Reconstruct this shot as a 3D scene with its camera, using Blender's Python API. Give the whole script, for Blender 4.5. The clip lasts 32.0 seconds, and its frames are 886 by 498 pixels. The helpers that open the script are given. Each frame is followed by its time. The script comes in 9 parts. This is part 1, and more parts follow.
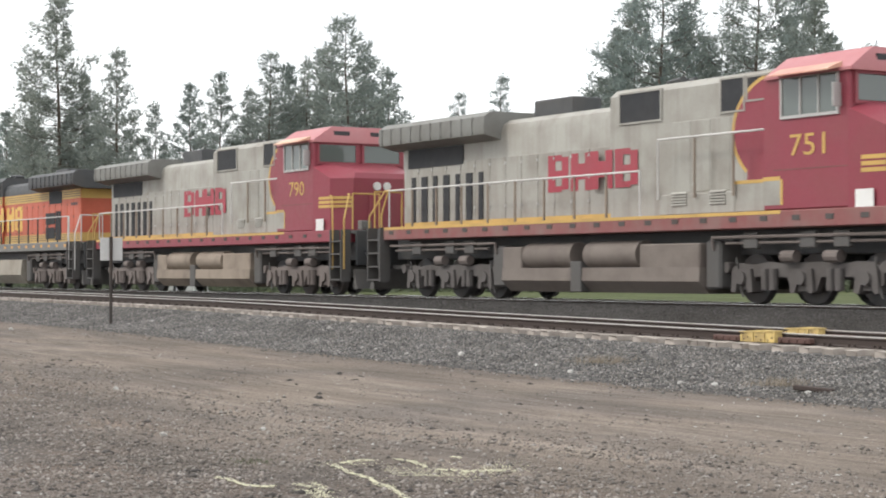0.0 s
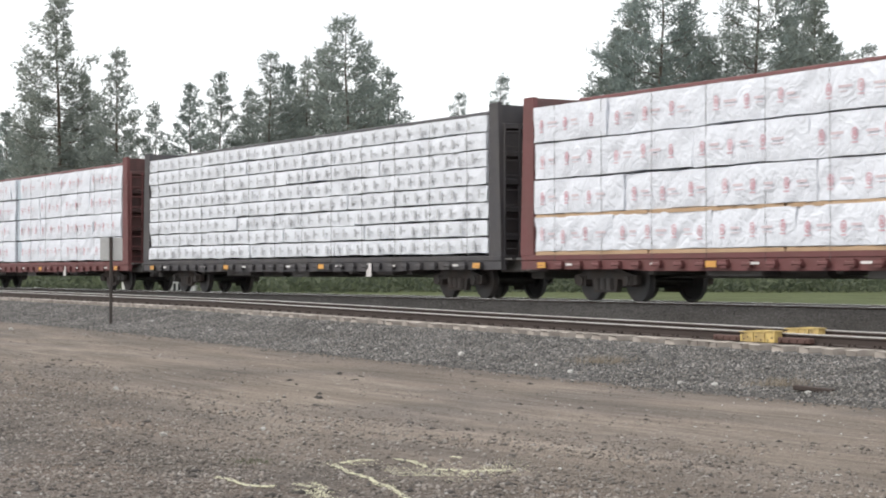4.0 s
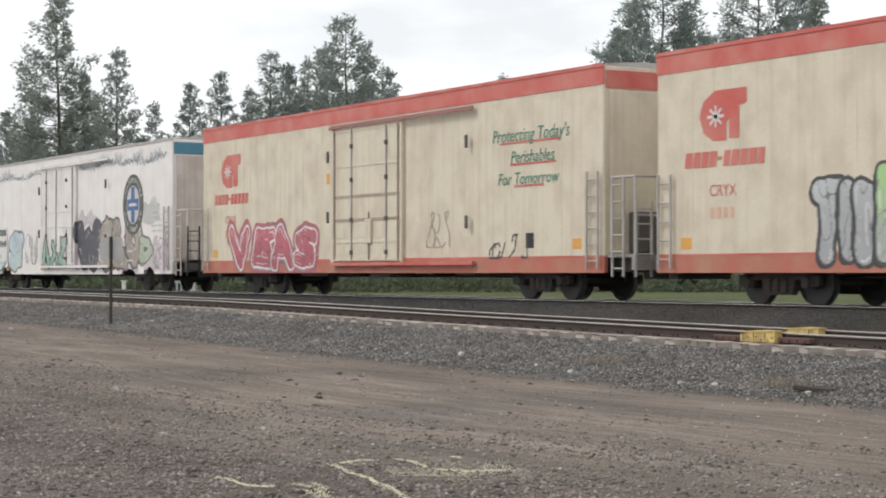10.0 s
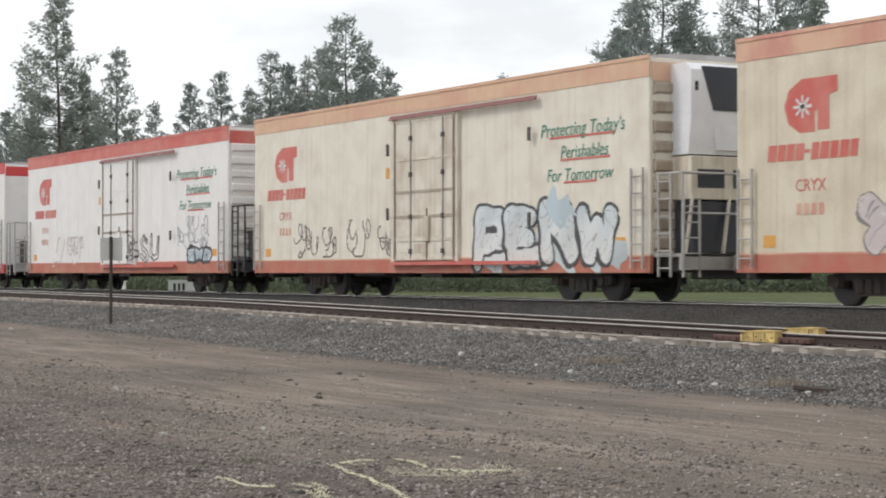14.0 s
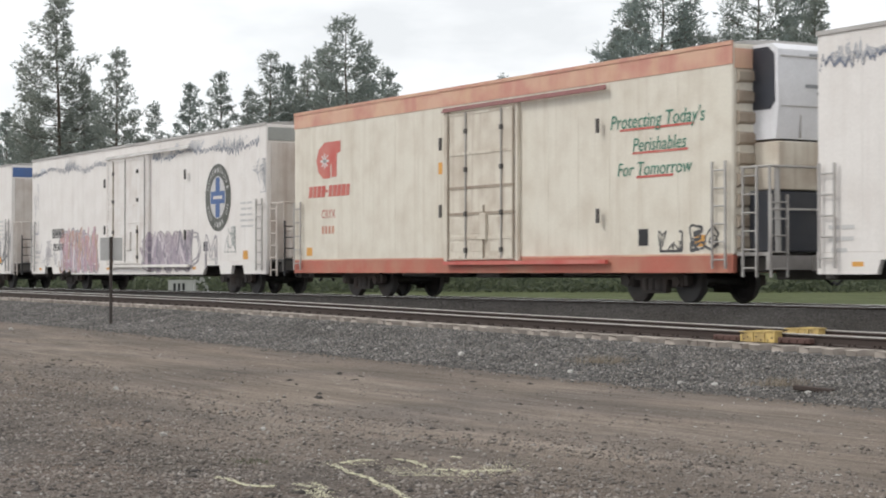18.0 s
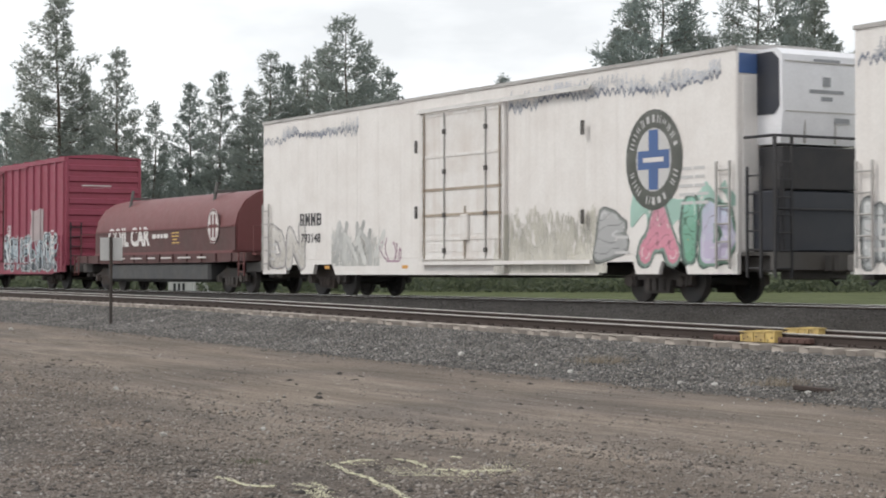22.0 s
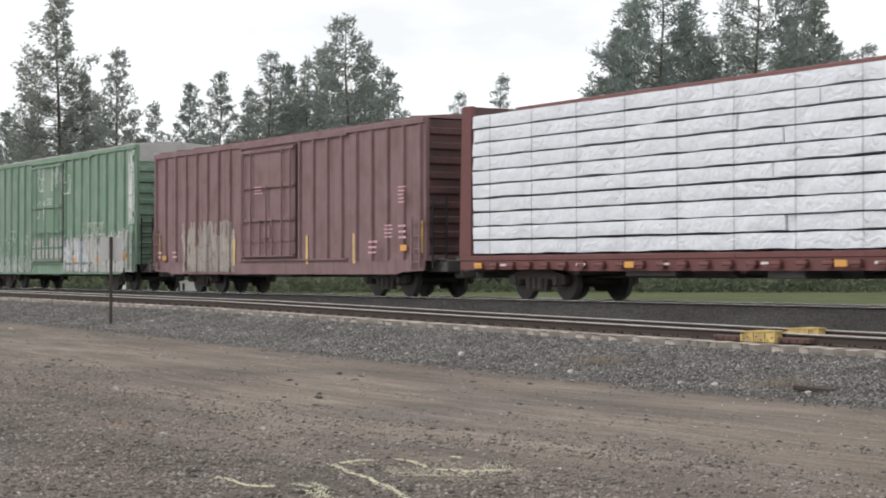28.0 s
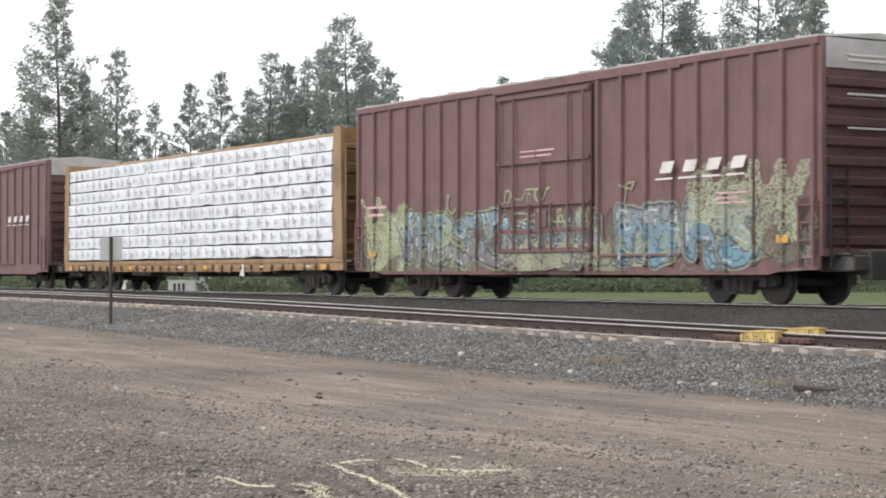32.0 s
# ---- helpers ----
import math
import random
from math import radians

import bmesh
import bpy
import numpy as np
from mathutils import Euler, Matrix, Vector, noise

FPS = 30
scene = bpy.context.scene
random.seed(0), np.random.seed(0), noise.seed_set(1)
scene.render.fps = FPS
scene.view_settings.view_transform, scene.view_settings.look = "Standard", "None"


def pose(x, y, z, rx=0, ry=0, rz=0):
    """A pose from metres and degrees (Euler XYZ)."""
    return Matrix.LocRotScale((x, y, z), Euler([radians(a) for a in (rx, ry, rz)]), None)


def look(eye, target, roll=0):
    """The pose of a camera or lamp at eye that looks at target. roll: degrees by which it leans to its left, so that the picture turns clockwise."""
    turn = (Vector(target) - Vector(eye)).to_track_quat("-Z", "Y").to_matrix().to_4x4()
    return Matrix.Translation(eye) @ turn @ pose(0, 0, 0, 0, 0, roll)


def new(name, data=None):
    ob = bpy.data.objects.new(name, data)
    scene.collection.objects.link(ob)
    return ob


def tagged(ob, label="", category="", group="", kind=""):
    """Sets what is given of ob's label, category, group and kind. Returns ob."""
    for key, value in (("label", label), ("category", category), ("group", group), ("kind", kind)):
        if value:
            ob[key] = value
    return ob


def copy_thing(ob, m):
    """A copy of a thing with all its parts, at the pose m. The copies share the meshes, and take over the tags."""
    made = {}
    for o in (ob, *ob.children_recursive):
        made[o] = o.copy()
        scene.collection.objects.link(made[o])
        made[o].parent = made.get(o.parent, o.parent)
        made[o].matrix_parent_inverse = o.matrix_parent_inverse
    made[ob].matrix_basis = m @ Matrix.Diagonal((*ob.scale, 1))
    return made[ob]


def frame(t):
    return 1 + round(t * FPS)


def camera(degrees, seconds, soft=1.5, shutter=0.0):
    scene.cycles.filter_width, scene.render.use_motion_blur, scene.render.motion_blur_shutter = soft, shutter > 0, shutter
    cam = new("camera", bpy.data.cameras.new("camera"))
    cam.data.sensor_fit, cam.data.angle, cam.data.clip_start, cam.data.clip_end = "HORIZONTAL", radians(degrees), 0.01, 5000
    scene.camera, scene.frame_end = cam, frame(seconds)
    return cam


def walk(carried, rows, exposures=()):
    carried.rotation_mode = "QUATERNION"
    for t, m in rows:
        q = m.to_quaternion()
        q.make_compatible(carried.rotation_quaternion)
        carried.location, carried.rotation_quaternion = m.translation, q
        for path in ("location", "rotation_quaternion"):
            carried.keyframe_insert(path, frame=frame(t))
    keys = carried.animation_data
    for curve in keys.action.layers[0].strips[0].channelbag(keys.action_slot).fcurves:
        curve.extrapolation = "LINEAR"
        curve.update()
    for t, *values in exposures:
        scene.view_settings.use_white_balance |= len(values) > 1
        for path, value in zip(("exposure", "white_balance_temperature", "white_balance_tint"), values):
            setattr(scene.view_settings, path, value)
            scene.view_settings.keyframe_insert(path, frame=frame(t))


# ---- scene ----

# ------------------------------------------------------------------ camera
# Rail top of the main line is z = 0; the train runs towards +x along y = 25.65.
cam = camera(26.62, 32.0, soft=1.9, shutter=0.08)
EYE = (0.0, 0.0, 0.63)
TURN = 59.55
walk(cam, [(0.0, pose(*EYE, 90.743, 0, TURN)), (32.0, pose(*EYE, 90.743, 0, TURN))],
     exposures=[(0.0, 0.38), (3.0, 0.41), (5.5, 0.06), (6.4, 0.08), (7.0, 0.14), (8.0, 0.0), (14.0, -0.05), (19.0, -0.07), (22.6, -0.05), (24.0, 0.26), (25.0, 0.07),
                (25.6, 0.05), (27.5, -0.03), (28.0, 0.02), (29.0, 0.36), (30.0, 0.38), (32.0, 0.43)])

MAIN = 25.65          # centre line of the main track
SIDING = 20.42        # centre line of the nearer track
SPEED, SLOWING = 24.57, -0.00026


def advance(t):
    """How far along the line the train is at t seconds."""
    q = t - 16.0
    return SPEED * (q + SLOWING * q * q)


# ------------------------------------------------------------------ light
world = bpy.data.worlds.new("overcast_sky")
scene.world = world
world.use_nodes = True
wn, wl = world.node_tree.nodes, world.node_tree.links
wn.clear()
w_out = wn.new("ShaderNodeOutputWorld")
w_sky = wn.new("ShaderNodeTexSky")
w_sky.sky_type = "NISHITA"
w_sky.sun_disc = False
w_sky.sun_elevation, w_sky.sun_rotation = radians(52), radians(200)
w_blue = wn.new("ShaderNodeBackground")
w_blue.inputs["Strength"].default_value = 0.12
wl.new(w_sky.outputs["Color"], w_blue.inputs["Color"])
w_co = wn.new("ShaderNodeTexCoord")
w_map = wn.new("ShaderNodeMapping")
w_map.inputs["Scale"].default_value = (3.0, 3.0, 9.0)
wl.new(w_co.outputs["Generated"], w_map.inputs["Vector"])
w_noise = wn.new("ShaderNodeTexNoise")
w_noise.inputs["Scale"].default_value = 2.2
w_noise.inputs["Detail"].default_value = 5.0
w_noise.inputs["Roughness"].default_value = 0.55
wl.new(w_map.outputs["Vector"], w_noise.inputs["Vector"])
w_ramp = wn.new("ShaderNodeValToRGB")
w_ramp.color_ramp.elements[0].position = 0.33
w_ramp.color_ramp.elements[0].color = (0.97, 0.99, 1.01, 1)
w_ramp.color_ramp.elements[1].position = 0.56
w_ramp.color_ramp.elements[1].color = (1.22, 1.235, 1.25, 1)
wl.new(w_noise.outputs["Fac"], w_ramp.inputs["Fac"])
w_cloud = wn.new("ShaderNodeBackground")
w_cloud.inputs["Strength"].default_value = 1.0
wl.new(w_ramp.outputs["Color"], w_cloud.inputs["Color"])
w_mix = wn.new("ShaderNodeMixShader")
w_mix.inputs["Fac"].default_value = 0.9
wl.new(w_blue.outputs[0], w_mix.inputs[1])
wl.new(w_cloud.outputs[0], w_mix.inputs[2])
wl.new(w_mix.outputs[0], w_out.inputs["Surface"])

sun_data = bpy.data.lights.new("sun", "SUN")
sun_data.energy, sun_data.angle, sun_data.color = 1.4, radians(14), (1.0, 0.96, 0.9)
sun = new("sun", sun_data)
sun.matrix_world = look((-65, -55, 90), (-20, 20, 0))


# ------------------------------------------------------------------ materials
def surface(name, color, rough=0.7, metal=0.0, dirt=(0.12, 0.1, 0.085), soil=0.35, grain=0.12, streak=0.0,
            scale=1.0, bump=0.1, bump_scale=40.0, second=None, second_amount=0.0):
    """A weathered surface: two scales of soiling, optional vertical streaks, fine relief."""
    grey = (0.3 * color[0] + 0.6 * color[1] + 0.1 * color[2]) * 0.13      # veil of haze mixed into the colour as grey
    color = tuple(0.87 * c + grey for c in color)
    m = bpy.data.materials.new(name)
    m.use_nodes = True
    n, l = m.node_tree.nodes, m.node_tree.links
    bsdf = n["Principled BSDF"]
    co = n.new("ShaderNodeTexCoord")
    info = n.new("ShaderNodeObjectInfo")
    shift = n.new("ShaderNodeVectorMath")
    shift.operation = "MULTIPLY_ADD"
    shift.inputs[1].default_value = (1, 1, 1)
    wide = n.new("ShaderNodeMath")
    wide.operation = "MULTIPLY"
    wide.inputs[1].default_value = 37.0
    l.new(info.outputs["Random"], wide.inputs[0])
    l.new(co.outputs["Object"], shift.inputs[0])
    l.new(wide.outputs[0], shift.inputs[2])

    def noise_at(sc, detail, vec=None, stretch=None):
        t = n.new("ShaderNodeTexNoise")
        t.inputs["Scale"].default_value = sc
        t.inputs["Detail"].default_value = detail
        src = shift.outputs[0]
        if stretch:
            mp = n.new("ShaderNodeMapping")
            mp.inputs["Scale"].default_value = stretch
            l.new(src, mp.inputs["Vector"])
            src = mp.outputs[0]
        l.new(src, t.inputs["Vector"])
        return t.outputs["Fac"]

    def ramp(fac, lo, hi, amount):
        r = n.new("ShaderNodeMapRange")
        r.inputs["From Min"].default_value, r.inputs["From Max"].default_value = lo, hi
        r.inputs["To Max"].default_value = amount
        l.new(fac, r.inputs["Value"])
        return r.outputs[0]

    def mix(a, b, fac, kind="MIX"):
        x = n.new("ShaderNodeMix")
        x.data_type, x.blend_type = "RGBA", kind
        for sock, val in ((x.inputs[6], a), (x.inputs[7], b)):
            if isinstance(val, tuple):
                sock.default_value = (*val, 1)
            else:
                l.new(val, sock)
        l.new(fac, x.inputs[0])
        return x.outputs[2]

    base = mix(color, tuple(c * 0.72 for c in color), ramp(noise_at(18.0 * scale, 4), 0.35, 0.7, grain * 2))
    if second:
        base = mix(base, second, ramp(noise_at(0.9 * scale, 3), 0.45, 0.62, second_amount))
    base = mix(base, dirt, ramp(noise_at(1.3 * scale, 6), 0.42, 0.75, soil))
    if streak:
        base = mix(base, dirt, ramp(noise_at(1.0, 5, stretch=(5.0, 5.0, 0.22)), 0.5, 0.78, streak))
    l.new(base, bsdf.inputs["Base Color"])
    bsdf.inputs["Metallic"].default_value = metal
    rr = n.new("ShaderNodeMapRange")
    rr.inputs["To Min"].default_value, rr.inputs["To Max"].default_value = max(0.05, rough - 0.12), min(1, rough + 0.12)
    l.new(noise_at(5 * scale, 3), rr.inputs["Value"])
    l.new(rr.outputs[0], bsdf.inputs["Roughness"])
    if bump:
        b = n.new("ShaderNodeBump")
        b.inputs["Strength"].default_value = bump
        b.inputs["Distance"].default_value = 0.02
        l.new(noise_at(bump_scale * scale, 3), b.inputs["Height"])
        l.new(b.outputs[0], bsdf.inputs["Normal"])
    return m


RUST = (0.10, 0.055, 0.035)
GRIME = (0.11, 0.095, 0.08)
M = {}
M["undergear"] = surface("grimy_undergear", (0.115, 0.108, 0.103), 0.8, 0.2, GRIME, 0.5)
M["wheel_steel"] = surface("wheel_steel", (0.085, 0.083, 0.084), 0.7, 0.2, RUST, 0.4)
M["frame_rust"] = surface("rusty_cast_steel", (0.095, 0.085, 0.08), 0.8, 0.2, RUST, 0.5)
M["loco_truck"] = surface("dusty_loco_truck", (0.2, 0.165, 0.148), 0.85, 0.1, (0.08, 0.06, 0.05), 0.6)
M["warbonnet_silver"] = surface("faded_silver_paint", (0.375, 0.36, 0.315), 0.6, 0.05, (0.16, 0.13, 0.1), 0.5, streak=0.35)
M["warbonnet_red"] = surface("faded_red_paint", (0.285, 0.032, 0.055), 0.5, 0, (0.2, 0.07, 0.06), 0.3, streak=0.15)
M["loco_yellow"] = surface("faded_yellow_paint", (0.62, 0.37, 0.06), 0.55, 0, GRIME, 0.3)
M["loco_orange"] = surface("bright_orange_paint", (0.57, 0.09, 0.032), 0.5, 0, (0.28, 0.07, 0.03), 0.35, streak=0.25)
M["loco_black"] = surface("faded_black_paint", (0.055, 0.057, 0.06), 0.55, 0, GRIME, 0.35)
M["loco_grey"] = surface("dusty_grey_paint", (0.19, 0.185, 0.175), 0.65, 0, GRIME, 0.5)
M["armour_yellow"] = surface("dirty_armour_yellow", (0.45, 0.265, 0.065), 0.6, 0, (0.16, 0.09, 0.045), 0.62, streak=0.5, second=(0.36, 0.18, 0.05), second_amount=0.35)
M["tank_brown"] = surface("dusty_tank_brown", (0.31, 0.245, 0.185), 0.85, 0, (0.1, 0.075, 0.06), 0.6)
M["tank_grey"] = surface("dusty_tank_grey", (0.34, 0.3, 0.24), 0.8, 0, (0.17, 0.14, 0.11), 0.5)
M["vent_dark"] = surface("dark_vent", (0.028, 0.03, 0.034), 0.8, 0, GRIME, 0.12)
M["rail_white"] = surface("white_handrail", (0.62, 0.6, 0.57), 0.6, 0, GRIME, 0.3)
M["white_paint"] = surface("white_paint", (0.78, 0.77, 0.74), 0.6, 0, GRIME, 0.25)
M["red_lettering"] = surface("red_lettering", (0.40, 0.035, 0.06), 0.6, 0, GRIME, 0.2)
M["yellow_lettering"] = surface("yellow_lettering", (0.75, 0.45, 0.06), 0.6, 0, GRIME, 0.2)
M["dark_lettering"] = surface("dark_lettering", (0.035, 0.035, 0.04), 0.6, 0, GRIME, 0.2)
M["wing_grey"] = surface("dull_silver_grey", (0.22, 0.22, 0.2), 0.65, 0, GRIME, 0.45)
M["rusted_yellow"] = surface("rust_streaked_yellow", (0.34, 0.19, 0.06), 0.75, 0, (0.13, 0.075, 0.045), 0.75, streak=0.6)
M["loco_charcoal"] = surface("sooty_grey_paint", (0.115, 0.115, 0.112), 0.7, 0, (0.2, 0.18, 0.15), 0.5)
M["flag_red"] = surface("faded_flag_red", (0.36, 0.13, 0.1), 0.7, 0, (0.42, 0.27, 0.1), 0.4)
M["flag_pale"] = surface("faded_flag_white", (0.43, 0.35, 0.26), 0.7, 0, (0.42, 0.27, 0.1), 0.4)
M["flag_canton"] = surface("faded_flag_canton", (0.1, 0.125, 0.11), 0.7, 0, (0.42, 0.27, 0.1), 0.4)
M["grey_lettering"] = surface("grey_lettering", (0.3, 0.31, 0.33), 0.6, 0, GRIME, 0.2)
M["white_lettering"] = surface("white_lettering", (0.74, 0.7, 0.68), 0.6, 0, GRIME, 0.3)
M["green_lettering"] = surface("green_lettering", (0.03, 0.24, 0.16), 0.6, 0, GRIME, 0.2)
M["blue_lettering"] = surface("blue_print", (0.1, 0.12, 0.3), 0.6, 0, (0.34, 0.34, 0.42), 0.35)
M["emblem_dark"] = surface("weathered_emblem_ring", (0.085, 0.092, 0.078), 0.6, 0, (0.3, 0.3, 0.28), 0.35)
M["faint_lettering"] = surface("faint_lettering", (0.58, 0.57, 0.56), 0.6, 0, (0.7, 0.68, 0.66), 0.3)
M["blue_band"] = surface("blue_band", (0.06, 0.14, 0.36), 0.5, 0, GRIME, 0.2)
M["teal_band"] = surface("teal_band", (0.06, 0.25, 0.36), 0.5, 0, GRIME, 0.2)
M["grey_band"] = surface("grey_band", (0.38, 0.4, 0.38), 0.6, 0, GRIME, 0.3)
M["placard"] = surface("orange_placard", (0.78, 0.36, 0.03), 0.6, 0, GRIME, 0.2)
M["reefer_cream"] = surface("weathered_cream_paint", (0.70, 0.62, 0.47), 0.55, 0, (0.36, 0.27, 0.18), 0.4, streak=0.3, bump=0.03)
M["reefer_ivory"] = surface("ivory_paint", (0.76, 0.71, 0.60), 0.5, 0, (0.42, 0.33, 0.24), 0.35, streak=0.3, bump=0.03)
M["reefer_white"] = surface("clean_white_paint", (0.80, 0.78, 0.76), 0.45, 0, (0.5, 0.46, 0.42), 0.2, streak=0.15, bump=0.03)
M["reefer_bnsf"] = surface("dull_white_paint", (0.83, 0.793, 0.758), 0.5, 0, (0.5, 0.43, 0.38), 0.22, streak=0.16, bump=0.03)
M["stripe_red"] = surface("red_stripe_paint", (0.6, 0.09, 0.065), 0.5, 0, (0.62, 0.34, 0.28), 0.45, second=(0.58, 0.2, 0.16), second_amount=.5)
M["stripe_worn"] = surface("worn_red_sill_paint", (0.52, 0.13, 0.08), 0.6, 0, (0.48, 0.3, 0.2), 0.6, second=(0.4, 0.16, 0.11), second_amount=.6)
M["stripe_fresh"] = surface("fresh_red_stripe", (0.66, 0.03, 0.03), 0.45, 0, GRIME, 0.15)
M["stripe_faded"] = surface("sun_faded_red_stripe", (0.62, 0.27, 0.2), 0.6, 0, (0.7, 0.5, 0.32), 0.6, streak=.3, second=(0.68, 0.44, 0.32), second_amount=.8)
M["stripe_peach"] = surface("peach_faded_stripe", (0.70, 0.46, 0.28), 0.6, 0, (0.58, 0.3, 0.22), 0.5, streak=.35, second=(0.6, 0.33, 0.25), second_amount=.6)
M["door_ivory"] = surface("stained_ivory_door", (0.72, 0.66, 0.57), 0.6, 0, (0.42, 0.32, 0.22), 0.35, streak=0.4)
M["door_bone"] = surface("door_paint", (0.72, 0.66, 0.55), 0.55, 0, (0.3, 0.2, 0.13), 0.5, streak=0.5)
M["door_worn"] = surface("rust_stained_white_door", (0.8, 0.77, 0.74), 0.55, 0, (0.4, 0.29, 0.21), 0.3, streak=0.32)
M["unit_white"] = surface("cooling_unit_white", (0.80, 0.80, 0.83), 0.4, 0, GRIME, 0.15)
M["end_tan"] = surface("stained_end_steel", (0.42, 0.35, 0.27), 0.7, 0, (0.2, 0.13, 0.09), 0.6, streak=0.6)
M["end_stained"] = surface("brown_stained_white_end", (0.66, 0.6, 0.55), 0.6, 0, (0.34, 0.25, 0.2), 0.6, streak=0.6)
M["unit_panel"] = surface("cooling_unit_dark", (0.03, 0.035, 0.05), 0.4, 0, GRIME, 0.2)
M["galvanised"] = surface("galvanised_steel", (0.5, 0.48, 0.46), 0.5, 0.4, RUST, 0.35)
M["black_steel"] = surface("black_ladder_steel", (0.03, 0.03, 0.035), 0.6, 0, GRIME, 0.3)
M["boxcar_brown"] = surface("oxide_brown_paint", (0.23, 0.072, 0.066), 0.65, 0, (0.11, 0.05, 0.04), 0.4, streak=0.4)
M["dusty_sill"] = surface("dusty_red_sill", (0.26, 0.08, 0.075), 0.7, 0, (0.22, 0.17, 0.15), 0.7, streak=0.3)
M["loco_truck_sooty"] = surface("sooty_loco_truck", (0.13, 0.115, 0.108), 0.85, 0.1, (0.06, 0.05, 0.045), 0.6)
M["tank_sooty"] = surface("sooty_fuel_tank", (0.2, 0.165, 0.14), 0.85, 0, (0.09, 0.07, 0.06), 0.6)
M["boxcar_faded"] = surface("faded_oxide_paint", (0.255, 0.148, 0.155), 0.75, 0, (0.12, 0.06, 0.05), 0.5, streak=0.5)
M["boxcar_red"] = surface("bright_red_paint", (0.33, 0.05, 0.092), 0.55, 0, (0.2, 0.03, 0.03), 0.3, streak=0.3)
M["boxcar_crimson"] = surface("worn_crimson_paint", (0.3, 0.075, 0.085), 0.66, 0, (0.17, 0.075, 0.07), 0.45, streak=0.5)
M["boxcar_rose"] = surface("rose_red_paint", (0.3, 0.112, 0.112), 0.68, 0, (0.16, 0.075, 0.07), 0.5, streak=0.5)
M["boxcar_plum"] = surface("plum_brown_paint", (0.195, 0.096, 0.095), 0.65, 0, (0.09, 0.05, 0.05), 0.45, streak=0.5)
M["boxcar_green"] = surface("weathered_green_paint", (0.15, 0.265, 0.175), 0.68, 0, (0.33, 0.38, 0.33), 0.42, streak=0.6)
# red-brown darkened for ends facing off the sun, with grime; also dark bulkheads
M["grimy_shade_oxide"] = surface("grimy_shaded_oxide", (0.13, 0.06, 0.055), 0.8, 0, (0.05, 0.04, 0.04), 0.65, streak=0.5)
# cab roofs in a paler tone than the cab sides
M["roof_pink"] = surface("pale_red_roof", (0.5, 0.17, 0.18), 0.6, 0, (0.5, 0.3, 0.3), 0.5)
M["roof_salmon"] = surface("pale_orange_roof", (0.62, 0.24, 0.17), 0.6, 0, (0.6, 0.36, 0.3), 0.5)
M["roof_pale"] = surface("pale_roof_steel", (0.5, 0.48, 0.46), 0.6, 0.2, GRIME, 0.35)
M["beam_red"] = surface("oxide_red_frame", (0.17, 0.052, 0.05), 0.65, 0, (0.1, 0.05, 0.04), 0.45)
M["beam_yellow"] = surface("ochre_yellow_frame", (0.52, 0.33, 0.12), 0.65, 0, (0.18, 0.1, 0.05), 0.65, streak=0.3)
M["beam_ochre"] = surface("rusty_ochre_frame", (0.36, 0.22, 0.1), 0.75, 0, (0.13, 0.08, 0.055), 0.7, streak=0.5)
M["beam_black"] = surface("black_frame", (0.06, 0.055, 0.06), 0.65, 0, GRIME, 0.4)
M["timber"] = surface("raw_timber", (0.52, 0.34, 0.19), 0.8, 0, (0.3, 0.18, 0.1), 0.4)
M["coil_hood"] = surface("brown_hood_paint", (0.175, 0.045, 0.047), 0.55, 0, (0.13, 0.05, 0.045), 0.5, streak=0.25)
M["board_pale"] = surface("dusty_pale_board", (0.44, 0.36, 0.3), 0.85, 0, (0.3, 0.2, 0.14), 0.5)
M["coil_dark"] = surface("dark_brown_skirt_paint", (0.11, 0.045, 0.043), 0.65, 0, (0.07, 0.045, 0.04), 0.5)
M["rail_steel"] = surface("worn_rail_steel", (0.78, 0.77, 0.75), 0.22, 0.8, (0.5, 0.46, 0.42), 0.2, bump=0.03)
M["rail_dull"] = surface("dull_siding_rail_head", (0.62, 0.59, 0.56), 0.35, 0.6, (0.26, 0.2, 0.16), 0.3)
M["rail_rust"] = surface("rusty_rail_side", (0.06, 0.042, 0.035), 0.9, 0, (0.04, 0.03, 0.025), 0.4)
M["tie"] = surface("weathered_tie_wood", (0.16, 0.135, 0.115), 0.9, 0, (0.06, 0.05, 0.045), 0.5)
M["tie_end"] = surface("bleached_tie_wood", (0.46, 0.4, 0.345), 0.9, 0, (0.2, 0.17, 0.145), 0.6, scale=2.5)
M["safety_yellow"] = surface("chipped_yellow_paint", (0.66, 0.47, 0.13), 0.6, 0, (0.12, 0.07, 0.04), 0.7, scale=4)
M["joint_brown"] = surface("rusty_joint_bar", (0.11, 0.055, 0.045), 0.85, 0, RUST, 0.4)
M["post_dark"] = surface("dark_steel_post", (0.06, 0.05, 0.045), 0.8, 0.2, RUST, 0.4)
M["sign_back"] = surface("bare_sign_back", (0.58, 0.57, 0.55), 0.6, 0.1, GRIME, 0.25)
M["bark"] = surface("pine_bark", (0.15, 0.115, 0.09), 0.95, 0, (0.05, 0.04, 0.03), 0.5, bump=0.5, bump_scale=9)
M["cabinet_grey"] = surface("pale_cabinet_paint", (0.55, 0.55, 0.53), 0.6, 0, GRIME, 0.3)
M["stripe_paint"] = surface("spilled_yellow_powder", (0.7, 0.67, 0.46), 0.95, 0, (0.5, 0.46, 0.34), 0.4, scale=5)


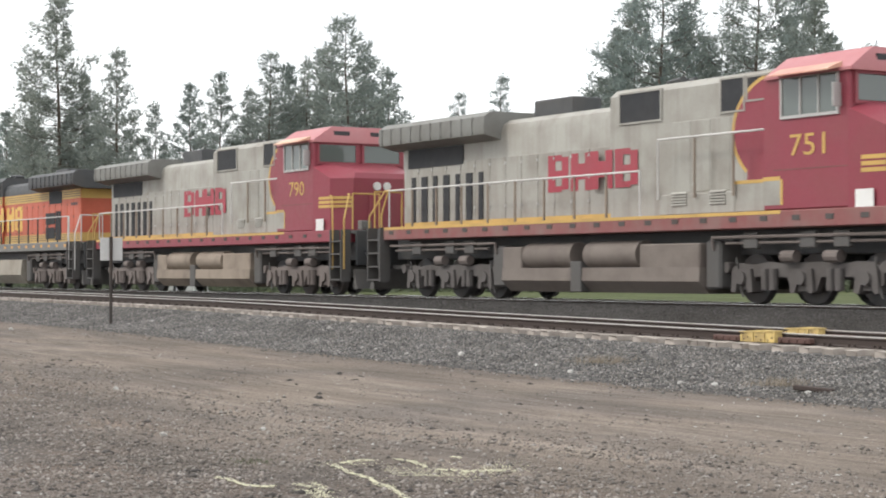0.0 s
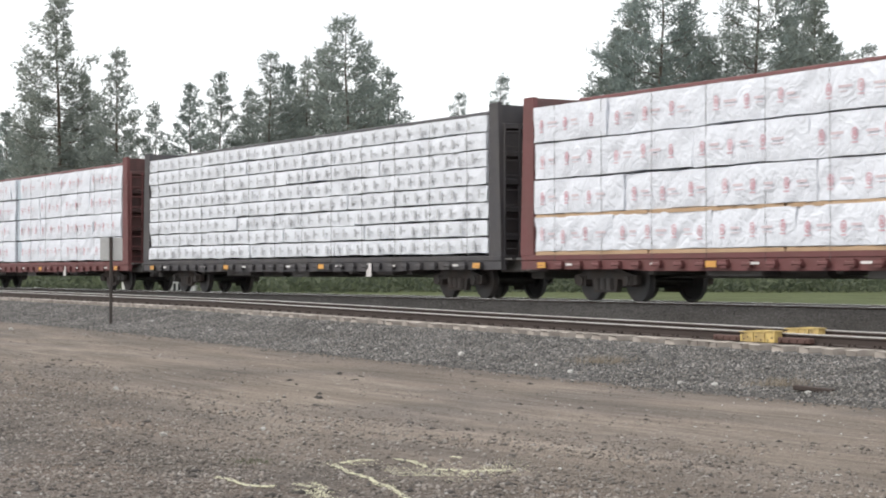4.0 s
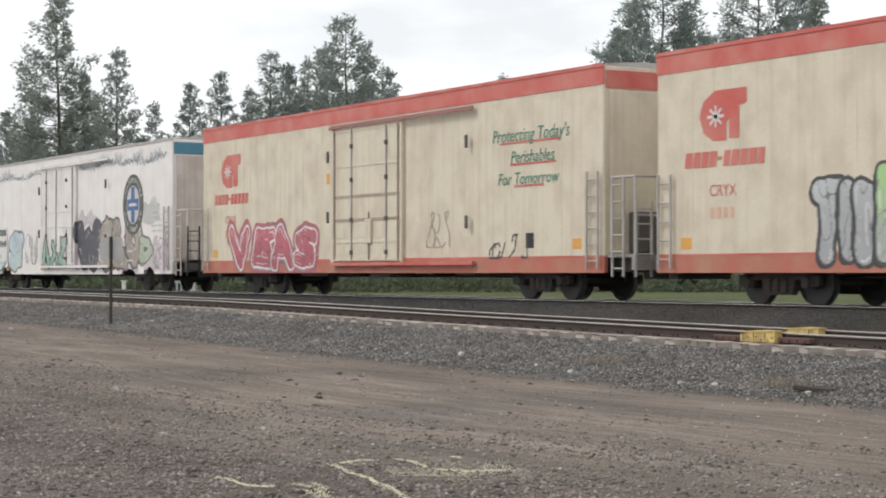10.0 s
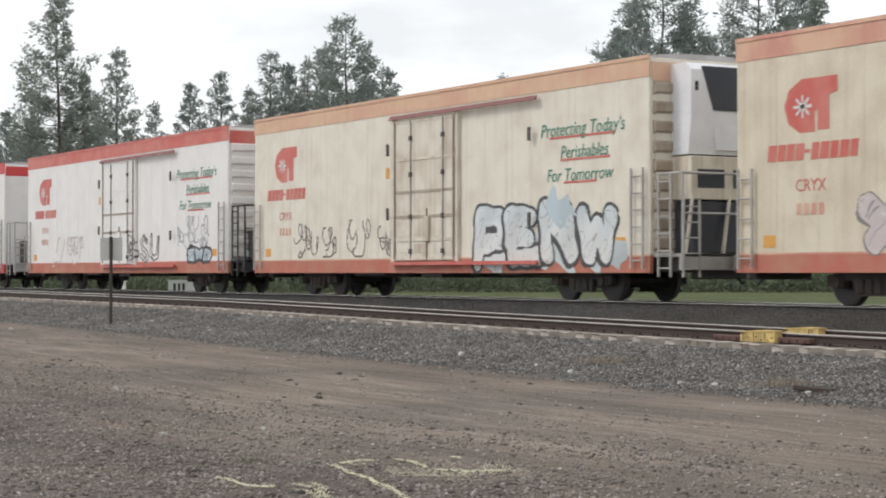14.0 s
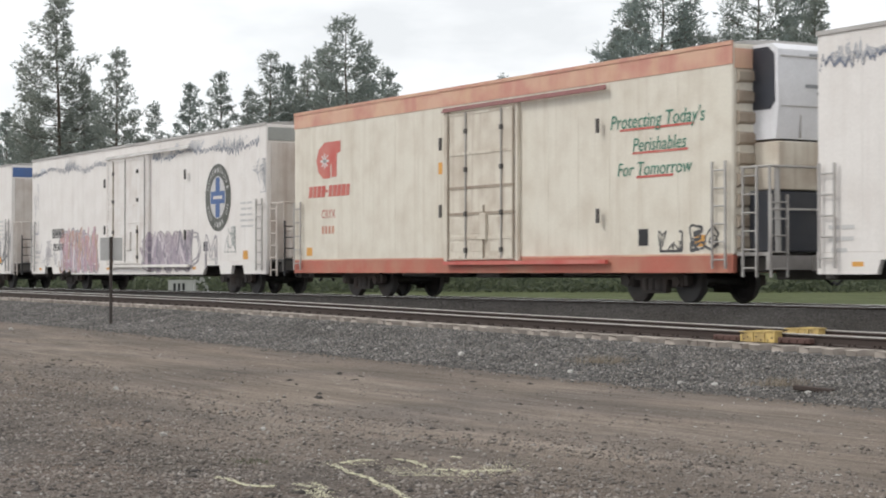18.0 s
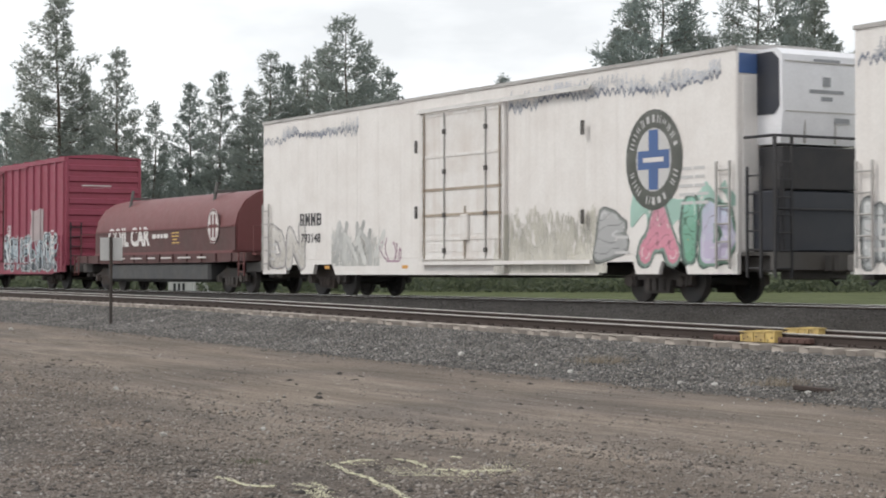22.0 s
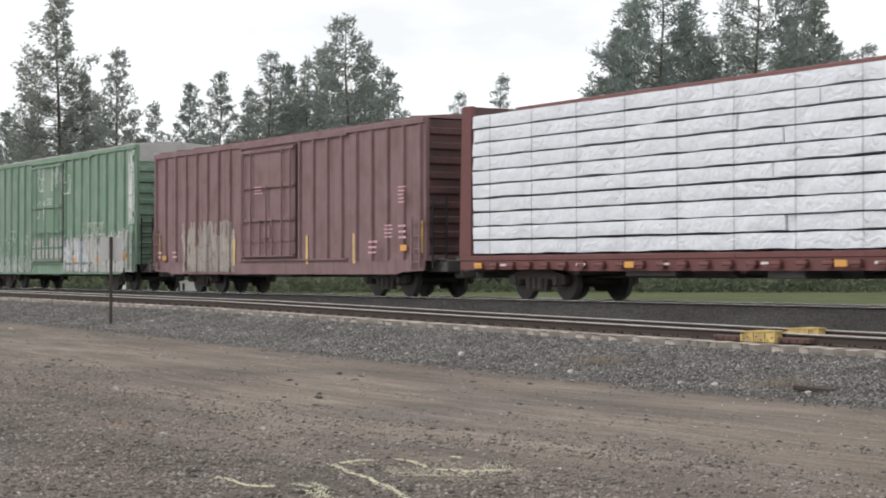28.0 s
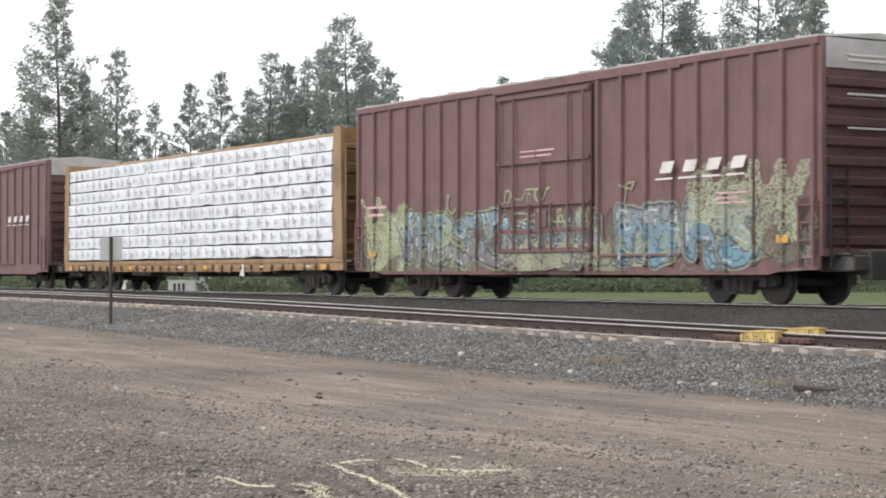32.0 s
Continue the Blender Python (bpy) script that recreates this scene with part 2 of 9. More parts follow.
def wrap_material(name, color, wrinkle):
    """White plastic lumber wrap with folds and a soft sheen."""
    m = bpy.data.materials.new(name)
    m.use_nodes = True
    n, l = m.node_tree.nodes, m.node_tree.links
    bsdf = n["Principled BSDF"]
    co, info = n.new("ShaderNodeTexCoord"), n.new("ShaderNodeObjectInfo")
    add = n.new("ShaderNodeVectorMath")
    add.operation = "ADD"
    k = n.new("ShaderNodeMath")
    k.operation, k.inputs[1].default_value = "MULTIPLY", 90.0
    l.new(info.outputs["Random"], k.inputs[0])
    l.new(co.outputs["Object"], add.inputs[0])
    l.new(k.outputs[0], add.inputs[1])
    folds = n.new("ShaderNodeTexNoise")
    folds.inputs["Scale"].default_value, folds.inputs["Detail"].default_value = 2.6, 5
    folds.inputs["Distortion"].default_value = 2.2
    l.new(add.outputs[0], folds.inputs["Vector"])
    tint = n.new("ShaderNodeMapRange")
    tint.inputs["From Min"].default_value, tint.inputs["From Max"].default_value = 0.3, 0.75
    l.new(folds.outputs["Fac"], tint.inputs["Value"])
    mixc = n.new("ShaderNodeMix")
    mixc.data_type = "RGBA"
    mixc.inputs[6].default_value = (*color, 1)
    mixc.inputs[7].default_value = (*[c * 0.92 for c in color], 1)
    l.new(tint.outputs[0], mixc.inputs[0])
    l.new(mixc.outputs[2], bsdf.inputs["Base Color"])
    bsdf.inputs["Roughness"].default_value = 0.42
    b = n.new("ShaderNodeBump")
    b.inputs["Strength"].default_value, b.inputs["Distance"].default_value = wrinkle, 0.12
    creases = n.new("ShaderNodeTexVoronoi")
    creases.feature = "DISTANCE_TO_EDGE"
    creases.inputs["Scale"].default_value = 3.2
    warp = n.new("ShaderNodeMapping")
    warp.inputs["Rotation"].default_value, warp.inputs["Scale"].default_value = (0, .5, 0), (1.6, 1.0, .7)
    l.new(add.outputs[0], warp.inputs["Vector"])
    l.new(warp.outputs[0], creases.inputs["Vector"])
    sharp = n.new("ShaderNodeMapRange")
    sharp.inputs["From Max"].default_value, sharp.inputs["To Max"].default_value = 0.1, 0.1
    l.new(creases.outputs["Distance"], sharp.inputs["Value"])
    total = n.new("ShaderNodeMath")
    total.operation = "ADD"
    l.new(folds.outputs["Fac"], total.inputs[0])
    l.new(sharp.outputs[0], total.inputs[1])
    l.new(total.outputs[0], b.inputs["Height"])
    l.new(b.outputs[0], bsdf.inputs["Normal"])
    return m


M["wrap_white"] = wrap_material("white_lumber_wrap", (0.77, 0.79, 0.84), 0.42)
M["wrap_grey"] = wrap_material("pale_grey_lumber_wrap", (0.76, 0.78, 0.82), 0.36)
M["wrap_end"] = wrap_material("blue_grey_wrap", (0.50, 0.57, 0.62), 0.3)


def paint_material():
    """Sprayed paint, its colour stored on the faces."""
    m = bpy.data.materials.new("sprayed_paint")
    m.use_nodes = True
    n, l = m.node_tree.nodes, m.node_tree.links
    at = n.new("ShaderNodeAttribute")
    at.attribute_name = "paint"
    l.new(at.outputs["Color"], n["Principled BSDF"].inputs["Base Color"])
    n["Principled BSDF"].inputs["Roughness"].default_value = 0.6
    return m


M["sprayed"] = paint_material()


def glass_material():
    m = bpy.data.materials.new("cab_glass")
    m.use_nodes = True
    bsdf = m.node_tree.nodes["Principled BSDF"]
    bsdf.inputs["Base Color"].default_value = (0.10, 0.12, 0.11, 1)
    bsdf.inputs["Roughness"].default_value = 0.06
    bsdf.inputs["Specular IOR Level"].default_value = 0.8
    return m


M["glass"] = glass_material()


# ------------------------------------------------------------------ mesh tools
def box(bm, x0, x1, y0, y1, z0, z1, bev=0.0):
    c = [bm.verts.new((x, y, z)) for x in (x0, x1) for y in (y0, y1) for z in (z0, z1)]
    made = [bm.faces.new([c[i] for i in f]) for f in
            ((0, 1, 3, 2), (4, 6, 7, 5), (0, 4, 5, 1), (2, 3, 7, 6), (0, 2, 6, 4), (1, 5, 7, 3))]
    if bev:
        bmesh.ops.bevel(bm, geom=list({e for f in made for e in f.edges}), offset=bev, segments=1, affect="EDGES")


def prism(bm, poly, axis, a, b):
    """Extrude a closed outline from a to b along an axis; the outline holds the two other coordinates in order."""
    def place(p, k):
        return {"x": (k, p[0], p[1]), "y": (p[0], k, p[1]), "z": (p[0], p[1], k)}[axis]
    lo = [bm.verts.new(place(p, a)) for p in poly]
    hi = [bm.verts.new(place(p, b)) for p in poly]
    bm.faces.new(lo), bm.faces.new(hi)
    for i in range(len(poly)):
        j = (i + 1) % len(poly)
        bm.faces.new((lo[i], lo[j], hi[j], hi[i]))


def rod(bm, a, b, r, n=6, r2=None):
    a, b = Vector(a), Vector(b)
    d = (b - a).normalized()
    u = d.orthogonal().normalized()
    w = d.cross(u)
    r2 = r if r2 is None else r2
    lo = [bm.verts.new(a + (u * math.cos(t) + w * math.sin(t)) * r) for t in np.linspace(0, 2 * math.pi, n, False)]
    hi = [bm.verts.new(b + (u * math.cos(t) + w * math.sin(t)) * r2) for t in np.linspace(0, 2 * math.pi, n, False)]
    bm.faces.new(lo), bm.faces.new(hi)
    for i in range(n):
        bm.faces.new((lo[i], lo[(i + 1) % n], hi[(i + 1) % n], hi[i]))


def pipe(bm, pts, r, n=6):
    for a, b in zip(pts, pts[1:]):
        rod(bm, a, b, r, n)


def to_mesh(name, bm, material):
    bmesh.ops.recalc_face_normals(bm, faces=bm.faces)
    me = bpy.data.meshes.new(name)
    bm.to_mesh(me)
    bm.free()
    for one in (material if isinstance(material, (list, tuple)) else [material]):
        me.materials.append(one)
    me.polygons.foreach_set("use_smooth", [True] * len(me.polygons))
    me.set_sharp_from_angle(angle=math.radians(28))
    return me


def part(name, bm, material, parent, label=""):
    ob = new(name, to_mesh(name, bm, material))
    ob.parent = parent
    return tagged(ob, label)


SHARED = {}


def piece(name, key, build, material, parent, label="", m=None):
    """Like part(), but alike pieces share one mesh; build(bm) draws it the first time."""
    k = (key, material.name)
    if k not in SHARED:
        bm = bmesh.new()
        build(bm)
        SHARED[k] = to_mesh(name, bm, material)
    ob = new(name, SHARED[k])
    ob.parent = parent
    if m is not None:
        ob.matrix_basis = m
    return tagged(ob, label)


def thing(name, label, category, group="", kind=""):
    return tagged(new(name), label, category, group, kind)


def lettering(name, text, size, x, y, z, side, material, parent, width=0.0, slant=0.0, bold=0.0):
    """Flat letters on a vertical side; side -1 faces -y, +1 faces +y. x is the middle, z the base line."""
    cu = bpy.data.curves.new("letters", "FONT")
    cu.body, cu.size, cu.align_x, cu.shear = text, size, "CENTER", slant
    cu.resolution_u, cu.offset = 3, bold
    ob = bpy.data.objects.new("letters", cu)
    me = bpy.data.meshes.new_from_object(ob)
    bpy.data.objects.remove(ob)
    bpy.data.curves.remove(cu)
    n = len(me.vertices)
    co = np.zeros(n * 3)
    me.vertices.foreach_get("co", co)
    co = co.reshape(-1, 3)
    if width and n:
        co[:, 0] *= width / (co[:, 0].max() - co[:, 0].min())
    out = np.stack([x - side * co[:, 0], np.full(n, y), z + co[:, 1]], 1)
    me.vertices.foreach_set("co", out.ravel())
    me.materials.clear()
    me.materials.append(material)
    me.name = name
    new_ob = new(name, me)
    new_ob.parent = parent
    return new_ob


def bars(bm, x0, x1, z0, z1, y, rows, seed=0, fill=0.75, words=3):
    """Unreadable writing as plain bars on the plane y."""
    rnd = random.Random(seed)
    h = (z1 - z0) / (rows * 2.8)
    for r in range(rows):
        zc = z1 - (r + 0.5) * (z1 - z0) / rows
        x = x0 + rnd.uniform(0, 0.1) * (x1 - x0)
        for _ in range(words):
            w = (x1 - x0) / words * rnd.uniform(0.55, 0.95) * fill / 0.75
            if x + w > x1:
                break
            quad(bm, x, x + w, zc - h / 2, zc + h / 2, y)
            x += w + (x1 - x0) * 0.05


def quad(bm, x0, x1, z0, z1, y, slant=0.0):
    bm.faces.new([bm.verts.new(p) for p in ((x0, y, z0), (x1, y, z0), (x1 + slant, y, z1), (x0 + slant, y, z1))])


def oval(bm, x, z, rx, rz, y, n=28, inner=0.0):
    ts = np.linspace(0, 2 * math.pi, n, False)
    outer = [bm.verts.new((x + rx * math.cos(t), y, z + rz * math.sin(t))) for t in ts]
    if not inner:
        bm.faces.new(outer)
        return
    ins = [bm.verts.new((x + rx * inner * math.cos(t), y, z + rz * inner * math.sin(t))) for t in ts]
    for i in range(n):
        j = (i + 1) % n
        bm.faces.new((outer[i], outer[j], ins[j], ins[i]))


# ------------------------------------------------------------------ sprayed paint
class Canvas:
    """A coat of sprayed paint: colour cells that lie on a side and follow its ribs."""

    STROKES = {
        "A": [(0, 0), (.45, 1), (.95, 0), (.75, .38), (.2, .38)], "B": [(.05, 0), (.05, 1), (.75, .85), (.1, .52), (.9, .3), (.1, .02)],
        "C": [(.95, .8), (.5, 1), (.08, .6), (.1, .25), (.5, 0), (.95, .2)], "D": [(.05, 0), (.05, 1), (.7, .85), (.9, .45), (.65, .1), (.05, 0)],
        "E": [(.9, 1), (.08, .97), (.08, .5), (.75, .52), (.08, .5), (.08, .03), (.95, 0)], "H": [(.08, 0), (.08, 1), (.08, .5), (.9, .5), (.9, 1), (.9, 0)],
        "I": [(.45, 0), (.5, 1)], "K": [(.05, 1), (.05, 0), (.05, .45), (.9, 1), (.35, .6), (.95, 0)], "L": [(.1, 1), (.08, .05), (.95, .02)],
        "M": [(0, 0), (.12, 1), (.5, .35), (.85, 1), (1, 0)], "N": [(.05, 0), (.08, 1), (.85, .05), (.92, 1)], "O": [(.5, 0), (.08, .3), (.1, .75), (.5, 1), (.9, .75), (.92, .3), (.5, 0)],
        "P": [(.08, 0), (.08, 1), (.85, .9), (.8, .5), (.1, .45)], "R": [(.05, 0), (.05, 1), (.8, .85), (.75, .55), (.1, .5), (.95, 0)],
        "S": [(.95, .85), (.5, 1), (.1, .78), (.3, .55), (.85, .4), (.85, .12), (.45, 0), (.02, .15)], "T": [(0, .95), (1, 1), (.5, .97), (.45, 0)],
        "U": [(.06, 1), (.08, .2), (.5, 0), (.9, .2), (.94, 1)], "V": [(0, 1), (.45, 0), (.98, 1)], "W": [(0, 1), (.25, 0), (.5, .7), (.75, 0), (1, 1)],
        "X": [(0, 0), (.95, 1), (.48, .5), (0, 1), (1, 0)], "Z": [(0, .95), (.95, 1), (.05, .05), (1, 0)]}

    def __init__(self, x0, x1, z0, z1, cell=0.024, seed=1):
        self.x0, self.z0, self.cell = x0, z0, cell
        self.nx, self.nz = int((x1 - x0) / cell), int((z1 - z0) / cell)
        self.gx, self.gz = np.meshgrid(x0 + (np.arange(self.nx) + 0.5) * cell, z0 + (np.arange(self.nz) + 0.5) * cell)
        self.rgb = np.zeros((self.nz, self.nx, 3))
        self.on = np.zeros((self.nz, self.nx), bool)
        self.rnd = random.Random(seed)

    def window(self, x0, x1, z0, z1):
        """The rows and columns of cells that cover a stretch of the side."""
        i0, i1 = (min(self.nx, max(0, int((x - self.x0) / self.cell))) for x in (x0, x1 + self.cell))
        j0, j1 = (min(self.nz, max(0, int((z - self.z0) / self.cell))) for z in (z0, z1 + self.cell))
        return slice(j0, j1), slice(i0, i1)

    def wobble(self, freq, amp, win=(slice(None), slice(None))):
        r = np.random.RandomState(self.rnd.randrange(10 ** 6))
        gx, gz = self.gx[win], self.gz[win]
        out = np.zeros_like(gx)
        for _ in range(5):
            a, b, p = r.uniform(-1, 1, 3)
            out += np.sin((gx * a + gz * b) * freq * r.uniform(0.6, 1.8) + p * 6.28)
        return out * amp / 5

    def put(self, mask, color, fade=0.0, win=(slice(None), slice(None)), tone=None):
        if fade:
            mask = mask & (np.random.RandomState(self.rnd.randrange(10 ** 6)).rand(*mask.shape) > fade)
        if tone is None:
            tone = 1 + self.wobble(4.0, 0.3, win)
        color = np.asarray(color, float)
        color = color[mask] if color.ndim == 3 else color[None, :]
        self.rgb[win][mask] = np.clip(color * tone[mask][:, None], 0, 1)
        self.on[win] |= mask

    def distance(self, pts, win):
        gx, gz = self.gx[win], self.gz[win]
        d = np.full(gx.shape, 1e9)
        for (ax, az), (bx, bz) in zip(pts, pts[1:]):
            ux, uz = bx - ax, bz - az
            q = np.clip(((gx - ax) * ux + (gz - az) * uz) / max(ux * ux + uz * uz, 1e-9), 0, 1)
            d = np.minimum(d, np.hypot(gx - ax - q * ux, gz - az - q * uz))
        return d

    def letters(self, x0, x1, z0, z1, count, fill, edge, fat=0.14, halo=None, shine=None, second=None, ink=None, text=None):
        """Swollen letter forms side by side: a cloud behind, a cast edge, outlines, graded fill and glints. No fill leaves the outline alone."""
        w = (x1 - x0) / count
        win = self.window(x0 - fat * 3 - .2, x1 + fat * 3 + .2, z0 - fat * 3 - .1, z1 + fat * 3 + .1)
        wob, tone = self.wobble(9.0, fat * .34, win), 1 + self.wobble(4.0, .22, win)
        blotch, crack = self.wobble(12, 1, win), self.wobble(10, 1, win)
        rise = np.clip((self.gz[win] - z0) / (z1 - z0), 0, 1)[:, :, None]
        drawn = []
        for k in range(count):
            key = text[k] if text else self.rnd.choice("ABCDEHKMNOPRSTUWXZ")
            ox, tilt = x0 + w * (k + 0.1), self.rnd.uniform(-0.16, 0.16) * w
            lo, hi = z0 + fat * .8 + self.rnd.uniform(0, 0.08) * (z1 - z0), z1 - fat * .8 - self.rnd.uniform(0, 0.12) * (z1 - z0)
            loose = .03 if text else .09
            pts = [(ox + (p + self.rnd.uniform(-loose, loose)) * w * 0.8 + tilt * q, lo + (q + self.rnd.uniform(-loose, loose)) * (hi - lo)) for p, q in self.STROKES[key]]
            drawn.append((self.distance(pts, win) + wob, self.distance([(p - .075, q - .06) for p, q in pts], win) + wob))
        if halo:
            for d, _ in drawn:
                self.put(d < fat * 2.0 + blotch * .04, halo, win=win, tone=tone)
        dark = tuple(q * .35 for q in edge)
        for k, (d, cast) in enumerate(drawn):
            if fill is None:
                self.put(np.abs(d - fat) < .024, edge, win=win, tone=tone)
                self.put((np.abs(d - fat * .45) < .016) & (blotch > .12), edge, win=win, tone=tone)
                continue
            c = np.array(fill if second is None or k % 2 == 0 else second)
            upper = np.array(shine) if shine else np.minimum(.82, c * .8 + .16)
            self.put(cast < fat + .03, dark, win=win, tone=tone)
            self.put(d < fat + .065, edge, win=win, tone=tone)
            self.put(np.abs(d - fat - .07) < .014, dark, win=win, tone=tone)
            mixed = np.clip(rise * 1.3 - .25 + .28 * blotch[:, :, None], 0, 1)
            self.put(d < fat, np.round(3 * mixed) / 3 * (upper - c) + c, win=win, tone=tone)
            self.put((np.abs(d - fat * .6) < .018) & (crack > .16), tuple(min(.85, .4 * q + .45) for q in upper), win=win, tone=tone)
            self.put((d < fat * .95) & (np.abs(crack + .2) < .03), tuple(c * .45), win=win, tone=tone)
            if ink:
                self.put(np.abs(d - fat) < .026, ink, win=win, tone=tone)
                self.put((d < fat) & (np.abs(blotch) < .05), ink, win=win, tone=tone)

    def outline(self, x0, x1, z0, z1, count, edge, thin=0.035):
        for k in range(count):
            w = (x1 - x0) / count
            cx, cz = x0 + w * (k + 0.5), (z0 + z1) / 2 + self.rnd.uniform(-0.05, 0.05)
            rx, rz = w * self.rnd.uniform(0.38, 0.58), (z1 - z0) / 2 * self.rnd.uniform(0.75, 1.0)
            r = np.hypot((self.gx - cx) / rx, (self.gz - cz) / rz) + self.wobble(5, 0.22)
            self.put(np.abs(r - 1) < thin / min(rx, rz) * 1.2, edge)
            self.put(np.abs(r - 0.42) < thin / min(rx, rz), edge)

    def patch(self, x0, x1, z0, z1, color, rough=0.25, fade=0.0):
        win = self.window(x0 - rough, x1 + rough, z0 - rough, z1 + rough)
        gx, gz = self.gx[win], self.gz[win]
        m = (gx + self.wobble(6, rough, win) > x0) & (gx + self.wobble(6, rough, win) < x1)
        m &= (gz + self.wobble(7, rough, win) > z0) & (gz + self.wobble(8, rough, win) < z1)
        self.put(m, color, fade, win)

    def scrawl(self, x0, x1, z0, z1, n, color, thin=0.03):
        """Quick looping lines, the hand running on from left to right."""
        for _ in range(n):
            px, pz, turn = self.rnd.uniform(x0, x1), self.rnd.uniform(z0, z1), self.rnd.uniform(0, 6.28)
            pts = [(px, pz)]
            for _ in range(12):
                turn += self.rnd.uniform(-.2, 1.3)
                px = min(x1, max(x0, px + .11 * math.cos(turn) + .035))
                pz = min(z1, max(z0, pz + .17 * math.sin(turn)))
                pts.append((px, pz))
            win = self.window(min(p[0] for p in pts) - .1, max(p[0] for p in pts) + .1, min(p[1] for p in pts) - .1, max(p[1] for p in pts) + .1)
            self.put(self.distance(pts, win) < thin * .72, color, win=win)

    def wash(self, x0, x1, z0, z1, color, ragged=.3, fade=.12):
        """A scrubbed or rolled-over stretch: column by column, with a torn upper edge."""
        win = self.window(x0, x1, z0, z1 + ragged)
        gx, gz = self.gx[win], self.gz[win]
        r = np.random.RandomState(self.rnd.randrange(10 ** 6))
        if not gx.size:
            return
        column = np.convolve(r.uniform(-1, 1, gx.shape[1] + 4), np.ones(5) / 2.2, "valid")[None, :]
        top = z1 + ragged * .6 * column + self.wobble(3, ragged, win)
        drips = np.repeat(r.rand(gx.shape[0] // 7 + 2, gx.shape[1]), 7, axis=0)
        drips = np.stack([drips[k % 7:k % 7 + gx.shape[0], i] for i, k in enumerate(r.randint(0, 7, gx.shape[1]))], 1)
        m = (gz < top) & (drips > fade + .35 * np.clip((gz - z0) / max(.1, z1 - z0), 0, 1) ** 2)
        self.put(m, color, 0.0, win, 1 + .16 * column + self.wobble(5, .3, win))

    def shards(self, x0, x1, z0, z1, n, colors, lean=.25, wide=.085):
        """Straight slashes of several colours, mostly upright, one over another."""
        for _ in range(n):
            px, lo = self.rnd.uniform(x0, x1), self.rnd.uniform(z0, z0 + (z1 - z0) * .6)
            hi = min(z1, lo + self.rnd.uniform(.25, .7) * (z1 - z0))
            qx, thick = px + self.rnd.uniform(-lean, lean) * 2, self.rnd.uniform(.02, wide)
            win = self.window(min(px, qx) - .1, max(px, qx) + .1, lo - .1, hi + .1)
            self.put(self.distance([(px, lo), (qx, hi)], win) < thick, self.rnd.choice(colors), win=win)

    def icicles(self, x0, x1, top, color, depth=0.6):
        x, seg = x0, []
        while x < x1:
            step = self.rnd.uniform(0.1, 0.3)
            low = .85 + .12 * math.sin(x * .9) + .1 * math.sin(x * 2.3)
            seg.append((x, top - self.rnd.uniform(0.85, 1.1) * depth * low))
            seg.append((x + step * 0.5, top - self.rnd.uniform(0.5, 0.8) * depth * low))
            x += step
        win = self.window(x0, x1, top - depth * 1.6, top)
        gx, gz = self.gx[win], self.gz[win]
        line = np.interp(gx, [p[0] for p in seg], [p[1] for p in seg])
        m = (gx > x0) & (gx < x1)
        strip = (gz < line + .1 + .28 * np.random.RandomState(3).rand(gx.shape[1])[None, :])
        self.put(m & (gz > line) & (gz < top) & strip & (self.wobble(3, 1, win) > -.1), tuple(c * .5 + .45 for c in color), .2, win)
        self.put(m & (np.abs(gz - line) < 0.036 + self.wobble(5, 0.02, win)), color, win=win)

    def lay(self, name, parent, level, label):
        """Lay the paint on the side whose depth at x is level(x); cells of one colour join along their row."""
        worn = self.wobble(16, 1) + self.wobble(40, .7) + self.wobble(90, .5)
        live = self.on & (worn < 1.0)
        if not live.any():
            return None
        edge_x = self.x0 + np.arange(self.nx + 1) * self.cell
        ys = np.array([level(x) for x in edge_x]) - 0.008
        step = np.concatenate([np.abs(np.diff(ys)) > .002, [True]])[:self.nx]
        q = np.round(self.rgb * 18).astype(int)
        key = np.where(live, 1 + q[:, :, 0] + 32 * q[:, :, 1] + 1024 * q[:, :, 2], 0)
        fresh = np.ones_like(live)
        fresh[:, 1:] = (key[:, 1:] != key[:, :-1]) | step[None, 1:] | step[None, :-1]
        zi, xi = np.nonzero(fresh)
        after = np.append(np.where(zi[1:] == zi[:-1], xi[1:], self.nx), self.nx)
        keep = live[zi, xi]
        zi, xi, xe = zi[keep], xi[keep], after[keep]
        c = self.cell
        n = len(zi)
        co = np.zeros((n, 4, 3))
        for k, (ex, dz) in enumerate(((xi, 0), (xe, 0), (xe, 1), (xi, 1))):
            co[:, k, 0] = edge_x[ex]
            co[:, k, 1] = ys[ex]
            co[:, k, 2] = self.z0 + (zi + dz) * c
        me = bpy.data.meshes.new(name)
        me.vertices.add(n * 4)
        me.vertices.foreach_set("co", co.ravel())
        me.loops.add(n * 4)
        me.loops.foreach_set("vertex_index", np.arange(n * 4))
        me.polygons.add(n)
        me.polygons.foreach_set("loop_start", np.arange(n) * 4)
        me.update()
        at = me.color_attributes.new("paint", "FLOAT_COLOR", "CORNER")
        col = np.ones((n, 4, 4))
        rgb = self.rgb[zi, xi]
        lum = rgb.mean(1, keepdims=True)
        col[:, :, :3] = (rgb * .66 + lum * .24 + .045)[:, None, :]
        at.data.foreach_set("color", col.ravel())
        me.materials.append(M["sprayed"])
        ob = new(name, me)
        ob.parent = parent
        return tagged(ob, label, kind="stuff")


# ------------------------------------------------------------------ land
def drop(x):
    """How far the nearer track and the lot lie below the main line."""
    return float(np.interp(x, (-400, -64, -44.6, -38, -33.5, -25.6, -20.6, -12, 60), (0, 0, -.085, -.16, -.213, -.289, -.323, -.34, -.35)))


